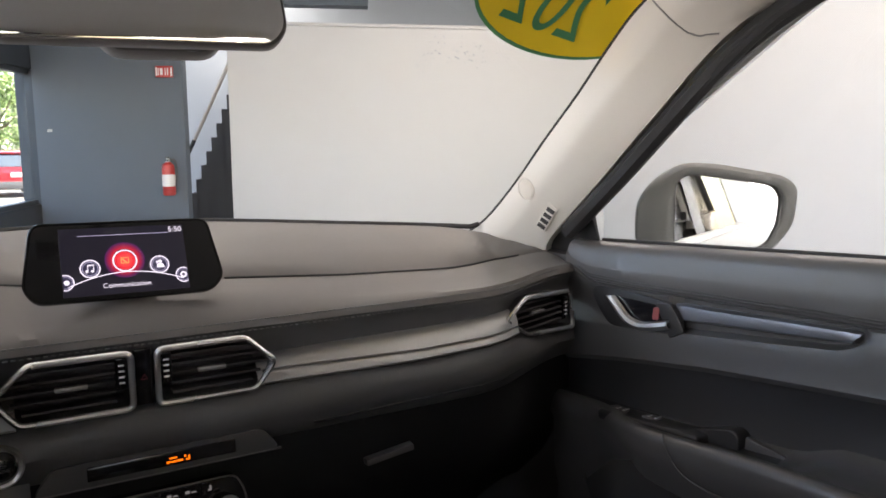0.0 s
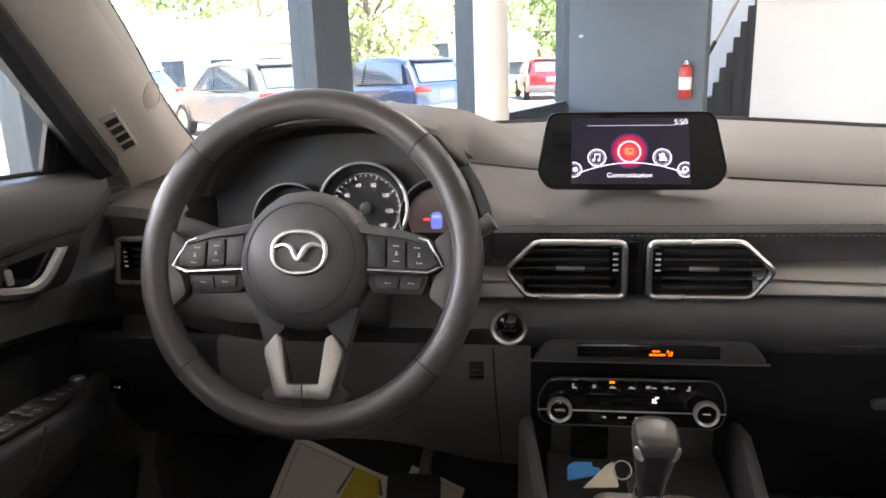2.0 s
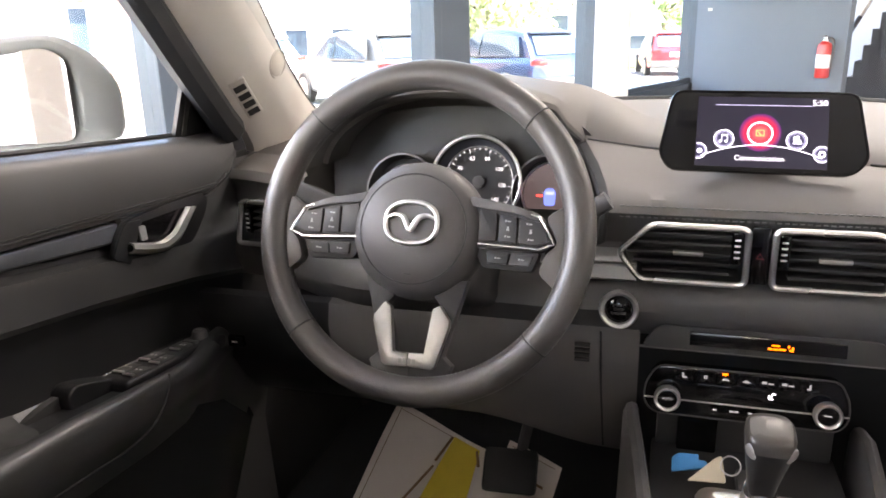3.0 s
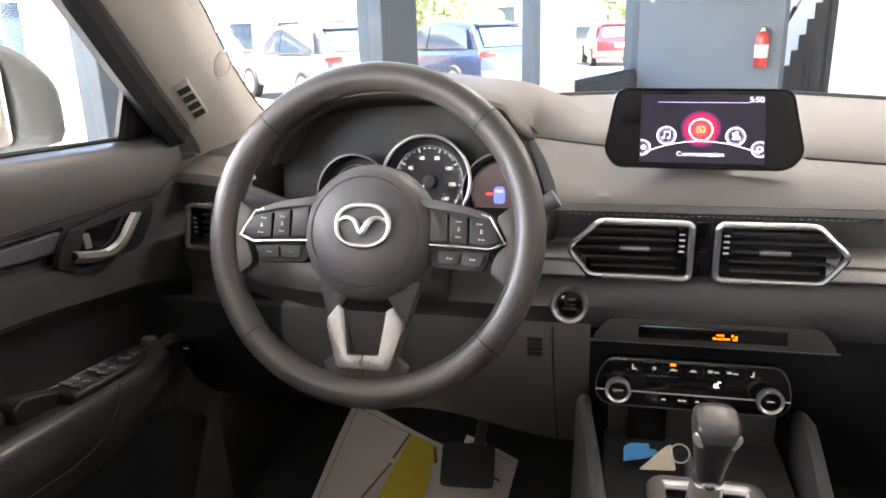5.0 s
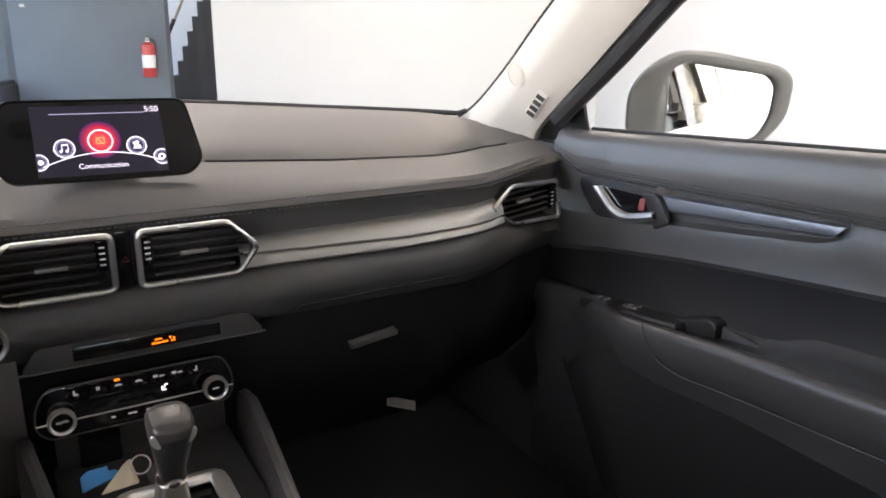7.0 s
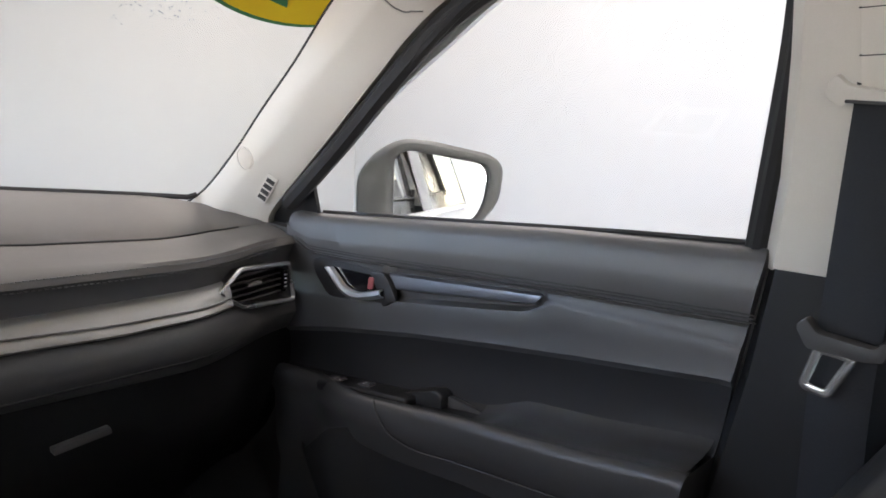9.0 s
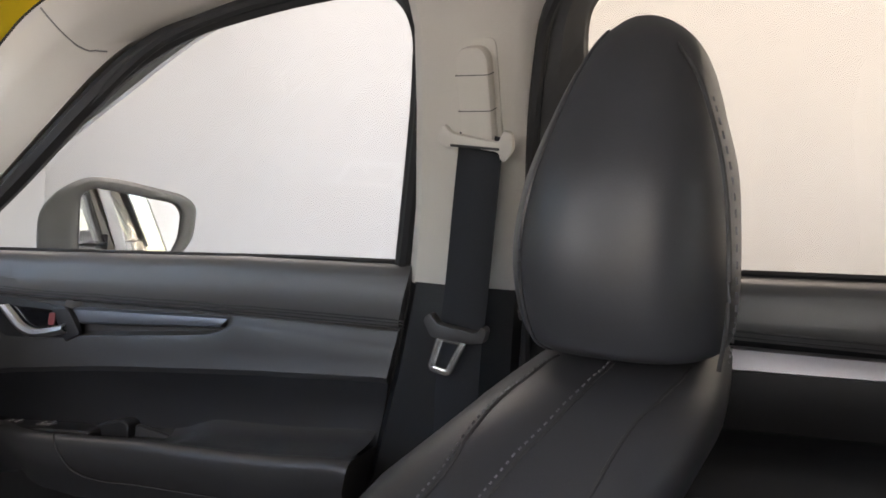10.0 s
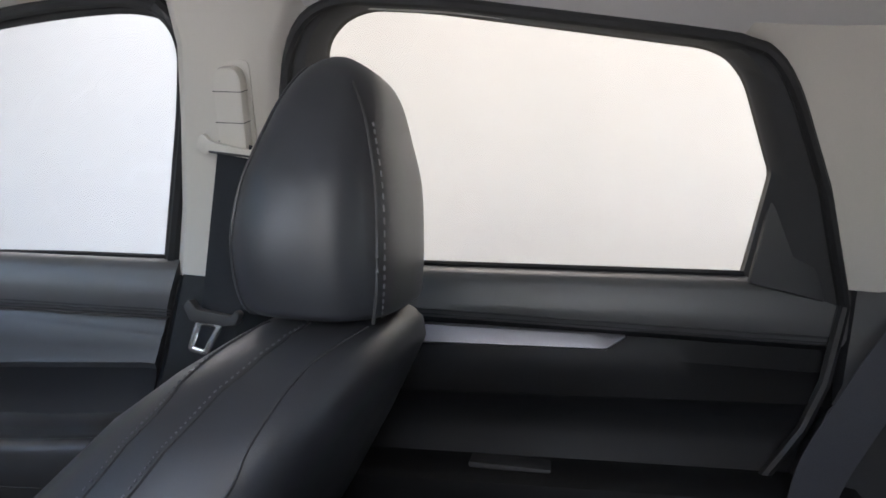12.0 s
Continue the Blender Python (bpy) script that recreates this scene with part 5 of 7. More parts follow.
    part("surround", tube([Vector((0.006 + p[0], 0.428 + p[1], 0.746)) for p in ring], 0.010, 10, True, flat=0.6), SATIN, g, "chrome gate surround")
    part("gate_plate", prism(ring, 0.004, Matrix.Translation((0.006, 0.425, 0.735))), GLOSSY, g)
    # key with tags in the tray
    k = thing("car_key", (-0.03, 0.50, 0.737), "key ring with blue and cream tags in the console tray", "key")
    part("blue_tag", prism(rounded([(0, 0), (0.040, 0.006), (0.038, 0.014), (0.030, 0.015), (0.031, 0.021), (0.010, 0.022), (0.002, 0.017)], 0.002), 0.003, pose(-0.078, 0.508, 0.746, 35, 0, 8), 0.0008), mat("blue_tag_plastic", (0.03, 0.25, 0.60), 0.45, vary=0.05), k, "bright blue plastic tag")
    part("cream_tag", prism(rounded([(0, 0), (0.040, 0.0), (0.038, 0.030), (0.030, 0.026)], 0.003), 0.002, pose(-0.062, 0.494, 0.747, 38, 0, 6), 0.0005), mat("cream_tag_card", (0.62, 0.55, 0.42), 0.7, vary=0.05), k, "cream paper tag")
    part("ring", tube(ring_path((0, 0, 0), 0.010, pose(-0.018, 0.51, 0.762, 50, 0, 0), 24), 0.0009, 6, True), SATIN, k)
    part("fob", box((-0.012, 0.478, 0.737), (0.028, 0.525, 0.752), 0.005), BLACK, k)


def climate():
    p = thing("climate_panel", (0, 0.565, 0.815), "gloss black climate control panel with two chrome-ringed knobs", "control panel")
    def fp(x, z, h=0.0):
        return Matrix.Translation((x, 0.575 - h + (z - 0.80) * 0.12, z)) @ Matrix.Rotation(radians(83), 4, "X")
    m = fp(0, 0.812)
    out = rounded([(-0.100, -0.026), (0.092, -0.026), (0.101, -0.014), (0.101, 0.008), (0.090, 0.031), (-0.098, 0.031), (-0.111, 0.008), (-0.111, -0.014)], 0.010)
    body = part("panel", prism(out, 0.02, m @ pose(0, 0, -0.008), 0.003), GLOSSY, p)
    part("edge_line", tube([m @ Vector((x, -0.0078, 0.0125)) for x in (-0.1112, 0.1012)], 0.0009, 6), SATIN, body, "fine chrome line")
    part("panel_rim", tube([m @ Vector((q[0], q[1], 0.0115)) for q in out], 0.0010, 6, True, up=m.to_3x3() @ Vector((0, 0, 1))), BLACK, body, "soft black panel edge")
    ink = glow("button_ink", (0.55, 0.57, 0.60), 0.22)
    amber = glow("amber_lamp", (1.0, 0.17, 0.005), 1.15)
    for s in (-1, 1):
        km = m @ pose(s * 0.0815 - 0.0045, -0.0025, 0.012) @ Matrix.Diagonal((0.86, 0.86, 1.0, 1.0))
        k = part("knob", lathe([(0.0, 0.0), (0.0165, 0.0), (0.0155, 0.016), (0.0, 0.016)], km, 32), GLOSSY, p)
        part("knob_ring", lathe([(0.0125, 0.016), (0.0165, 0.010), (0.0168, 0.018), (0.0148, 0.021), (0.0125, 0.0195), (0.0125, 0.016)], km, 36, hollow=True), SATIN, k, "chrome knob ring")
        if s < 0:
            word("knob_word", "AUTO", 0.0048, km @ pose(0, 0, 0.0163), ink, k, 0.0001)
            continue
        part("knob_mark", box((-0.0045, -0.0008, 0.0162), (0.0045, 0.0008, 0.0166), 0, km), ink, k, soft=False)
    for i, x in enumerate((-0.0686, -0.0463, -0.0252, -0.0038, 0.018, 0.0383, 0.0601)):
        b = part("button", box((x - 0.0098, 0.0155, 0.0), (x + 0.0098, 0.0295, 0.0135), 0.0012, m), GLOSSY, p)
        marks = ((-0.0026, -0.0008, -0.003, 0.003), (-0.0008, 0.0026, -0.003, -0.0012)), ((-0.0018, 0.0018, -0.0018, -0.0008), (-0.0018, 0.0018, 0.0008, 0.0018), (-0.0018, -0.0008, -0.0018, 0.0018), (0.0008, 0.0018, -0.0018, 0.0018)), ((-0.004, 0.004, -0.0018, -0.0006), (-0.0025, 0.002, -0.0006, 0.0006)), ((-0.004, 0.004, -0.0018, -0.0006), (-0.0025, 0.002, -0.0006, 0.0006)), ((-0.006, -0.001, -0.001, 0.0018), (0.0005, 0.006, -0.0012, 0.0004)), ((-0.006, -0.001, -0.001, 0.0018), (0.0005, 0.006, -0.0012, 0.0004)), ((-0.0008, 0.0012, -0.003, 0.003), (-0.003, -0.0008, -0.003, -0.0012))
        for a0, a1, b0, b1 in marks[i]:
            part("button_symbol", box((x + a0, 0.022 + b0, 0.0135), (x + a1, 0.022 + b1, 0.0139), 0, m), ink, b, soft=False)
        if i == 2:
            part("button_lamp", box((x - 0.0038, 0.0262, 0.0135), (x + 0.0020, 0.0288, 0.0141), 0, m), amber, b, "amber indicator lamp", False)
    part("readout", box((-0.055, -0.001, 0.009), (0.060, 0.013, 0.0125), 0.001, m), GLOSSY, p)
    lit = glow("readout_white", (0.8, 0.82, 0.9), 1.0)
    part("readout_symbol", box((0.0195, 0.0035, 0.0126), (0.0215, 0.0085, 0.013), 0, m), lit, p, soft=False)
    part("readout_symbol", box((0.0215, 0.0035, 0.0126), (0.0250, 0.0048, 0.013), 0, m), lit, p, soft=False)
    part("readout_symbol", box((0.0228, 0.0092, 0.0126), (0.0268, 0.0108, 0.013), 0, m), lit, p, soft=False)
    part("readout_symbol", box((0.0228, 0.0062, 0.0126), (0.0240, 0.0092, 0.013), 0, m), lit, p, soft=False)
    for x in (-0.0343, -0.0165, -0.0115, 0.0028):
        part("lower_symbol", box((x - 0.0022, -0.0162, 0.0122), (x + 0.0022, -0.0142, 0.0126), 0, m), ink, p, soft=False)
    # warning lamp strip above
    w = thing("warning_strip", (0.02, 0.592, 0.877), "narrow black warning lamp strip with an amber airbag light", "lamp strip")
    wm = Matrix.Translation((0.017, 0.600, 0.867)) @ Matrix.Rotation(radians(80), 4, "X")
    part("strip", prism(rounded([(-0.136, -0.0125), (0.135, -0.0125), (0.116, 0.0145), (-0.116, 0.0145)], 0.010), 0.010, wm, 0.0015), DARK, w)
    part("window", box((-0.082, -0.0065, 0.008), (0.080, 0.0095, 0.0112), 0.001, wm), GLOSSY, w)
    part("ledge", tube([wm @ Vector((-0.137, -0.0128, 0.0085)), wm @ Vector((0.136, -0.0128, 0.0085))], 0.0016, 6), BLACK, w, "soft lower ledge")
    for x0, x1, y0, y1 in ((0.0005, 0.0050, -0.0036, -0.0012), (0.0058, 0.0110, -0.0036, -0.0014), (0.0118, 0.0188, -0.0034, -0.0012), (0.0040, 0.0125, 0.0008, 0.0026), (0.0205, 0.0226, 0.0000, 0.0030), (0.0222, 0.0266, -0.0036, -0.0016), (0.0245, 0.0268, -0.0012, 0.0016)):
        part("lamp", box((x0, y0, 0.0112), (x1, y1, 0.0116), 0, wm), amber, w, "amber warning light", False)
    # hazard switch between the vents
    h = thing("hazard_switch", (0, 0.59, 0.975), "black hazard switch with a dim red triangle between the vents", "switch")
    hm = Matrix.Translation((0.0, 0.600, 0.972)) @ Matrix.Rotation(radians(90), 4, "X")
    part("body", box((-0.0095, -0.034, 0), (0.0095, 0.031, 0.006), 0.002, hm), GLOSSY, h)
    part("triangle", tube([hm @ Vector((0.004 * math.cos(a), -0.002 + 0.004 * math.sin(a), 0.0065)) for a in (math.pi / 2, math.pi * 7 / 6, math.pi * 11 / 6)], 0.0006, 5, True), mat("dim_red_mark", (0.25, 0.02, 0.03), 0.5), h, "red triangle")
    # start button
    s = thing("start_button", (-0.141, 0.59, 0.896), "round black engine start button with a chrome ring", "button")
    sm = Matrix.Translation((-0.145, 0.592, 0.8985)) @ Matrix.Rotation(radians(84), 4, "X") @ Matrix.Diagonal((1.05, 1.05, 1.0, 1.0))
    part("ring", lathe([(0.0155, -0.004), (0.0215, -0.004), (0.0215, 0.006), (0.0195, 0.0095), (0.0165, 0.008), (0.0155, 0.004), (0.0155, -0.004)], sm, 40, hollow=True), SATIN, s, "chrome ring")
    part("cap", lathe([(0, 0.0055), (0.012, 0.0045), (0.0158, 0.002), (0.0158, -0.004), (0, -0.004)], sm, 32), GLOSSY, s)
    grey = mat("faint_grey_ink", (0.16, 0.16, 0.16), 0.6)
    for y, text in ((0.0046, "START"), (0.0002, "STOP"), (-0.0042, "ENGINE")):
        word("cap_word", text, 0.0046, sm @ pose(0, y, 0.0056), grey, s, 0.0001)
    # glove box latch and airbag sticker
    g = thing("glove_box_handle", (0.318, 0.61, 0.799), "slim grey glove box handle lip", "handle")
    part("lip", box((-0.036, -0.008, -0.0045), (0.036, 0.006, 0.0045), 0.002, pose(0.309, 0.606, 0.807, 0, -7, 0)), BLACK, g)
    t = thing("sticker", (0.414, 0.70, 0.617), "small pale label stuck below the glove box", "label")
    # paper in a low grey
    part("paper", box((-0.028, -0.0008, -0.008), (0.028, 0.0008, 0.008), 0, pose(0.392, 0.676, 0.648, -40, 24, 0)), mat("grey_label_paper", (0.17, 0.165, 0.16), 0.7, vary=0.05), t, soft=False)


def knee_area():
    k = thing("knee_panel", (-0.36, 0.68, 0.75), "dark plastic knee panel under the steering wheel", "panel")
    secs = []
    for x in [-0.735 + i * 0.615 / 20 for i in range(21)]:
        z1 = 0.660 - 0.03 * smooth(-0.35, -0.15, x)
        secs.append([(x, 0.618, 0.872), (x, 0.606, 0.868), (x, 0.60, 0.84), (x, 0.612, 0.78), (x, 0.65, 0.725), (x, 0.69, z1 + 0.025), (x, 0.70, z1 + 0.02), (x, 0.75, z1 + 0.05)])
    # same panel, its outer end coloured black for the shade there
    part("end_panel", loft(secs[:8]), DIMBLACK, k, "outer end with switches, shade put into its black")
    for x, z in ((-0.70, 0.80), (-0.665, 0.80)):
        part("end_switch", box((x - 0.012, 0.600, z - 0.008), (x + 0.012, 0.612, z + 0.008), 0.002), GLOSSY, k)
        part("switch_mark", box((x - 0.004, 0.5988, z - 0.001), (x + 0.004, 0.600, z + 0.001)), WHITE, k, soft=False)
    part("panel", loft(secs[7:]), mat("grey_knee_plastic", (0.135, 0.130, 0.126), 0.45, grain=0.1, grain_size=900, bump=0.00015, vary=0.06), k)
    for i in range(4):
        part("slot", box((-0.195, 0.596, 0.845 - i * 0.0065), (-0.177, 0.6015, 0.848 - i * 0.0065), 0), DARK, k, soft=False)
    part("panel_joint", tube([(-0.165, 0.5995, 0.865), (-0.163, 0.602, 0.80), (-0.16, 0.655, 0.68)], 0.0012, 5), DARK, k)
    whole("car_floor", box((-0.74, -1.6, 0.36), (0.74, 1.35, 0.40), 0.01), CARPET, "black carpeted car floor", "floor", kind="structure")
    whole("firewall", box((-0.74, 1.28, 0.36), (0.74, 1.32, 0.97), 0.01), CARPET, "black carpeted footwell bulkhead", "bulkhead", kind="structure")
    for q in (-1, 1):
        lo, hi = sorted((q * 0.726, q * 0.745))
        whole("kick_panel", box((lo, 0.58, 0.38), (hi, 1.30, 0.985), 0.008), DARK, "dark plastic footwell side trim", "trim", kind="structure")
    # paper floor mat with print, pedals
    A, e1, e2 = Vector((-0.566, 0.977, 0.522)), Vector((0.182, -0.054, -0.044)).normalized(), Vector((-0.03, -0.168, -0.102)).normalized()
    nn = e1.cross(e2).normalized()
    nn = nn if nn.z > 0 else -nn

    def sheet(at, a1, a2):
        b = bmesh.new()
        rows = []
        for i in range(13):
            row = []
            for j in range(17):
                u, w = a1 * i / 12, a2 * j / 16
                p = at + e1 * u + e2 * w + nn * (0.004 * math.sin(u * 31 + w * 11) + 0.003 * math.sin(w * 23))
                p.z = max(p.z, 0.404)
                row.append(b.verts.new(p))
            rows.append(row)
        for r0, r1 in zip(rows, rows[1:]):
            for j in range(16):
                b.faces.new((r0[j], r0[j + 1], r1[j + 1], r1[j]))
        return thick(b, 0.001)

    def flat(at, pts, lift):
        b = bmesh.new()
        b.faces.new([b.verts.new(at + e1 * u + e2 * w + nn * lift) for u, w in pts])
        return thick(b, 0.0004)

    PAPER = mat("white_paper", (0.70, 0.63, 0.58), 0.8, grain=0.03, vary=0.06, vary_size=8)
    INK = mat("brown_print", (0.25, 0.15, 0.08), 0.8)
    p = thing("paper_mat", A, "white paper floor mat with a yellow printed band", "paper mat", "paper floor mats")
    part("sheet", sheet(A, 0.235, 0.30), PAPER, p)
    part("print_band", flat(A, [(0.135, 0.012), (0.190, 0.012), (0.215, 0.28), (0.10, 0.28)], 0.009), mat("yellow_print", (0.62, 0.47, 0.04), 0.8, vary=0.1, vary_size=30), p, "yellow printed band")
    for u0, w0, u1, w1 in ((0.014, 0.014, 0.014, 0.29), (0.014, 0.014, 0.19, 0.014), (0.132, 0.014, 0.118, 0.07), (0.118, 0.08, 0.09, 0.16), (0.185, 0.016, 0.197, 0.04)):
        part("print_line", tube([A + e1 * u0 + e2 * w0 + nn * 0.008, A + e1 * u1 + e2 * w1 + nn * 0.008], 0.0008 if u0 < 0.1 else 0.003, 4), INK, p)
    D = Vector((-0.340, 0.935, 0.495))
    q = thing("paper_mat", D, "white paper floor mat corner under the pedal", "paper mat", "paper floor mats")
    part("sheet", sheet(D, 0.105, 0.25), PAPER, q)
    part("print_line", tube([D + e1 * 0.01 + e2 * 0.012 + nn * 0.008, D + e1 * 0.095 + e2 * 0.012 + nn * 0.008], 0.0008, 4), INK, q)
    for k in range(3):
        part("print_bar", flat(D, [(0.02, 0.052 + k * 0.012), (0.085 - 0.012 * k, 0.052 + k * 0.012), (0.085 - 0.012 * k, 0.057 + k * 0.012), (0.02, 0.057 + k * 0.012)], 0.009), INK, q, soft=False)
    d = thing("brake_pedal", (-0.33, 0.93, 0.55), "black rubber brake pedal", "pedal")
    part("pad", box((-0.046, -0.038, -0.010), (0.046, 0.038, 0.010), 0.010, pose(-0.322, 0.845, 0.492, 42, 0, 4)), RUBBER, d)
    part("arm", tube([(-0.31, 0.86, 0.50), (-0.29, 0.96, 0.62), (-0.29, 1.0, 0.85)], 0.010, 8), BLACK, d)


def car_door(s):
    """Inner panel of a front door; s: 1 passenger side, -1 driver side."""
    side = "passenger" if s > 0 else "driver"
    d = thing("front_door", (s * 0.72, 0.3, 0.45), "closed black padded %s door panel with silver trim and armrest" % side, "car door", "front doors")
    lift = 0.0 if s > 0 else 0.014             # the driver's sill sits a little higher
    dy, dz = (0.0, 0.0) if s > 0 else (-0.012, 0.008)

    def P(x, y, z):
        return (s * x, y, z)

    def D(x, y, z):
        """The same for the fittings, which sit further back on the driver's side."""
        return (s * x, y + dy, z + dz)
    ys = [0.715 - i * 0.779 / 96 for i in range(97)]
    ARM = tuple((y, z + dz) for y, z in ((-0.05, 0.882), (0.086, 0.866), (0.274, 0.850), (0.404, 0.833), (0.504, 0.822), (0.60, 0.811), (0.72, 0.80)))
    STITCH = ((-0.05, 1.037), (0.15, 1.029), (0.39, 1.016), (0.55, 1.007), (0.655, 1.004), (0.70, 1.020), (0.72, 1.045))
    LIP = tuple((y + dy, z + dz) for y, z in ((-0.05, 1.012), (0.185, 1.013), (0.206, 0.998), (0.226, 0.990), (0.321, 0.976), (0.4445, 0.959), (0.52, 0.949), (0.72, 0.93)))
    secs_up, secs_lo, secs_mid, secs_arm = [], [], [], []
    for y in ys:
        sz = sill_z(y) + lift
        st = lerp(STITCH, y)
        rg = lerp(((-0.05, 0.972), (0.139, 0.954), (0.267, 0.9385), (0.414, 0.9195), (0.58, 0.892), (0.665, 0.874), (0.72, 0.862)), y) + dz
        am = lerp(ARM, y)
        lip = lerp(LIP, y)
        ch = smooth(0.190, 0.215, y - dy) * (1 - smooth(0.47, 0.49, y - dy))   # channel under the silver strip
        out = 0.045 * smooth(0.45, 0.62, y)           # armrest fades out towards the front
        secs_up.append([P(0.752, y, sz - 0.001), P(0.738, y, sz), P(0.719, y, sz - 0.003), P(0.712, y, sz - 0.008), P(0.7075, y, sz - 0.018), P(0.704, y, sz - 0.04), P(0.7035, y, (sz + st) / 2 - 0.008), P(0.704, y, st + 0.008), P(0.708, y, st), P(0.714, y, st - 0.003)])
        secs_lo.append([P(0.716, y, st - 0.002), P(0.7105 + 0.016 * ch, y, st - 0.006), P(0.710 + 0.017 * ch, y, lip + 0.004), P(0.7075, y, lip), P(0.7055, y, lip - 0.007), P(0.7050, y, (lip + rg) / 2), P(0.7030, y, rg + 0.006), P(0.7018, y, rg), P(0.7045, y, rg - 0.0035), P(0.711, y, rg - 0.009)])
        secs_mid.append([P(0.7108, y, rg - 0.0085), P(0.715, y, rg - 0.02), P(0.717, y, am + 0.03), P(0.712, y, am - 0.002), P(0.700, y, am - 0.013), P(0.662 + out * 0.8, y, am - 0.013)])
        secs_arm.append([P(0.661 + out * 0.8, y, am - 0.015), P(0.656 + out * 0.8, y, am - 0.004), P(0.650 + out, y, am), P(0.642 + out, y, am), P(0.635 + out, y, am - 0.004), P(0.6315 + out, y, am - 0.012),
                         P(0.632 + out, y, am - 0.036), P(0.640 + out, y, am - 0.050), P(0.655 + out * 0.7, y, am - 0.09), P(0.69, y, am - 0.14), P(0.70, y, 0.62), P(0.69, y, 0.45)])
    def raked(rows):
        """The door's rear end leans forward towards its foot."""
        return [[(x, y + 0.13 * max(0.0, 1.10 - z) * (1 - smooth(-0.064, 0.13, y)), z) for x, y, z in r] for r in rows]
    for rows in (secs_up, secs_lo, secs_mid, secs_arm):       # close the end by the pillar
        rows.append([P(0.756, ys[-1] - 0.001, p[2]) for p in rows[-1]])
        rows[:] = raked(rows)
    up = part("upper_pad", loft(secs_up), LEATHER, d, "padded leatherette sill")
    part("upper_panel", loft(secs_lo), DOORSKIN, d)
    # shade below the ridge is put into this darker black
    part("lower_panel", loft(secs_mid), DIMBLACK, d)
    arm = part("armrest", loft(secs_arm), ARMREST, d, "moulded armrest with a rounded edge")
    cut = [(0.6295, 0.412, 0.838), (0.6285, 0.405, 0.818), (0.632, 0.380, 0.792), (0.6325, 0.33, 0.786), (0.632, 0.268, 0.793), (0.632, 0.084, 0.807), (0.632, -0.05, 0.818)]
    part("armrest_joint", tube([P(x, y, z + dz) for x, y, z in spline(cut, 5)], 0.0011, 5), DARK, arm)
    for lift_z, x in ((0.0095, 0.7028), (0.0055, 0.7045), (0.0005, 0.708)):
        part("seam", tube([P(x, y, lerp(STITCH, y) + lift_z) for y in ys[4:]], 0.0010, 5), DARK, up)
    # silver strip, its ends cut slantwise
    secs = []
    for i in range(15):
        f = i / 14
        yt, zt = 0.4796 - 0.279 * f, 0.996 + 0.0195 * f
        yb, zb = 0.462 - 0.2466 * f, 0.9735 + 0.0265 * f
        secs.append([D(x, yt + (yb - yt) * k, zt + (zb - zt) * k) for x, k in ((0.728, -0.03), (0.7185, 0.0), (0.7155, 0.12), (0.7145, 0.5), (0.7155, 0.88), (0.7185, 1.0), (0.728, 1.03))])
    part("trim_strip", loft(secs), DOORTRIM, d, "brushed silver door trim")
    # pull handle in its bezel
    side_on = Matrix(((0, 0, s, 0), (1, 0, 0, dy), (0, 1, 0, dz), (0, 0, 0, 1)))

    def at_x(x):
        return Matrix.Translation((s * x, 0, 0)) @ side_on
    bz = prism(rounded([(0.650, 0.990), (0.643, 0.972), (0.611, 0.941), (0.5685, 0.929), (0.4776, 0.946), (0.452, 0.958), (0.4657, 0.984), (0.480, 0.997), (0.57, 1.0), (0.635, 0.9985)], 0.010), 0.008, at_x(0.7065), 0.002)
    bezel = part("handle_bezel", bz, DIMBLACK, d)
    # the hollow's shade is laid on the bezel as a black plate
    part("cup_shade", prism(rounded([(0.606, 0.988), (0.592, 0.972), (0.560, 0.952), (0.520, 0.949), (0.484, 0.958), (0.500, 0.990)], 0.008), 0.0015, at_x(0.7050)), GLOSSY, bezel, "flat black plate standing in for the shaded recess")
    part("handle_post", prism(rounded([(0.4776, 0.945), (0.450, 0.9605), (0.4657, 0.984), (0.4788, 0.9966), (0.5085, 0.9935), (0.492, 0.970)], 0.005), 0.0045, at_x(0.7035), 0.002), DIMBLACK, bezel)
    top = spline([(0.5925, 0.988), (0.575, 0.9755), (0.5585, 0.963), (0.543, 0.9588), (0.526, 0.958), (0.50, 0.9645), (0.4772, 0.9712)], 4)
    low = spline([(0.6152, 0.986), (0.600, 0.972), (0.5807, 0.956), (0.563, 0.9455), (0.5427, 0.942), (0.51, 0.947), (0.4750, 0.9575)], 4)
    low = [a.lerp(b, 0.74) for a, b in zip(top, low)]
    secs = [[D(0.703, a[0], a[1]), D(0.6975, a[0] * 0.85 + b[0] * 0.15, a[1] * 0.85 + b[1] * 0.15), D(0.6965, (a[0] + b[0]) / 2, (a[1] + b[1]) / 2), D(0.699, a[0] * 0.15 + b[0] * 0.85, a[1] * 0.15 + b[1] * 0.85), D(0.7045, b[0], b[1])]
            for a, b in zip(top, low)]
    hd = part("handle", thick(loft(secs), 0.002), SATIN, d, "curved satin chrome pull handle")
    part("handle_edge", tube([D(0.7005, q[0], q[1]) for q in top], 0.0014, 6, up=(1, 0, 0)), CHROME, hd, "polished handle edge")
    part("lock_tab", prism(rounded([(0.500, 0.968), (0.5115, 0.967), (0.5095, 0.986), (0.4975, 0.9875)], 0.003), 0.003, at_x(0.7025), 0.001),
         mat("dull_red_tab", (0.20, 0.045, 0.045), 0.5, vary=0.05) if s > 0 else SILVER, bezel, "red lock tab" if s > 0 else "silver lock tab")
    # switch plate in the armrest
    base = lerp(ARM, 0.50) + 0.001
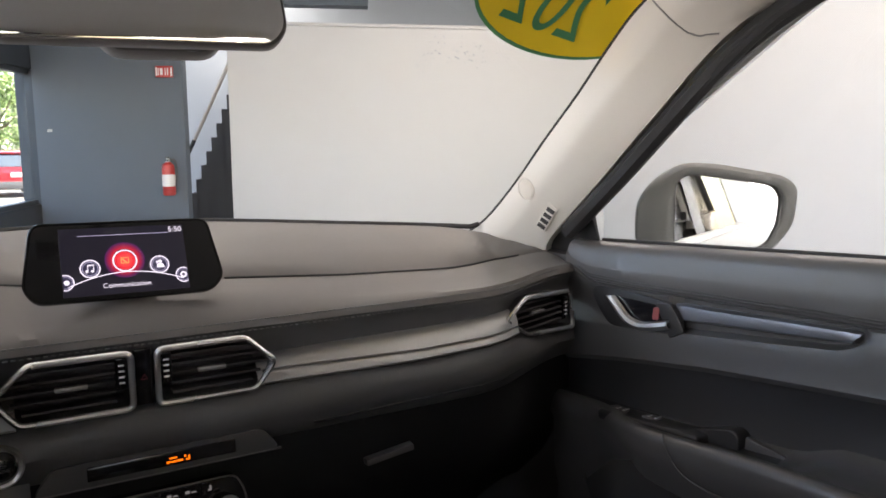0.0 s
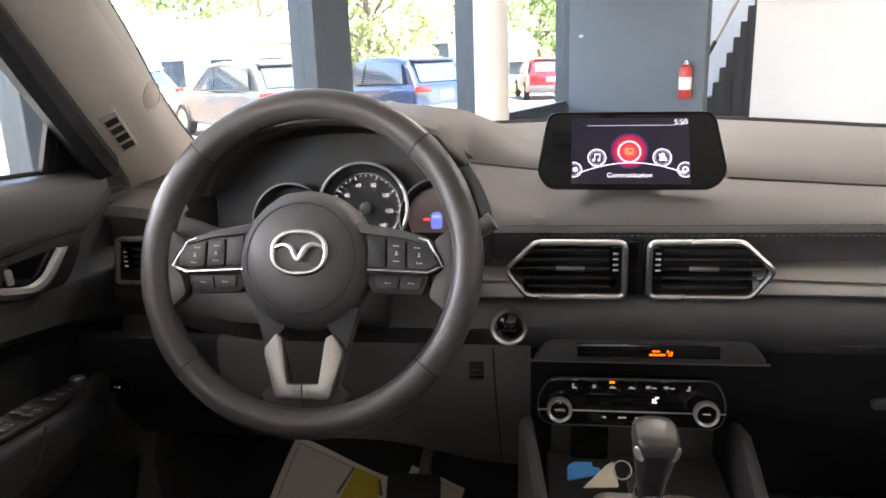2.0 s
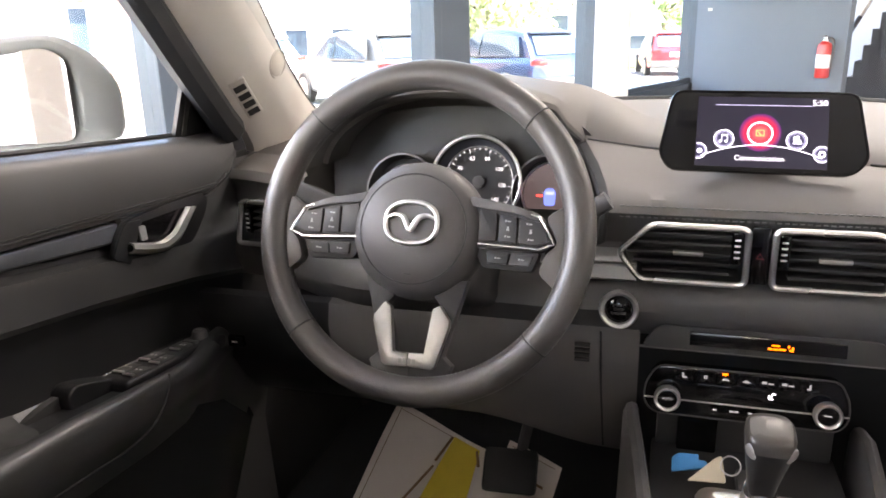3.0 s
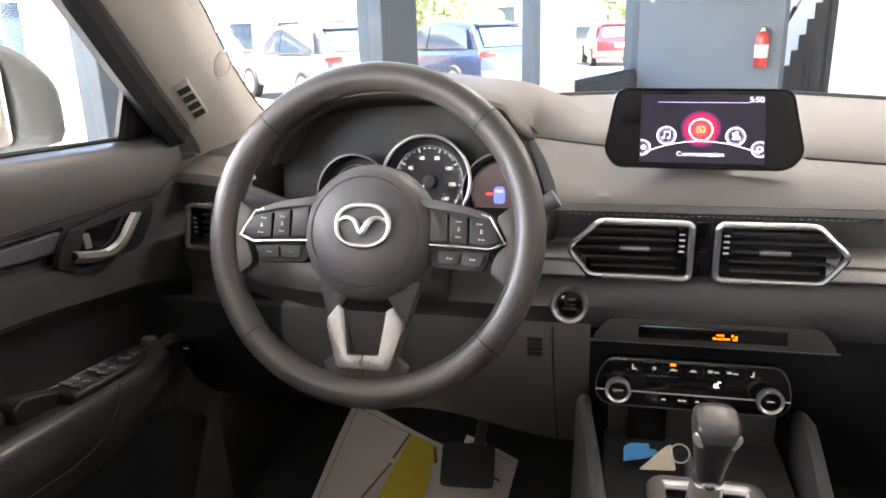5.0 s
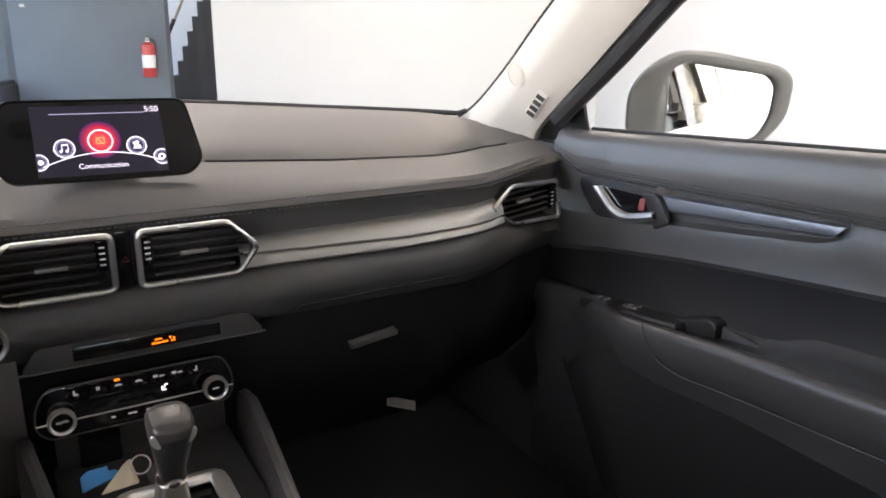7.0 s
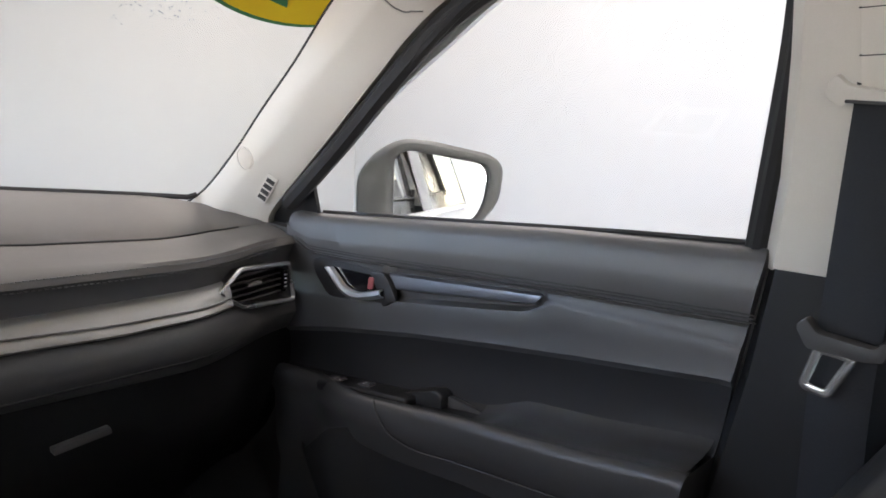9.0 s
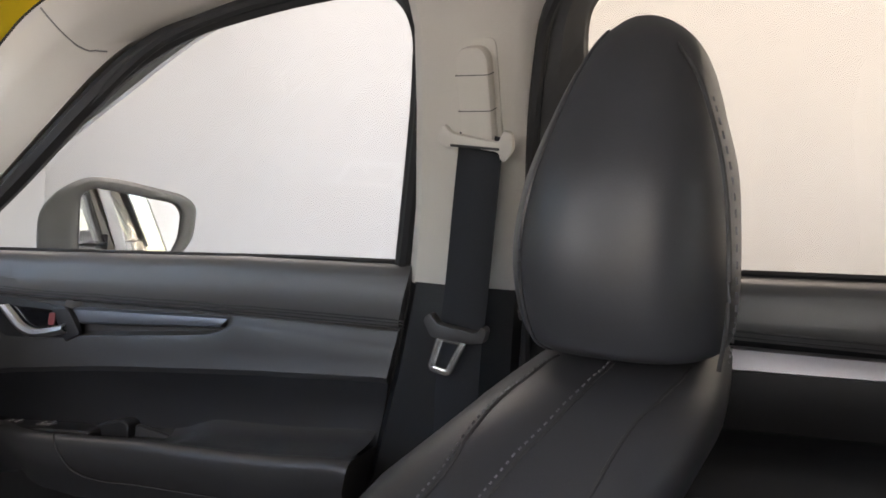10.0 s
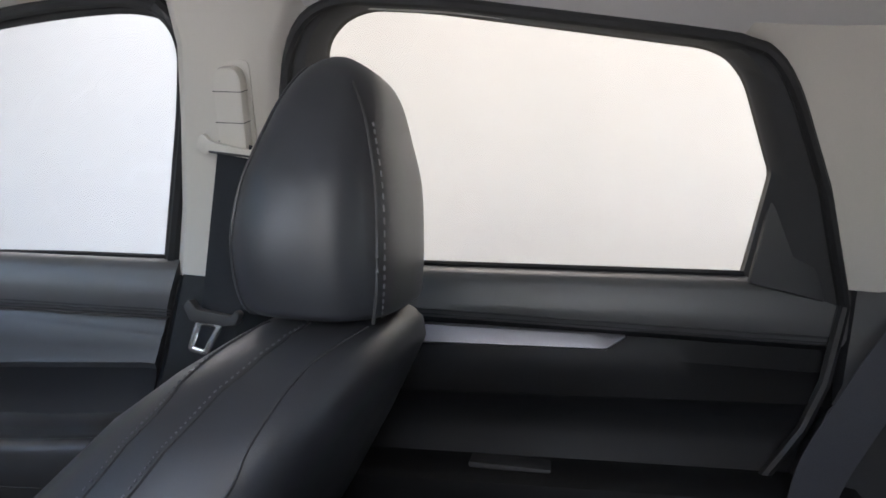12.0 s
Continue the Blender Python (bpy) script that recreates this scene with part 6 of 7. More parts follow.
    sm = Matrix.Translation((s * 0.686, 0.50, base - 0.004)) @ Matrix.Rotation(radians(-7), 4, "X")
    sp = part("switch_plate", box((-0.021, -0.115, -0.016), (0.021, 0.085, 0.002), 0.006, sm, segments=3), DIMBLACK, d)
    spots = ((0.0, 0.052), (0.002, -0.012)) if s > 0 else ((0.009, -0.085), (-0.009, -0.080), (0.009, -0.040), (-0.009, -0.034), (0.0, 0.012))
    for x, y in spots:
        w, h = (0.0075, 0.014) if s > 0 else (0.0078, 0.017)
        sw = part("window_switch", box((x - w, y - h, -0.002), (x + w, y + h, 0.0045), 0.002, sm), BLACK, sp)
        part("switch_lip", box((x - w * 0.9, y - h * 0.95, 0.004), (x + w * 0.9, y - h * 0.7, 0.0056), 0.0006, sm), SATIN, sw, "bright front lip")
        for k in (-0.0032, 0.0022):
            part("switch_mark", box((x + k - 0.0013, y + 0.002, 0.0045), (x + k + 0.0018, y + 0.005, 0.0049), 0, sm), WHITE, sw, soft=False)
    if s < 0:
        part("mirror_knob", lathe([(0, 0), (0.011, 0), (0.0095, 0.010), (0.006, 0.013), (0, 0.013)], sm @ pose(-0.002, 0.055, 0.002), 20), BLACK, sp)
        part("lock_switch", box((-0.010, 0.026, 0.001), (0.010, 0.036, 0.006), 0.002, sm), BLACK, sp)
    # grip cup behind the switches
    part("grip_hump", prism(rounded([(0.43, 0.812), (0.425, 0.826), (0.395, 0.838), (0.370, 0.847), (0.350, 0.853), (0.337, 0.848), (0.337, 0.812)], 0.008), 0.026, at_x(0.688), 0.006, segments=3), DIMBLACK, d)
    part("grip_cup", prism([(0.3365, 0.812), (0.3365, 0.8455), (0.262, 0.8385), (0.262, 0.812)], 0.010, at_x(0.700), 0.003), ARMREST, d, "lit wall of the grip cup")
    # wide top of the armrest behind the cup
    secs = []
    for i in range(17):
        y = 0.275 - 0.335 * i / 16
        am = lerp(ARM, y)
        e = 0.016 * (1 - smooth(0.0, 0.22, i / 16))
        secs.append([P(0.640, y, am - 0.004), P(0.648, y, am + 0.0006 - e * 0.3), P(0.662, y, am + 0.001 - e), P(0.685, y, am + 0.003 - e), P(0.705, y, am + 0.008 - e), P(0.716, y, am + 0.018 - e)])
    part("armrest_top", loft(raked(secs)), ARMREST, d, "padded top of the armrest")
    # bulging lower panel, its front edge raked
    secs = []
    for k in range(9):
        f = k / 8
        y, z = 0.556 - 0.105 * f, 0.712 - 0.16 * f
        rise = 0.050 * (1 - f)
        secs.append([P(0.645, y + 0.03, z), P(0.622, y + 0.004, z), P(0.620, y - 0.004, z + 0.1 * rise), P(0.632, y - 0.045, z + rise), P(0.650, y - 0.075, z + 1.1 * rise), P(0.665, y - 0.30, z + 1.5 * rise), P(0.68, y - 0.44, z + 1.8 * rise)])
    # the pocket's shaded face is given by this blacker colour
    part("map_pocket", loft(secs), SHADEBLACK, d)
    # window: seal line and glass
    line = [(0.668, 1.06), (0.662, 1.125), (0.53, 1.219), (0.40, 1.299), (0.33, 1.344), (0.28, 1.372), (0.21, 1.396), (0.13, 1.416), (0.046, 1.430), (-0.01, 1.436), (-0.048, 1.429), (-0.070, 1.410), (-0.080, 1.379), (-0.074, 1.313), (-0.060, 1.225), (-0.040, 1.105)]
    corner = 0.020 if s > 0 else -0.030        # the black corner is wider on the driver's side
    line = [(y + (corner if y > 0.65 else 0.0), z + 0.65 * pillar_rise(s, y, 0.62) + (0.024 if s < 0 and y > 0.65 and z > 1.1 else 0.0)) for y, z in line]
    pts = rounded([Vector((s * (glass_x(z) - 0.004), y, z)) for y, z in line], [0.002, 0.02] + [0.05] * 7 + [0.03, 0.02, 0.02, 0.03, 0.05, 0.05, 0.002], 4)
    part("window_seal", tube([p + Vector((s * -0.002, 0.003 if p.y > 0.05 else -0.003, 0.004)) for p in pts], 0.0085, 8, up=(1, 0, 0), flat=1.0), RUBBER, d)
    part("sill_seal", tube([P(glass_x(sill_z(y) + lift) - 0.004, y, sill_z(y) + lift + 0.001) for y in (0.67, 0.4, 0.1, -0.045)], 0.0035, 6), RUBBER, d)
    b = bmesh.new()
    b.faces.new([b.verts.new((s * (glass_x(z) + 0.004), y, z)) for y, z in [(0.70, 1.03)] + line[1:-1] + [(-0.035, 1.03)]])
    g = part("window_glass", b, GLASS_F, d, "clear side window glass", False)
    g.visible_shadow = False
    # black corner cover behind the mirror
    b = bmesh.new()
    b.faces.new([b.verts.new((s * (glass_x(z) - 0.010), y, z)) for y, z in ((0.95, 1.0), (0.652 + corner, 1.0), (0.647 + corner, 1.175 - 0.8 * corner), (0.690, 1.138), (0.790, 1.075), (0.93, 1.055))])
    part("mirror_cover", thick(b, 0.006), DIMBLACK, d, "black corner cover by the mirror")


def rear_door(side):
    d = thing("rear_door", (0.72, -0.5, 0.45), "closed black rear door panel on the %s side with silver trim" % side, "car door", "rear doors")
    ys = [-0.20 - i * 0.65 / 40 for i in range(41)]
    up, lo, low = [], [], []
    for y in ys:
        sz = rear_sill_z(y)
        st = lerp(((-0.82, 1.0395), (-0.38, 1.0385), (-0.2, 1.036)), y)
        rg = lerp(((-0.80, 0.976), (-0.36, 0.952), (-0.2, 0.945)), y)
        am = lerp(((-0.80, 0.895), (-0.36, 0.875), (-0.2, 0.865)), y)
        up.append([(0.752, y, sz - 0.001), (0.738, y, sz), (0.721, y, sz - 0.003), (0.714, y, sz - 0.007), (0.710, y, sz - 0.016), (0.707, y, sz - 0.04), (0.706, y, st + 0.008), (0.711, y, st), (0.717, y, st - 0.003)])
        lo.append([(0.719, y, st - 0.002), (0.730, y, st - 0.01), (0.730, y, st - 0.035), (0.718, y, rg + 0.02), (0.704, y, rg + 0.006), (0.698, y, rg), (0.704, y, rg - 0.005), (0.711, y, rg - 0.020)])
        low.append([(0.7108, y, rg - 0.019), (0.714, y, rg - 0.03), (0.714, y, am + 0.03), (0.706, y, am + 0.004), (0.66, y, am), (0.648, y, am - 0.008), (0.646, y, am - 0.03), (0.67, y, am - 0.10), (0.70, y, 0.62), (0.70, y, 0.45)])
    u = part("upper_pad", loft(up), LEATHER, d, "padded leatherette sill")
    # shade across the door is put into both panels' black
    part("upper_panel", loft(lo), SHADEBLACK, d)
    part("lower_panel", loft(low), SHADEBLACK, d)
    for dz in (0.004, -0.002):
        part("seam", tube([(0.7045 if dz > 0 else 0.7105, y, lerp(((-0.82, 1.0395), (-0.38, 1.0385), (-0.2, 1.036)), y) + dz + 0.004) for y in ys[2:-1]], 0.0012, 5), DARK, u)
    secs = []
    for i in range(15):
        y = -0.33 - i * 0.283 / 14
        zt = lerp(((-0.613, 1.030), (-0.38, 1.026)), y)
        zb = lerp(((-0.613, 1.028), (-0.598, 1.013), (-0.38, 1.004)), y)
        secs.append([(0.731, y, zt + 0.001), (0.722, y, zt - 0.001), (0.719, y, zt * 0.6 + zb * 0.4), (0.716, y, zb + 0.002), (0.727, y, zb - 0.002)])
    part("trim_strip", loft(secs), REARTRIM, d, "brushed silver door trim")
    part("grip_cup", box((0.665, -0.54, 0.880), (0.70, -0.45, 0.887), 0.003), DARK, d, "moulded grip cup")
    inner = [(-0.262, 1.10), (-0.268, 1.321), (-0.272, 1.341), (-0.290, 1.361), (-0.319, 1.372), (-0.386, 1.370), (-0.668, 1.339), (-0.691, 1.330), (-0.710, 1.309), (-0.748, 1.218), (-0.735, 1.106)]
    outer = [(-0.214, 1.06), (-0.228, 1.24), (-0.243, 1.324), (-0.264, 1.357), (-0.302, 1.371), (-0.403, 1.368), (-0.700, 1.338), (-0.728, 1.320), (-0.748, 1.290), (-0.790, 1.197), (-0.828, 1.08)]
    bend = [0, 0.05, 0.03, 0.03, 0.03, 0.03, 0.03, 0.03, 0.02, 0.008, 0]
    a, b2 = rounded([Vector((glass_x(z) - 0.006, y, z)) for y, z in inner], bend, 3), rounded([Vector((0.715 - 0.30 * (z - 1.06), y, z)) for y, z in outer], bend, 3)
    secs = [[p + Vector((0.02, 0, 0)) for p in a], a, [p.lerp(q, 0.5) + Vector((-0.008, 0, 0)) for p, q in zip(a, b2)], b2, [p + Vector((0.02, 0, 0)) for p in b2]]
    part("window_frame", loft(secs), DARK, d)
    part("door_seal", tube([Vector((0.705, -0.200, 0.85)), Vector((0.712, -0.208, 0.98))] + [p + Vector((-0.004, -0.004 if i > 26 else 0.004, 0.003)) for i, p in enumerate(b2)] + [Vector((0.70, -0.818, 1.0)), Vector((0.70, -0.80, 0.949)), Vector((0.70, -0.754, 0.876)), Vector((0.69, -0.70, 0.78))], 0.0065, 8), RUBBER, d)
    b = bmesh.new()
    b.faces.new([b.verts.new((glass_x(z) + 0.004, y, z)) for y, z in [(-0.262, 1.05)] + inner[1:-1] + [(-0.735, 1.05)]])
    g = part("window_glass", b, GLASS_R, d, "tinted rear window glass", False)
    g.visible_shadow = False
    part("sill_seal", tube([(glass_x(rear_sill_z(y)) - 0.004, y, rear_sill_z(y) + 0.002) for y in (-0.26, -0.5, -0.738)], 0.0035, 6), RUBBER, d)
    q = prism([(-0.735, 1.10), (-0.756, 1.222), (-0.770, 1.215), (-0.812, 1.085)], 0.012, Matrix(((0, 0, 1, 0.700), (1, 0, 0, 0), (0, 1, 0, 0), (0, 0, 0, 1))), 0.003)
    part("quarter_cover", q, DARK, d)


SEAM_HEAD = [(0.585, 0.4215, 1.4043), (0.59, 0.4094, 1.3837), (0.6, 0.3957, 1.3613), (0.61, 0.3909, 1.3534), (0.62, 0.3743, 1.3496), (0.632, 0.3575, 1.35)]


def pillar_rise(s, y, start):
    """How much higher the driver's windscreen pillar stands."""
    return 0.035 * min(1.0, max(0.0, (start - y) / 0.18)) if s < 0 else 0.0


def pillars():
    for s in (-1, 1):
        e1 = [(0.630, 0.940, 1.045), (0.650, 0.882, 1.085), (0.648, 0.790, 1.155), (0.637, 0.695, 1.230), (0.625, 0.60, 1.300), (0.603, 0.505, 1.365), (0.585, 0.43, 1.405), (0.56, 0.30, 1.450)]
        e2 = [(0.715, 0.785, 1.035), (0.705, 0.755, 1.066), (0.685, 0.617, 1.168), (0.664, 0.484, 1.268), (0.648, 0.375, 1.348), (0.640, 0.290, 1.389), (0.634, 0.18, 1.414), (0.630, 0.05, 1.436)]
        e1, e2 = ([(x, y, z + pillar_rise(s, y, 0.83)) for x, y, z in e1], [(x, y, z + pillar_rise(s, y, 0.75)) for x, y, z in e2])
        e1, e2 = spline(e1, 4), spline(e2, 4)
        secs = []
        for p, q in zip(e1, e2):
            n = Vector((-0.8, -0.55, 0.0)).normalized()
            secs.append([(p + Vector((0.02, 0.02, 0))), p, p.lerp(q, 0.15) + n * 0.009, p.lerp(q, 0.34) + n * 0.0155, p.lerp(q, 0.47) + n * 0.0165, p.lerp(q, 0.60) + n * 0.0115, p.lerp(q, 0.80) + n * 0.0100, q, q + Vector((0.02, 0.01, 0))])
        skin = loft([mirrored(x, s) for x in secs])
        skin.normal_update()
        tree_of = BVHTree.FromBMesh(skin)
        seat_eye = Vector((s * 0.11, -0.255, 1.23))

        def on_pillar(x, y, z):
            """Where the trim is met on the way from the seats towards a place, and which way it faces."""
            p, n, _, _ = tree_of.ray_cast(seat_eye, Vector((s * x, y, z)) - seat_eye)
            return p, (n if n.dot(seat_eye - p) > 0 else -n)
        whole("windscreen_seal", tube(mirrored([p + Vector((0.004, 0.006, 0.0)) for p in e1], s), 0.0036, 6), RUBBER, "black rubber line between windscreen and pillar trim", "seal", kind="structure")
        whole("pillar_front", skin, GREYTRIM, "light grey moulded windscreen pillar trim", "pillar", kind="structure")
        head = [tree_of.find_nearest(Vector((s * x, y, z)))[0] for x, y, z in spline(SEAM_HEAD, 4)]
        whole("pillar_seam", tube([p - Vector((s * 0.0006, 0.0004, 0)) for p in head], 0.0011, 5), LEGSILVER, "fine joint across the head of the pillar trim", "joint", kind="structure")
        c, n = on_pillar(0.655, 0.771, 1.148) if s > 0 else on_pillar(0.635, 0.734, 1.170)
        rm = Matrix.Translation(c) @ n.to_track_quat("Z", "Y").to_matrix().to_4x4()
        tw = thing("tweeter", c, "small round tweeter grille in the grey pillar", "speaker", "pillar tweeters")
        part("grille", lathe([(0, 0.0025), (0.015, 0.002), (0.0175, 0.0005), (0.018, -0.02), (0, -0.02)], rm, 28), TWEETER, tw)
        part("ring", tube(ring_path((0, 0, 0.0005), 0.0198, rm, 30), 0.0012, 6, True), GREYTRIM, tw)
        dv = thing("demister_vent", (s * 0.68, 0.73, 1.10), "small slotted demister vent in the grey pillar", "air vent", "pillar demister vents")
        c, n = on_pillar(0.672, 0.727, 1.102) if s > 0 else on_pillar(0.665, 0.692, 1.126)
        e, _ = on_pillar(0.672, 0.708, 1.128) if s > 0 else on_pillar(0.665, 0.667, 1.1535)
        up = (e - c).normalized()
        side = up.cross(n).normalized()
        up = n.cross(side)
        vm = Matrix(((side.x, up.x, n.x, c.x), (side.y, up.y, n.y, c.y), (side.z, up.z, n.z, c.z), (0, 0, 0, 1)))
        vm = vm @ Matrix.Scale(1.15 if s > 0 else 1.34, 4)
        part("plate", box((-0.009, -0.030, -0.012), (0.009, 0.030, 0.0013), 0.002, vm), GREYTRIM, dv)
        for k in range(4):
            part("slot", box((-0.0065, -0.0245 + k * 0.013, 0.0008), (0.0065, -0.0165 + k * 0.013, 0.0022), 0, vm), DARK, dv, soft=False)
        # black strip between pillar trim and window
        part_line = [(0.703, 0.715, 1.080), (0.690, 0.575, 1.186), (0.672, 0.45, 1.281), (0.658, 0.355, 1.346), (0.648, 0.26, 1.392), (0.642, 0.17, 1.416), (0.638, 0.06, 1.437), (0.636, -0.02, 1.444), (0.640, -0.085, 1.432)]
        whole("door_seal", tube([(s * (x + 0.004), y - 0.002, z - 0.002 + pillar_rise(s, y, 0.70)) for x, y, z in spline(part_line, 4)], 0.0155 if s > 0 else 0.022, 8), RUBBER, "black rubber door seal along the windscreen pillar", "seal", kind="structure")
        edge = [(glass_x(z) - 0.008, y, z) for y, z in ((-0.052, 1.435), (-0.076, 1.412), (-0.088, 1.379), (-0.083, 1.313), (-0.069, 1.225), (-0.050, 1.115))]
        whole("door_seal", tube(mirrored(spline(edge, 4), s), 0.0095, 8), RUBBER, "black rubber seal between front window and middle pillar", "seal", kind="structure")
    # middle pillar: pale upper, black lower; the driver-side copy is unseen and cuts light
    for s in (-1, 1):
        stand(REAR if s > 0 else FLIP @ REAR @ FLIP)
        secs = []
        for z, y0, y1 in ((1.062, -0.062, -0.205), (1.15, -0.082, -0.208), (1.25, -0.096, -0.214), (1.33, -0.104, -0.224), (1.375, -0.098, -0.245), (1.41, -0.06, -0.30), (1.44, 0.02, -0.40)):
            x = 0.735 - 0.33 * (z - 1.062)
            secs.append([(x + 0.03, y0 + 0.012, z), (x + 0.001, y0 + 0.003, z), (x - 0.012, y0 - 0.010, z), (x - 0.013, (y0 + y1) / 2, z), (x - 0.010, y1 + 0.012, z), (x, y1, z), (x + 0.03, y1 - 0.006, z)])
        whole("pillar_middle", loft([mirrored(r, s) for r in secs]), GREYTRIM, "light grey middle pillar trim behind the belt", "pillar", kind="structure")
        secs = []
        for z, y0, y1 in ((1.064, -0.064, -0.204), (0.96, -0.050, -0.205), (0.85, -0.028, -0.205), (0.72, 0.0, -0.2), (0.5, 0.03, -0.2)):
            x = 0.7335 - 0.10 * (1.064 - z)
            secs.append([(x + 0.03, y0 + 0.010, z), (x, y0, z), (x - 0.014, y0 - 0.012, z), (x - 0.020, (y0 + y1) / 2, z), (x - 0.014, y1 + 0.012, z), (x, y1, z), (x + 0.03, y1 - 0.006, z)])
        whole("pillar_middle_lower", loft([mirrored(r, s) for r in secs]), SHADEBLACK, "black lower middle pillar trim", "pillar", kind="structure")
        whole("door_seal", tube(mirrored(spline([(0.742, -0.066, 1.10), (0.738, -0.060, 1.06), (0.733, -0.050, 0.98), (0.728, -0.030, 0.87), (0.72, 0.0, 0.72)], 4), s), 0.010, 8), RUBBER, "black rubber door seal along the middle pillar", "seal", kind="structure")
        # rear pillar, its driver-side copy likewise unseen
        secs = []
        for z, y0 in ((1.100, -0.832), (1.197, -0.796), (1.29, -0.754), (1.32, -0.735), (1.338, -0.705), (1.355, -0.64)):
            x = 0.712 - 0.30 * (z - 1.06)
            secs.append([(x + 0.03, y0, z), (x, y0 - 0.002, z), (x - 0.012, y0 - 0.05, z), (x - 0.02, y0 - 0.2, z), (x - 0.03, -1.5, z)])
        whole("pillar_rear", loft([mirrored(r, s) for r in secs]), GREYTRIM, "light grey rear quarter pillar trim", "pillar", kind="structure")
        secs = []
        for z, y0 in ((1.102, -0.838), (1.0, -0.832), (0.9, -0.79), (0.7, -0.70), (0.4, -0.6)):
            secs.append([(0.73, y0, z), (0.70, y0 - 0.004, z), (0.68, y0 - 0.06, z), (0.665, y0 - 0.2, z), (0.66, -1.5, z)])
        whole("pillar_rear_lower", loft([mirrored(r, s) for r in secs]), DIMBLACK, "black rear quarter trim beside the rear seat", "pillar", kind="structure")
    stand()
    # headliner
    secs = []
    for i in range(25):
        y = 0.60 - i * 2.2 / 24
        h = 0.035 * (1 - ((y + 0.5) / 1.3) ** 2)
        e = lerp(((-1.6, 1.33), (-0.72, 1.340), (-0.42, 1.370), (-0.28, 1.376), (0.1, 1.400), (0.3, 1.42), (0.62, 1.45)), y)
        xe = lerp(((-1.6, 0.60), (-0.7, 0.625), (0.0, 0.632), (0.3, 0.60), (0.62, 0.55)), y)
        secs.append([(-xe - 0.02, y, e - 0.004), (-xe, y, e), (-xe + 0.03, y, e + 0.022), (-0.5, y, e + 0.045), (-0.3, y, e + 0.06 + h), (0, y, e + 0.065 + h), (0.3, y, e + 0.06 + h), (0.5, y, e + 0.045), (xe - 0.03, y, e + 0.022), (xe, y, e), (xe + 0.02, y, e - 0.004)])
    secs = [[(-q.x, q.y, q.z) for q in half[::-1]] + [(0, y0, half[0].z + 0.004)] + half for y0, half in
            [(r[0][1], [REAR @ Vector(p) for p in r[6:]]) for r in secs]]
    whole("ceiling_headliner", loft(secs), CLOTH, "pale grey cloth headliner", "headliner", kind="structure")
    stand(REAR)
    g = thing("grab_handle", (0.59, -0.58, 1.40), "pale grey folded grab handle above the rear window", "handle")
    part("grip", tube(spline([(0.600, -0.52, 1.399), (0.585, -0.535, 1.397), (0.585, -0.58, 1.396), (0.585, -0.625, 1.395), (0.600, -0.64, 1.396)], 4), 0.010, 8), GREYTRIM, g)
    for y in (-0.52, -0.64):
        part("mount", box((0.588, y - 0.014, 1.39), (0.622, y + 0.014, 1.41), 0.004), GREYTRIM, g)
    stand()


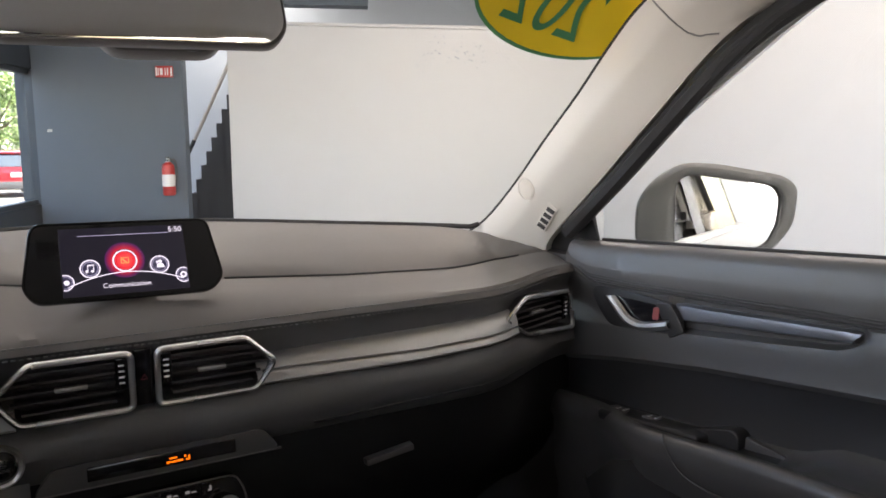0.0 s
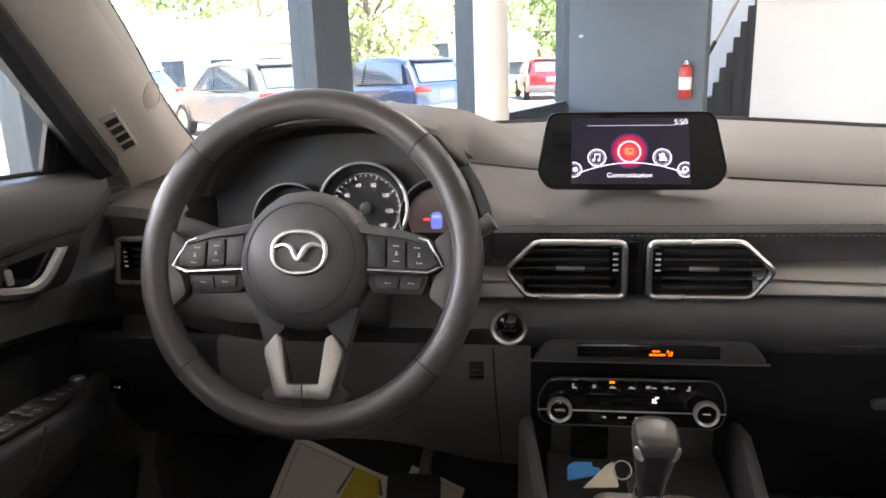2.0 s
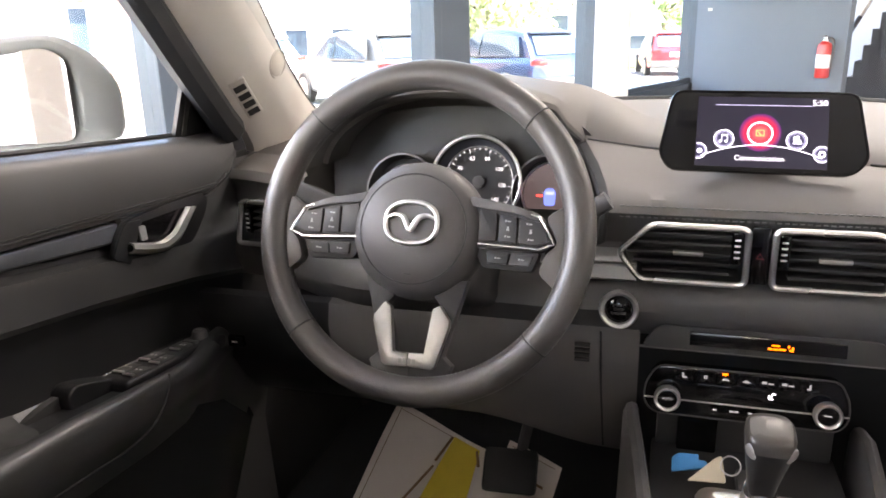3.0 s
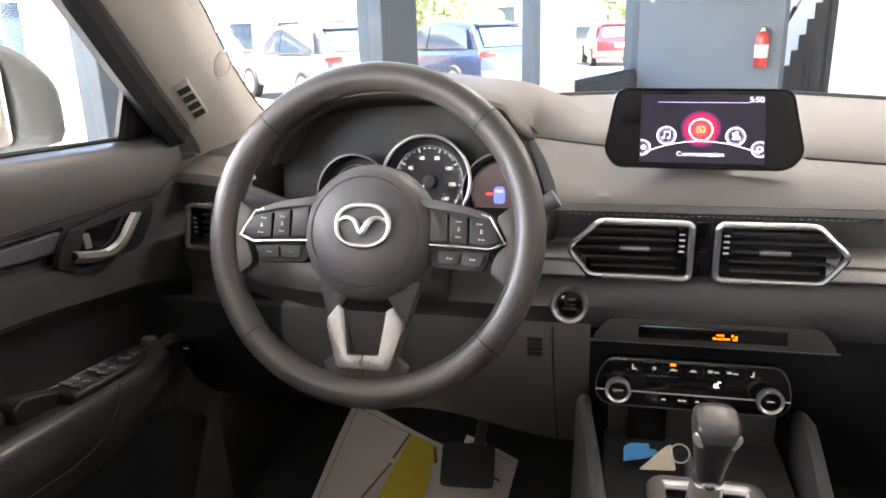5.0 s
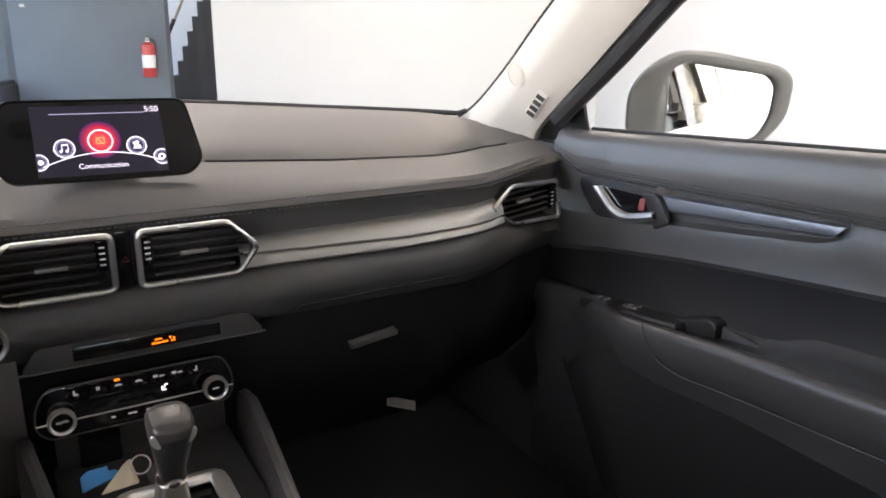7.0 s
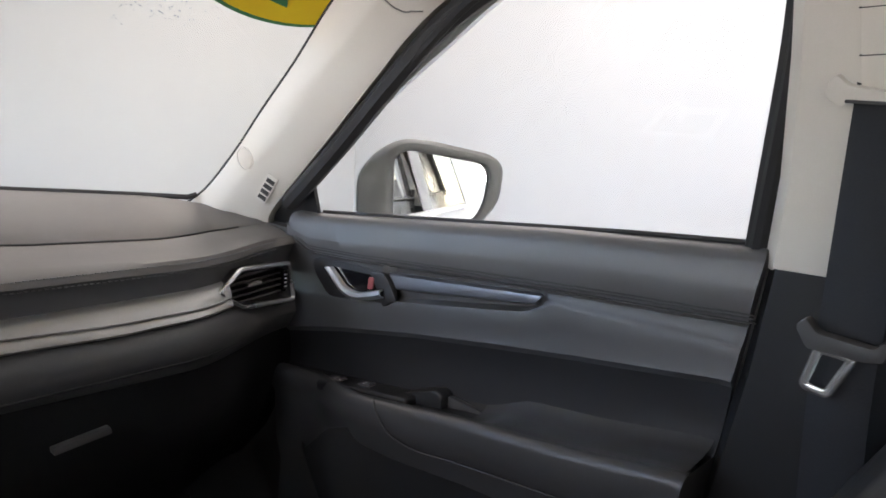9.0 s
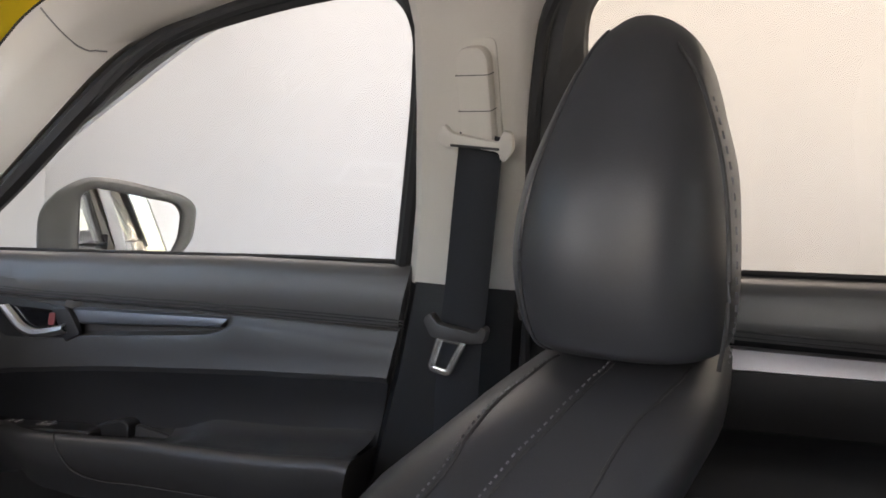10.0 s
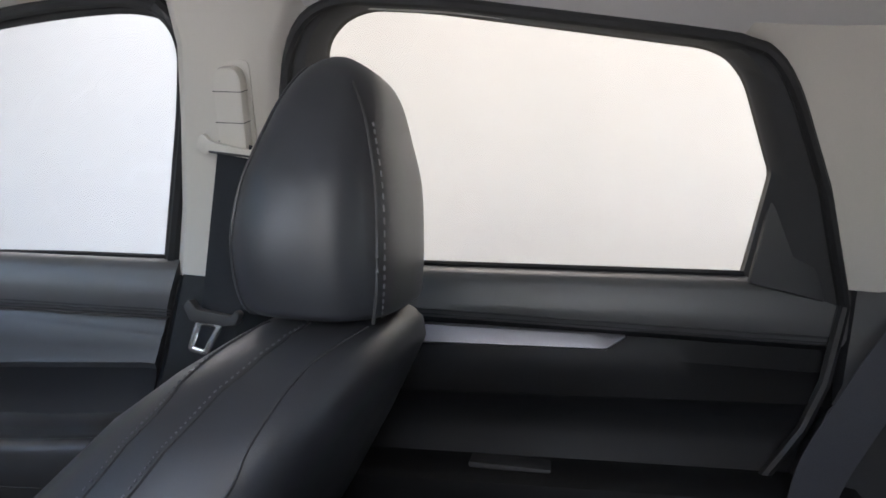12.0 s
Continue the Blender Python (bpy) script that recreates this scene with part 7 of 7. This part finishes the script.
def glazing():
    secs = []
    for i in range(29):
        x = -0.70 + i * 1.40 / 28
        secs.append([(x, windshield_y(x, z), z) for z in (1.07, 1.15, 1.25, 1.35, 1.46)])
    w = whole("windshield", loft(secs), GLASS_W, "clear curved windscreen", "window", kind="structure")
    w.visible_shadow = False
    # black line along the foot of the glass
    whole("cowl_edge", tube([(-0.640, 0.893, 1.0765)] + [(x, windshield_y(x, 1.093) + 0.004, glass_foot(abs(x)) + 0.001) for x in [-0.625 + i * 1.25 / 40 for i in range(41)]] + [(0.640, 0.893, 1.0765)], 0.0050, 6), RUBBER,
          "black rubber edge at the foot of the windscreen", "seal", kind="structure")
    # sale sticker seen from behind, its figures reversed
    st = thing("windscreen_sticker", (0.60, 0.60, 1.39), "yellow oval year sticker on the windscreen, seen reversed", "sticker")
    c = Vector((0.535, 0, 1.408))
    def on_glass(px, pz, lift):
        x, z = c.x + px, c.z + pz
        return Vector((x, windshield_y(x, z) - 0.004 - lift, z))
    for rx, rz, lift, m in ((0.128, 0.056, 0.0, GREEN), (0.124, 0.0525, 0.0012, YELLOW)):
        b = bmesh.new()
        mid = b.verts.new(on_glass(0, 0, lift))
        rim = []
        for k in range(40):
            a = 2 * math.pi * k / 40
            px, pz = rx * math.cos(a), rz * math.sin(a)
            rim.append(b.verts.new(on_glass(px * 0.97 + pz * 0.2, pz * 0.95 - px * 0.27, lift)))
        for k in range(40):
            b.faces.new((mid, rim[k], rim[(k + 1) % 40]))
        part("oval" if m is GREEN else "face", b, m, st, soft=False)
    rnd = random.Random(4)
    verts, faces = [], []
    for i in range(90):
        x, z = rnd.gauss(0.432, 0.03), rnd.gauss(1.352, 0.011)
        r, k = rnd.uniform(0.0005, 0.0016), len(verts)
        verts += [(x + r * math.cos(a), windshield_y(x, z) - 0.003, z + r * 0.7 * math.sin(a)) for a in (0.3, 1.6, 2.9, 4.4, 5.5)]
        faces.append(tuple(range(k, k + 5)))
    me = bpy.data.meshes.new("glass_specks")
    me.from_pydata(verts, [], faces)
    me.materials.append(mat("blue_grey_specks", (0.22, 0.27, 0.34), 0.6, vary=0.1))
    tagged(new("glass_specks", me), "scatter of dried specks on the windscreen", "specks", kind="stuff")
    cu = bpy.data.curves.new("numeral", "FONT")
    cu.body, cu.size, cu.align_x, cu.align_y, cu.extrude = "202", 0.078, "CENTER", "CENTER", 0.0
    tmp = bpy.data.objects.new("numeral", cu)
    me = bpy.data.meshes.new_from_object(tmp)
    bpy.data.objects.remove(tmp)
    for v in me.vertices:
        px, pz = -v.co.x, v.co.y
        v.co = on_glass(px * 0.97 + pz * 0.1 - 0.02, pz - px * 0.27 - 0.004, 0.005)
    me.materials.append(GREEN)
    f = new("year_numeral", me)
    f.parent = st
    f.matrix_parent_inverse = place_of(st).inverted()


# the same body paint without that brightening
MIRRORPAINT = mat("grey_green_mirror_paint", (0.125, 0.126, 0.118), 0.42, metal=0.25, coat=0.15, grain=0.03, grain_size=2500)


def mirrors():
    # inside mirror
    r = thing("rear_view_mirror", (0, 0.47, 1.345), "black interior rear-view mirror under the windscreen header", "mirror")
    m = Matrix.Translation((0.0, 0.455, 1.350)) @ Matrix.Rotation(radians(84), 4, "X") @ Matrix.Rotation(radians(-8), 4, "Y")
    out = rounded([(-0.125, -0.03), (0.115, -0.03), (0.128, -0.012), (0.122, 0.036), (-0.122, 0.036), (-0.128, -0.012)], 0.016)
    part("housing", prism(out, 0.028, m @ pose(0, 0, -0.030), 0.006), BLACK, r)
    part("glass", prism([(p[0] * 0.965, p[1] * 0.93) for p in out], 0.003, m @ pose(0, 0, -0.001), 0.0008), MIRROR, r, "silvered mirror glass")
    part("sensor_cover", prism(rounded([(-0.050, -0.030), (0.055, -0.030), (0.078, 0.04), (-0.078, 0.04)], 0.02), 0.045, m @ pose(0.012, 0.0, -0.085), 0.008), BLACK, r, "black camera cover behind the mirror")
    part("stem", tube([(0, 0.49, 1.36), (0, 0.55, 1.40), (0, windshield_y(0, 1.42) - 0.01, 1.42)], 0.012, 8), BLACK, r)
    # wing mirrors
    for s in (-1, 1):
        w = thing("wing_mirror", (s * 0.82, 0.63, 1.05), "silver-grey wing mirror with a black rim, outside the window", "mirror", "wing mirrors")
        off = 0.0 if s > 0 else 0.034
        inn, outn = Vector((0.800 + off, 0.650, 0)), Vector((1.022 + off, 0.515, 0))
        ux = (outn - inn).normalized()
        n = Vector((ux.y, -ux.x, 0))                   # towards the cabin and rear
        L = (outn - inn).length
        prof = [(0.0, 1.052), (0.0, 1.130), (0.03, 1.170), (0.075, 1.196), (0.13, 1.194), (L - 0.015, 1.174), (L + 0.010, 1.155), (L + 0.006, 1.09), (L - 0.025, 1.05), (L - 0.05, 1.034), (0.05, 1.045)]
        def W(a, z, b):
            p = inn + ux * a + n * b
            return Vector((s * p.x, p.y, z + (0.022 if s < 0 else 0.0)))
        ring = rounded([Vector((a, z)) for a, z in prof], 0.02, 3)
        ca = sum((p.x for p in ring)) / len(ring)
        cz = sum((p.y for p in ring)) / len(ring)
        gl = rounded([Vector((0.062, 1.055)), Vector((0.060, 1.165)), Vector((0.085, 1.179)), Vector((L - 0.030, 1.160)), Vector((L - 0.016, 1.14)), Vector((L - 0.022, 1.092)), Vector((L - 0.040, 1.058)), Vector((L - 0.066, 1.048))], 0.014, 3)
        gc = sum(gl, Vector((0, 0))) / len(gl)

        def reach(outline, k):
            """Where the ray at the angle k from the glass's middle meets a closed outline."""
            u = Vector((math.cos(k), math.sin(k)))
            best = 0.0
            for p, q in zip(outline, outline[1:] + outline[:1]):
                e = q - p
                den = u.x * e.y - u.y * e.x
                if abs(den) > 1e-9:
                    t = ((p.x - gc.x) * e.y - (p.y - gc.y) * e.x) / den
                    v = ((p.x - gc.x) * u.y - (p.y - gc.y) * u.x) / den
                    if t > 0 and -1e-6 <= v <= 1 + 1e-6:
                        best = max(best, t)
            return gc + u * best
        angles = [2 * math.pi * i / 72 for i in range(72)]
        outer, inner = [reach(ring, k) for k in angles], [reach(gl, k) for k in angles]
        secs = [[W(ca + (p.x - ca) * k, cz + (p.y - cz) * k, b) for p in outer] for k, b in ((0.25, -0.085), (0.6, -0.075), (0.88, -0.045), (0.985, -0.015), (1.0, -0.003))]
        for f, b in ((0.04, 0.003), (0.35, 0.0115), (0.75, 0.0135), (0.95, 0.0125), (1.0, 0.010), (1.02, 0.0)):
            secs.append([W(p.x + (q.x - p.x) * f, p.y + (q.y - p.y) * f, b) for p, q in zip(outer, inner)])
        part("housing", loft(secs, True, True), MIRRORPAINT, w, "painted mirror housing")
        part("rim", tube([W(p.x, p.y, 0.0095) for p in inner], 0.0022, 6, True, up=(n.x * s, n.y, 0)), BLACK, w, "thin black edge round the glass")
        b = bmesh.new()
        b.faces.new([b.verts.new(W(p.x, p.y, 0.004 - (0.03 if s > 0 else 0.22) * (p.x - 0.14) - (0.070 if s > 0 else 0.0) * (p.y - 1.11))) for p in gl])
        part("glass", thick(b, 0.002), MIRROR, w, "silvered mirror glass", False)
        part("foot", tube([(s * 0.775, 0.66, 1.022), (s * 0.83, 0.63, 1.045)], [0.022, 0.020], 10), DARK, w)


def belts():
    b = thing("seat_belt", (0.665, -0.14, 1.2), "black front seat belt with metal tongue on a pale height adjuster", "seat belt")
    # height adjuster
    m = Matrix.Translation((0.650, -0.170, 1.258)) @ Matrix(((0, 0, -1, 0), (-1, 0, 0, 0), (0, 1, 0, 0), (0, 0, 0, 1))) @ Matrix.Rotation(radians(17), 4, "X")
    part("rail", prism(rounded([(-0.020, -0.045), (0.020, -0.045), (0.020, 0.057), (-0.020, 0.057)], 0.01), 0.006, m @ pose(0, 0, -0.012), 0.002), GREYTRIM, b)
    ad = part("adjuster", prism(rounded([(-0.0165, -0.045), (0.0165, -0.045), (0.0165, 0.040), (0.010, 0.050), (-0.010, 0.050), (-0.0165, 0.040)], 0.007), 0.018, m @ pose(0, 0, -0.006), 0.004), GREYTRIM, b, "pale grey belt adjuster")
    for z in (0.002, 0.036):
        part("joint", box((-0.0168, z - 0.012, -0.004), (0.0168, z - 0.0112, 0.0124), 0, m), DARK, ad, soft=False)
    gm = m @ pose(0, -0.043, 0.006)
    gm = gm @ pose(0.002, 0.006, 0.010)
    guide = part("belt_guide", prism(rounded([(-0.040, 0.001), (-0.036, 0.013), (-0.030, 0.0175), (-0.0225, 0.0085), (0.0235, -0.0010), (0.0300, 0.0115), (0.0385, 0.0085), (0.0385, -0.0080), (0.0300, -0.0195), (0.0245, -0.0180), (0.0235, -0.0100), (-0.0225, -0.0035), (-0.0290, -0.0080)], 0.004), 0.008, gm, 0.003), GREYTRIM, b, "pale belt guide loop")
    part("slot", prism(rounded([(-0.025, -0.004), (0.025, -0.008), (0.025, -0.0055), (-0.025, -0.0015)], 0.001), 0.0012, gm @ pose(0, 0, 0.0075)), DARK, guide)
    # webbing
    line = [(0.655, -0.1715, 1.224), (0.650, -0.1680, 1.15), (0.645, -0.1635, 1.06), (0.640, -0.160, 1.00), (0.640, -0.157, 0.85), (0.655, -0.15, 0.60)]
    secs = []
    for p in spline(line, 4):
        secs.append([p + Vector((0.005, 0.0225, 0.003)), p + Vector((0.0, 0.011, 0)), p + Vector((0, -0.011, 0)), p + Vector((0.005, -0.0225, -0.003))])
    part("webbing", thick(loft(secs), 0.0016), WEBBING, b, "black woven webbing")
    tm = Matrix.Translation((0.628, -0.160, 1.034)) @ Matrix(((0, 0, -1, 0), (-1, 0, 0, 0), (0, 1, 0, 0), (0, 0, 0, 1))) 
    tg = part("tongue_grip", prism(rounded([(-0.029, 0.0086), (-0.0215, 0.0165), (-0.0165, 0.0105), (-0.0125, 0.0057), (0.0273, 0.0007), (0.0330, 0.0085), (0.0380, 0.0040), (0.0345, -0.0085), (0.020, -0.0105), (-0.0198, -0.0080)], 0.004), 0.014, tm @ pose(0, 0, -0.004), 0.003), DARK, b, "black plastic tongue grip")
    o = [(-0.0125, -0.0085), (0.0120, -0.0115), (-0.0040, -0.0435), (-0.0222, -0.0400)]
    part("tongue", tube([tm @ Vector((p[0], p[1], 0.002)) for p in rounded([Vector((*q, 0)) for q in o], 0.004)], 0.0038, 8, True, up=(1, 0, 0), flat=0.6), CHROME, tg, "bright metal belt tongue")
    # rear belt by the quarter trim
    r = thing("rear_seat_belt", (0.62, -0.88, 0.9), "dark rear seat belt running down beside the rear seat", "seat belt")
    secs = []
    for p in spline([(0.650, -0.92, 1.13), (0.645, -0.860, 1.035), (0.640, -0.832, 0.985), (0.635, -0.800, 0.922), (0.622, -0.785, 0.87)], 4):
        secs.append([p + Vector((0, 0.020, 0.014)), p + Vector((0, -0.020, -0.014))])
    part("webbing", thick(loft(secs), 0.0016), mat("grey_belt_webbing", (0.045, 0.046, 0.054), 0.6, grain=0.2, grain_size=600, bump=0.0002), r, "dark woven webbing")
    part("buckle", box((-0.012, -0.025, -0.03), (0.012, 0.025, 0.02), 0.006, pose(0.618, -0.782, 0.868, 30, 0, 0)), BLACK, r)


# seam lines from the shoulder down the near bolster
SEAM_A = [(0.345, -0.348, 1.088), (0.318, -0.338, 1.080), (0.2968, -0.3293, 1.0684), (0.2623, -0.3229, 1.0517), (0.2418, -0.3113, 1.0334), (0.227, -0.2975, 1.013), (0.210, -0.275, 0.975)]
SEAM_B = [(0.360, -0.383, 1.091), (0.3217, -0.3786, 1.086), (0.2836, -0.3652, 1.0709), (0.2571, -0.3504, 1.0524), (0.239, -0.3369, 1.0338), (0.2242, -0.323, 1.0124), (0.206, -0.300, 0.975)]
SEAM_C = [(0.345, -0.418, 1.090), (0.3121, -0.4119, 1.0885), (0.2857, -0.3982, 1.0716), (0.2607, -0.3897, 1.0553), (0.2431, -0.3814, 1.0357), (0.2305, -0.3767, 1.0147), (0.215, -0.360, 0.975)]


SEAT = Matrix.Translation((-0.131, -0.549, 1.177)) @ Matrix.Scale(1.143, 4) @ Matrix.Translation((0.131, 0.549, -1.177))


def seated(points):
    """Points of the seat's drawing, at their place in the car."""
    return [SEAT @ Vector(p) for p in points]


def passenger_seat():
    s = thing("passenger_seat", (0.42, -0.05, 0.42), "black leatherette front passenger seat with stitched backrest and headrest", "seat")
    # headrest: rings up its height
    secs, rows = [], []
    for z, k, dy in ((1.0925, 0.15, -0.004), (1.0933, 0.62, -0.0045), (1.0965, 0.86, -0.005), (1.106, 0.945, -0.003), (1.1277, 0.995, -0.0005), (1.152, 0.992, 0.0005), (1.179, 0.935, -0.0007), (1.198, 0.85, -0.002), (1.214, 0.757, -0.0028), (1.230, 0.662, -0.004), (1.244, 0.56, -0.0054), (1.255, 0.44, -0.006), (1.263, 0.30, -0.0055), (1.2685, 0.16, -0.004), (1.271, 0.05, -0.003)):
        rows.append((z, k, dy))
    for z, k, dy in spline(rows, 4):
        w, d, cy = 0.107 * k ** 0.7, 0.060 * k, -0.378 + dy
        ring = []
        for k in range(56):
            a = 2 * math.pi * k / 56
            ca, sa = math.cos(a), math.sin(a)
            ring.append((0.394 + 0.92 * w * math.copysign(abs(ca) ** 0.62, ca), cy + 0.965 * d * math.copysign(abs(sa) ** 0.70, sa), z))
        secs.append(ring)
    piping = [seated([r[22]])[0] + (seated([r[22]])[0] - seated([r[50]])[0]).normalized() * 0.0006 for r in secs[4:46]]
    hr = part("headrest", loft([seated(r) for r in secs], True, True), SEATSKIN, s, "rounded leatherette headrest")
    part("headrest_seam", tube(seated(spline([(0.305, -0.432, 1.097), (0.300, -0.4345, 1.129), (0.304, -0.430, 1.18), (0.318, -0.418, 1.222), (0.335, -0.405, 1.245), (0.36, -0.392, 1.260)], 5)), 0.0013, 6), DARK, hr)
    part("headrest_piping", tube(piping, 0.0013, 6), SEATSKIN, hr)
    b = bmesh.new()
    pts = seated(spline([(0.311, -0.4360, 1.10), (0.306, -0.4375, 1.13), (0.310, -0.4330, 1.18), (0.324, -0.421, 1.222)], 14))
    for i in range(0, len(pts) - 1, 2):
        tube([pts[i], pts[i + 1]], 0.0007, 4, bm=b)
    part("headrest_stitching", b, THREAD, hr, soft=False)
    for x in (0.36, 0.48):
        part("headrest_post", tube(seated([(x, -0.375, 1.04), (x, -0.372, 1.096)]), 0.007, 10), CHROME, s)
    # backrest: sections from the top down; local frame leans back
    secs = []
    for z, y, w, t, bol in ((1.0915, -0.388, 0.03, 0.012, 0.0), (1.0895, -0.3875, 0.062, 0.030, 0.0), (1.084, -0.385, 0.088, 0.044, 0.0), (1.075, -0.380, 0.110, 0.054, 0.0), (1.058, -0.369, 0.138, 0.065, 0.004), (1.03, -0.348, 0.165, 0.073, 0.010), (0.99, -0.325, 0.190, 0.078, 0.02), (0.92, -0.285, 0.225, 0.085, 0.035), (0.82, -0.225, 0.250, 0.09, 0.05), (0.70, -0.155, 0.265, 0.095, 0.055), (0.60, -0.10, 0.262, 0.09, 0.04)):
        ring = []
        for k in range(40):
            a = 2 * math.pi * k / 40
            ca, sa = math.cos(a), math.sin(a)
            x = (w * (1 - 0.045 * smooth(1.06, 0.99, z)) if ca < 0 else min(w, 0.19)) * math.copysign(abs(ca) ** 0.55, ca)
            yy = t * math.copysign(abs(sa) ** 0.6, sa)
            if sa > 0:
                yy += bol * (smooth(0.45, 0.8, abs(x) / w) * 1.0 - 0.25)
            ring.append((0.40 + x, y + yy, z))
        secs.append(ring)
    skin = loft([seated(r) for r in secs], True, True)
    bmesh.ops.recalc_face_normals(skin, faces=skin.faces)
    near = BVHTree.FromBMesh(skin)
    br = part("backrest", skin, SEATSKIN, s, "stitched leatherette backrest")
    # seams down the bolster, two of them stitched
    for k, stitched in ((SEAM_A, True), (SEAM_B, True), (SEAM_C, False)):
        ln = [near.find_nearest(q)[0] for q in spline(seated(k), 16)]
        part("backrest_seam", tube(ln, 0.0012, 5), DARK, br)
        if stitched:
            b = bmesh.new()
            for i in range(0, len(ln) - 1, 2):
                d = (ln[i + 1] - ln[i]).normalized()
                side = d.cross(Vector((-0.8, 0.5, 0.3))).normalized() * 0.0035
                ends = [near.find_nearest(q + side) for q in (ln[i], ln[i].lerp(ln[i + 1], 0.8))]
                tube([q[0] + q[1] * 0.0005 for q in ends], 0.0007, 4, bm=b)
            part("backrest_stitching", b, THREAD, br, soft=False)
    secs = []
    for y, h, w in ((-0.16, 0.57, 0.24), (-0.10, 0.60, 0.255), (0.1, 0.61, 0.265), (0.30, 0.615, 0.265), (0.36, 0.60, 0.26), (0.385, 0.56, 0.25)):
        secs.append([(0.42 + p[0], y, p[1]) for p in rounded([(-w, 0.44), (w, 0.44), (w, h + 0.02), (w * 0.7, h - 0.01), (-w * 0.7, h - 0.01), (-w, h + 0.02)], 0.03, 3)])
    part("cushion", loft(secs, True, True), SEATSKIN, s)
    part("base", box((0.22, -0.12, 0.40), (0.62, 0.30, 0.45), 0.01), DARK, s)
    # rear bench edge
    r = thing("rear_bench", (0.3, -1.1, 0.42), "black leatherette rear bench beside the rear door", "seat")
    part("cushion", box((-0.62, -1.15, 0.42), (0.62, -0.62, 0.66), 0.05, segments=4), SEATSKIN, r)
    part("backrest", box((-0.62, -0.10, 0), (0.62, 0.10, 0.58), 0.06, pose(0, -1.2, 0.6, 18, 0, 0), segments=4), SEATSKIN, r)


def car_shell():
    """Outer skin: seen in the wing mirrors and past the windows."""
    c = thing("parked_crossover", (0, 0, Z_FLOOR), "silver-green crossover body around the cabin", "car")
    for s in (-1, 1):
        secs = []
        for y in [0.95 - i * 0.2 for i in range(16)]:
            f = 0.02 * smooth(-1.2, -2.0, y)
            secs.append([(s * (0.775 - f), y, sill_z(y) - 0.035), (s * (0.835 - f), y, sill_z(y) - 0.085), (s * (0.865 - f), y, 0.95), (s * (0.885 - f), y, 0.82), (s * (0.880 - f), y, 0.68), (s * (0.895 - f), y, 0.50), (s * 0.86, y, 0.30), (s * 0.72, y, 0.26)])
        part("side_panel", loft(secs), PAINT, c)
        part("belt_moulding", tube([(s * 0.792, y, sill_z(y) - 0.045) for y in (0.75, 0.4, 0, -0.4, -0.9)], 0.008, 8), CHROME, c, "chrome waist moulding")
        secs = [[(s * (glass_x(z) + 0.022), y, z), (s * (glass_x(z) + 0.022), y - 0.14, z)] for y, z in ((-0.05, 1.06), (-0.09, 1.25), (-0.095, 1.39))]
        part("pillar_cover", thick(loft(secs), 0.004), GLOSSY, c)
        secs = [[(s * (glass_x(z) + 0.02), y, z), (s * (glass_x(z) + 0.01), -2.0, z)] for y, z in ((-0.93, 1.10), (-0.90, 1.28), (-0.86, 1.40))]
        part("quarter_panel", thick(loft(secs), 0.004), PAINT, c)
        part("roof_rail", tube([(s * x, y, z + 1.3 * pillar_rise(s, y, 0.75)) for x, y, z in spline([(0.735, 0.80, 1.08), (0.705, 0.45, 1.31), (0.675, 0.15, 1.455), (0.665, -0.3, 1.49), (0.655, -0.8, 1.47), (0.63, -1.9, 1.40)], 5)], 0.028, 8), PAINT, c)
    secs = []
    for y, z in ((0.50, 1.55), (0.2, 1.59), (-0.4, 1.61), (-1.2, 1.58), (-2.0, 1.50)):
        secs.append([(-0.66, y, z - 0.10), (-0.5, y, z - 0.02), (0, y, z + 0.02), (0.5, y, z - 0.02), (0.66, y, z - 0.10)])
    part("roof", loft(secs), PAINT, c)
    secs = []
    for y, z in ((1.14, 1.0), (1.4, 0.985), (1.8, 0.93), (2.1, 0.82)):
        secs.append([(-0.86, y - 0.2, z - 0.14), (-0.7, y - 0.1, z - 0.03), (0, y, z), (0.7, y - 0.1, z - 0.03), (0.86, y - 0.2, z - 0.14)])
    part("bonnet", loft(secs), PAINT, c)
    for s in (-1, 1):
        lo, hi = sorted((s * 0.722, s * 0.80))
        # unseen filler that keeps daylight out of the dash's outer corners
        part("leak_block", box((lo, 0.67, 0.90), (hi, 1.02, 1.034), 0.01), DARK, c, "dark block under the glass, added to stop daylight leaking")
    part("underside", box((-0.85, -2.1, 0.22), (0.85, 2.0, 0.30), 0.03), DARK, c)
    part("tailgate", box((-0.72, -2.1, 0.3), (0.72, -2.02, 1.10), 0.03), PAINT, c)
    back = part("rear_window", box((-0.66, -2.03, 1.08), (0.66, -2.02, 1.46), 0.004), GLASS_R, c, "tinted rear window glass", False)
    back.visible_shadow = False
    for x in (-0.80, 0.80):
        for y in (1.45, -1.25):
            part("wheel", lathe([(0.0, -0.11), (0.31, -0.11), (0.34, -0.08), (0.34, 0.08), (0.31, 0.11), (0.0, 0.11)], pose(x, y, 0.245, 0, 90, 0), 28), TYRE, c)


dashboard()
vents()
infotainment()
gauges()
steering_wheel()
console()
climate()
knee_area()
car_door(1)
car_door(-1)
pillars()
glazing()
mirrors()
# unseen driver-side door, added shut to block light from the left
stand(FLIP @ REAR)
rear_door("driver")
stand(REAR)
rear_door("passenger")
belts()
passenger_seat()
stand()
car_shell()
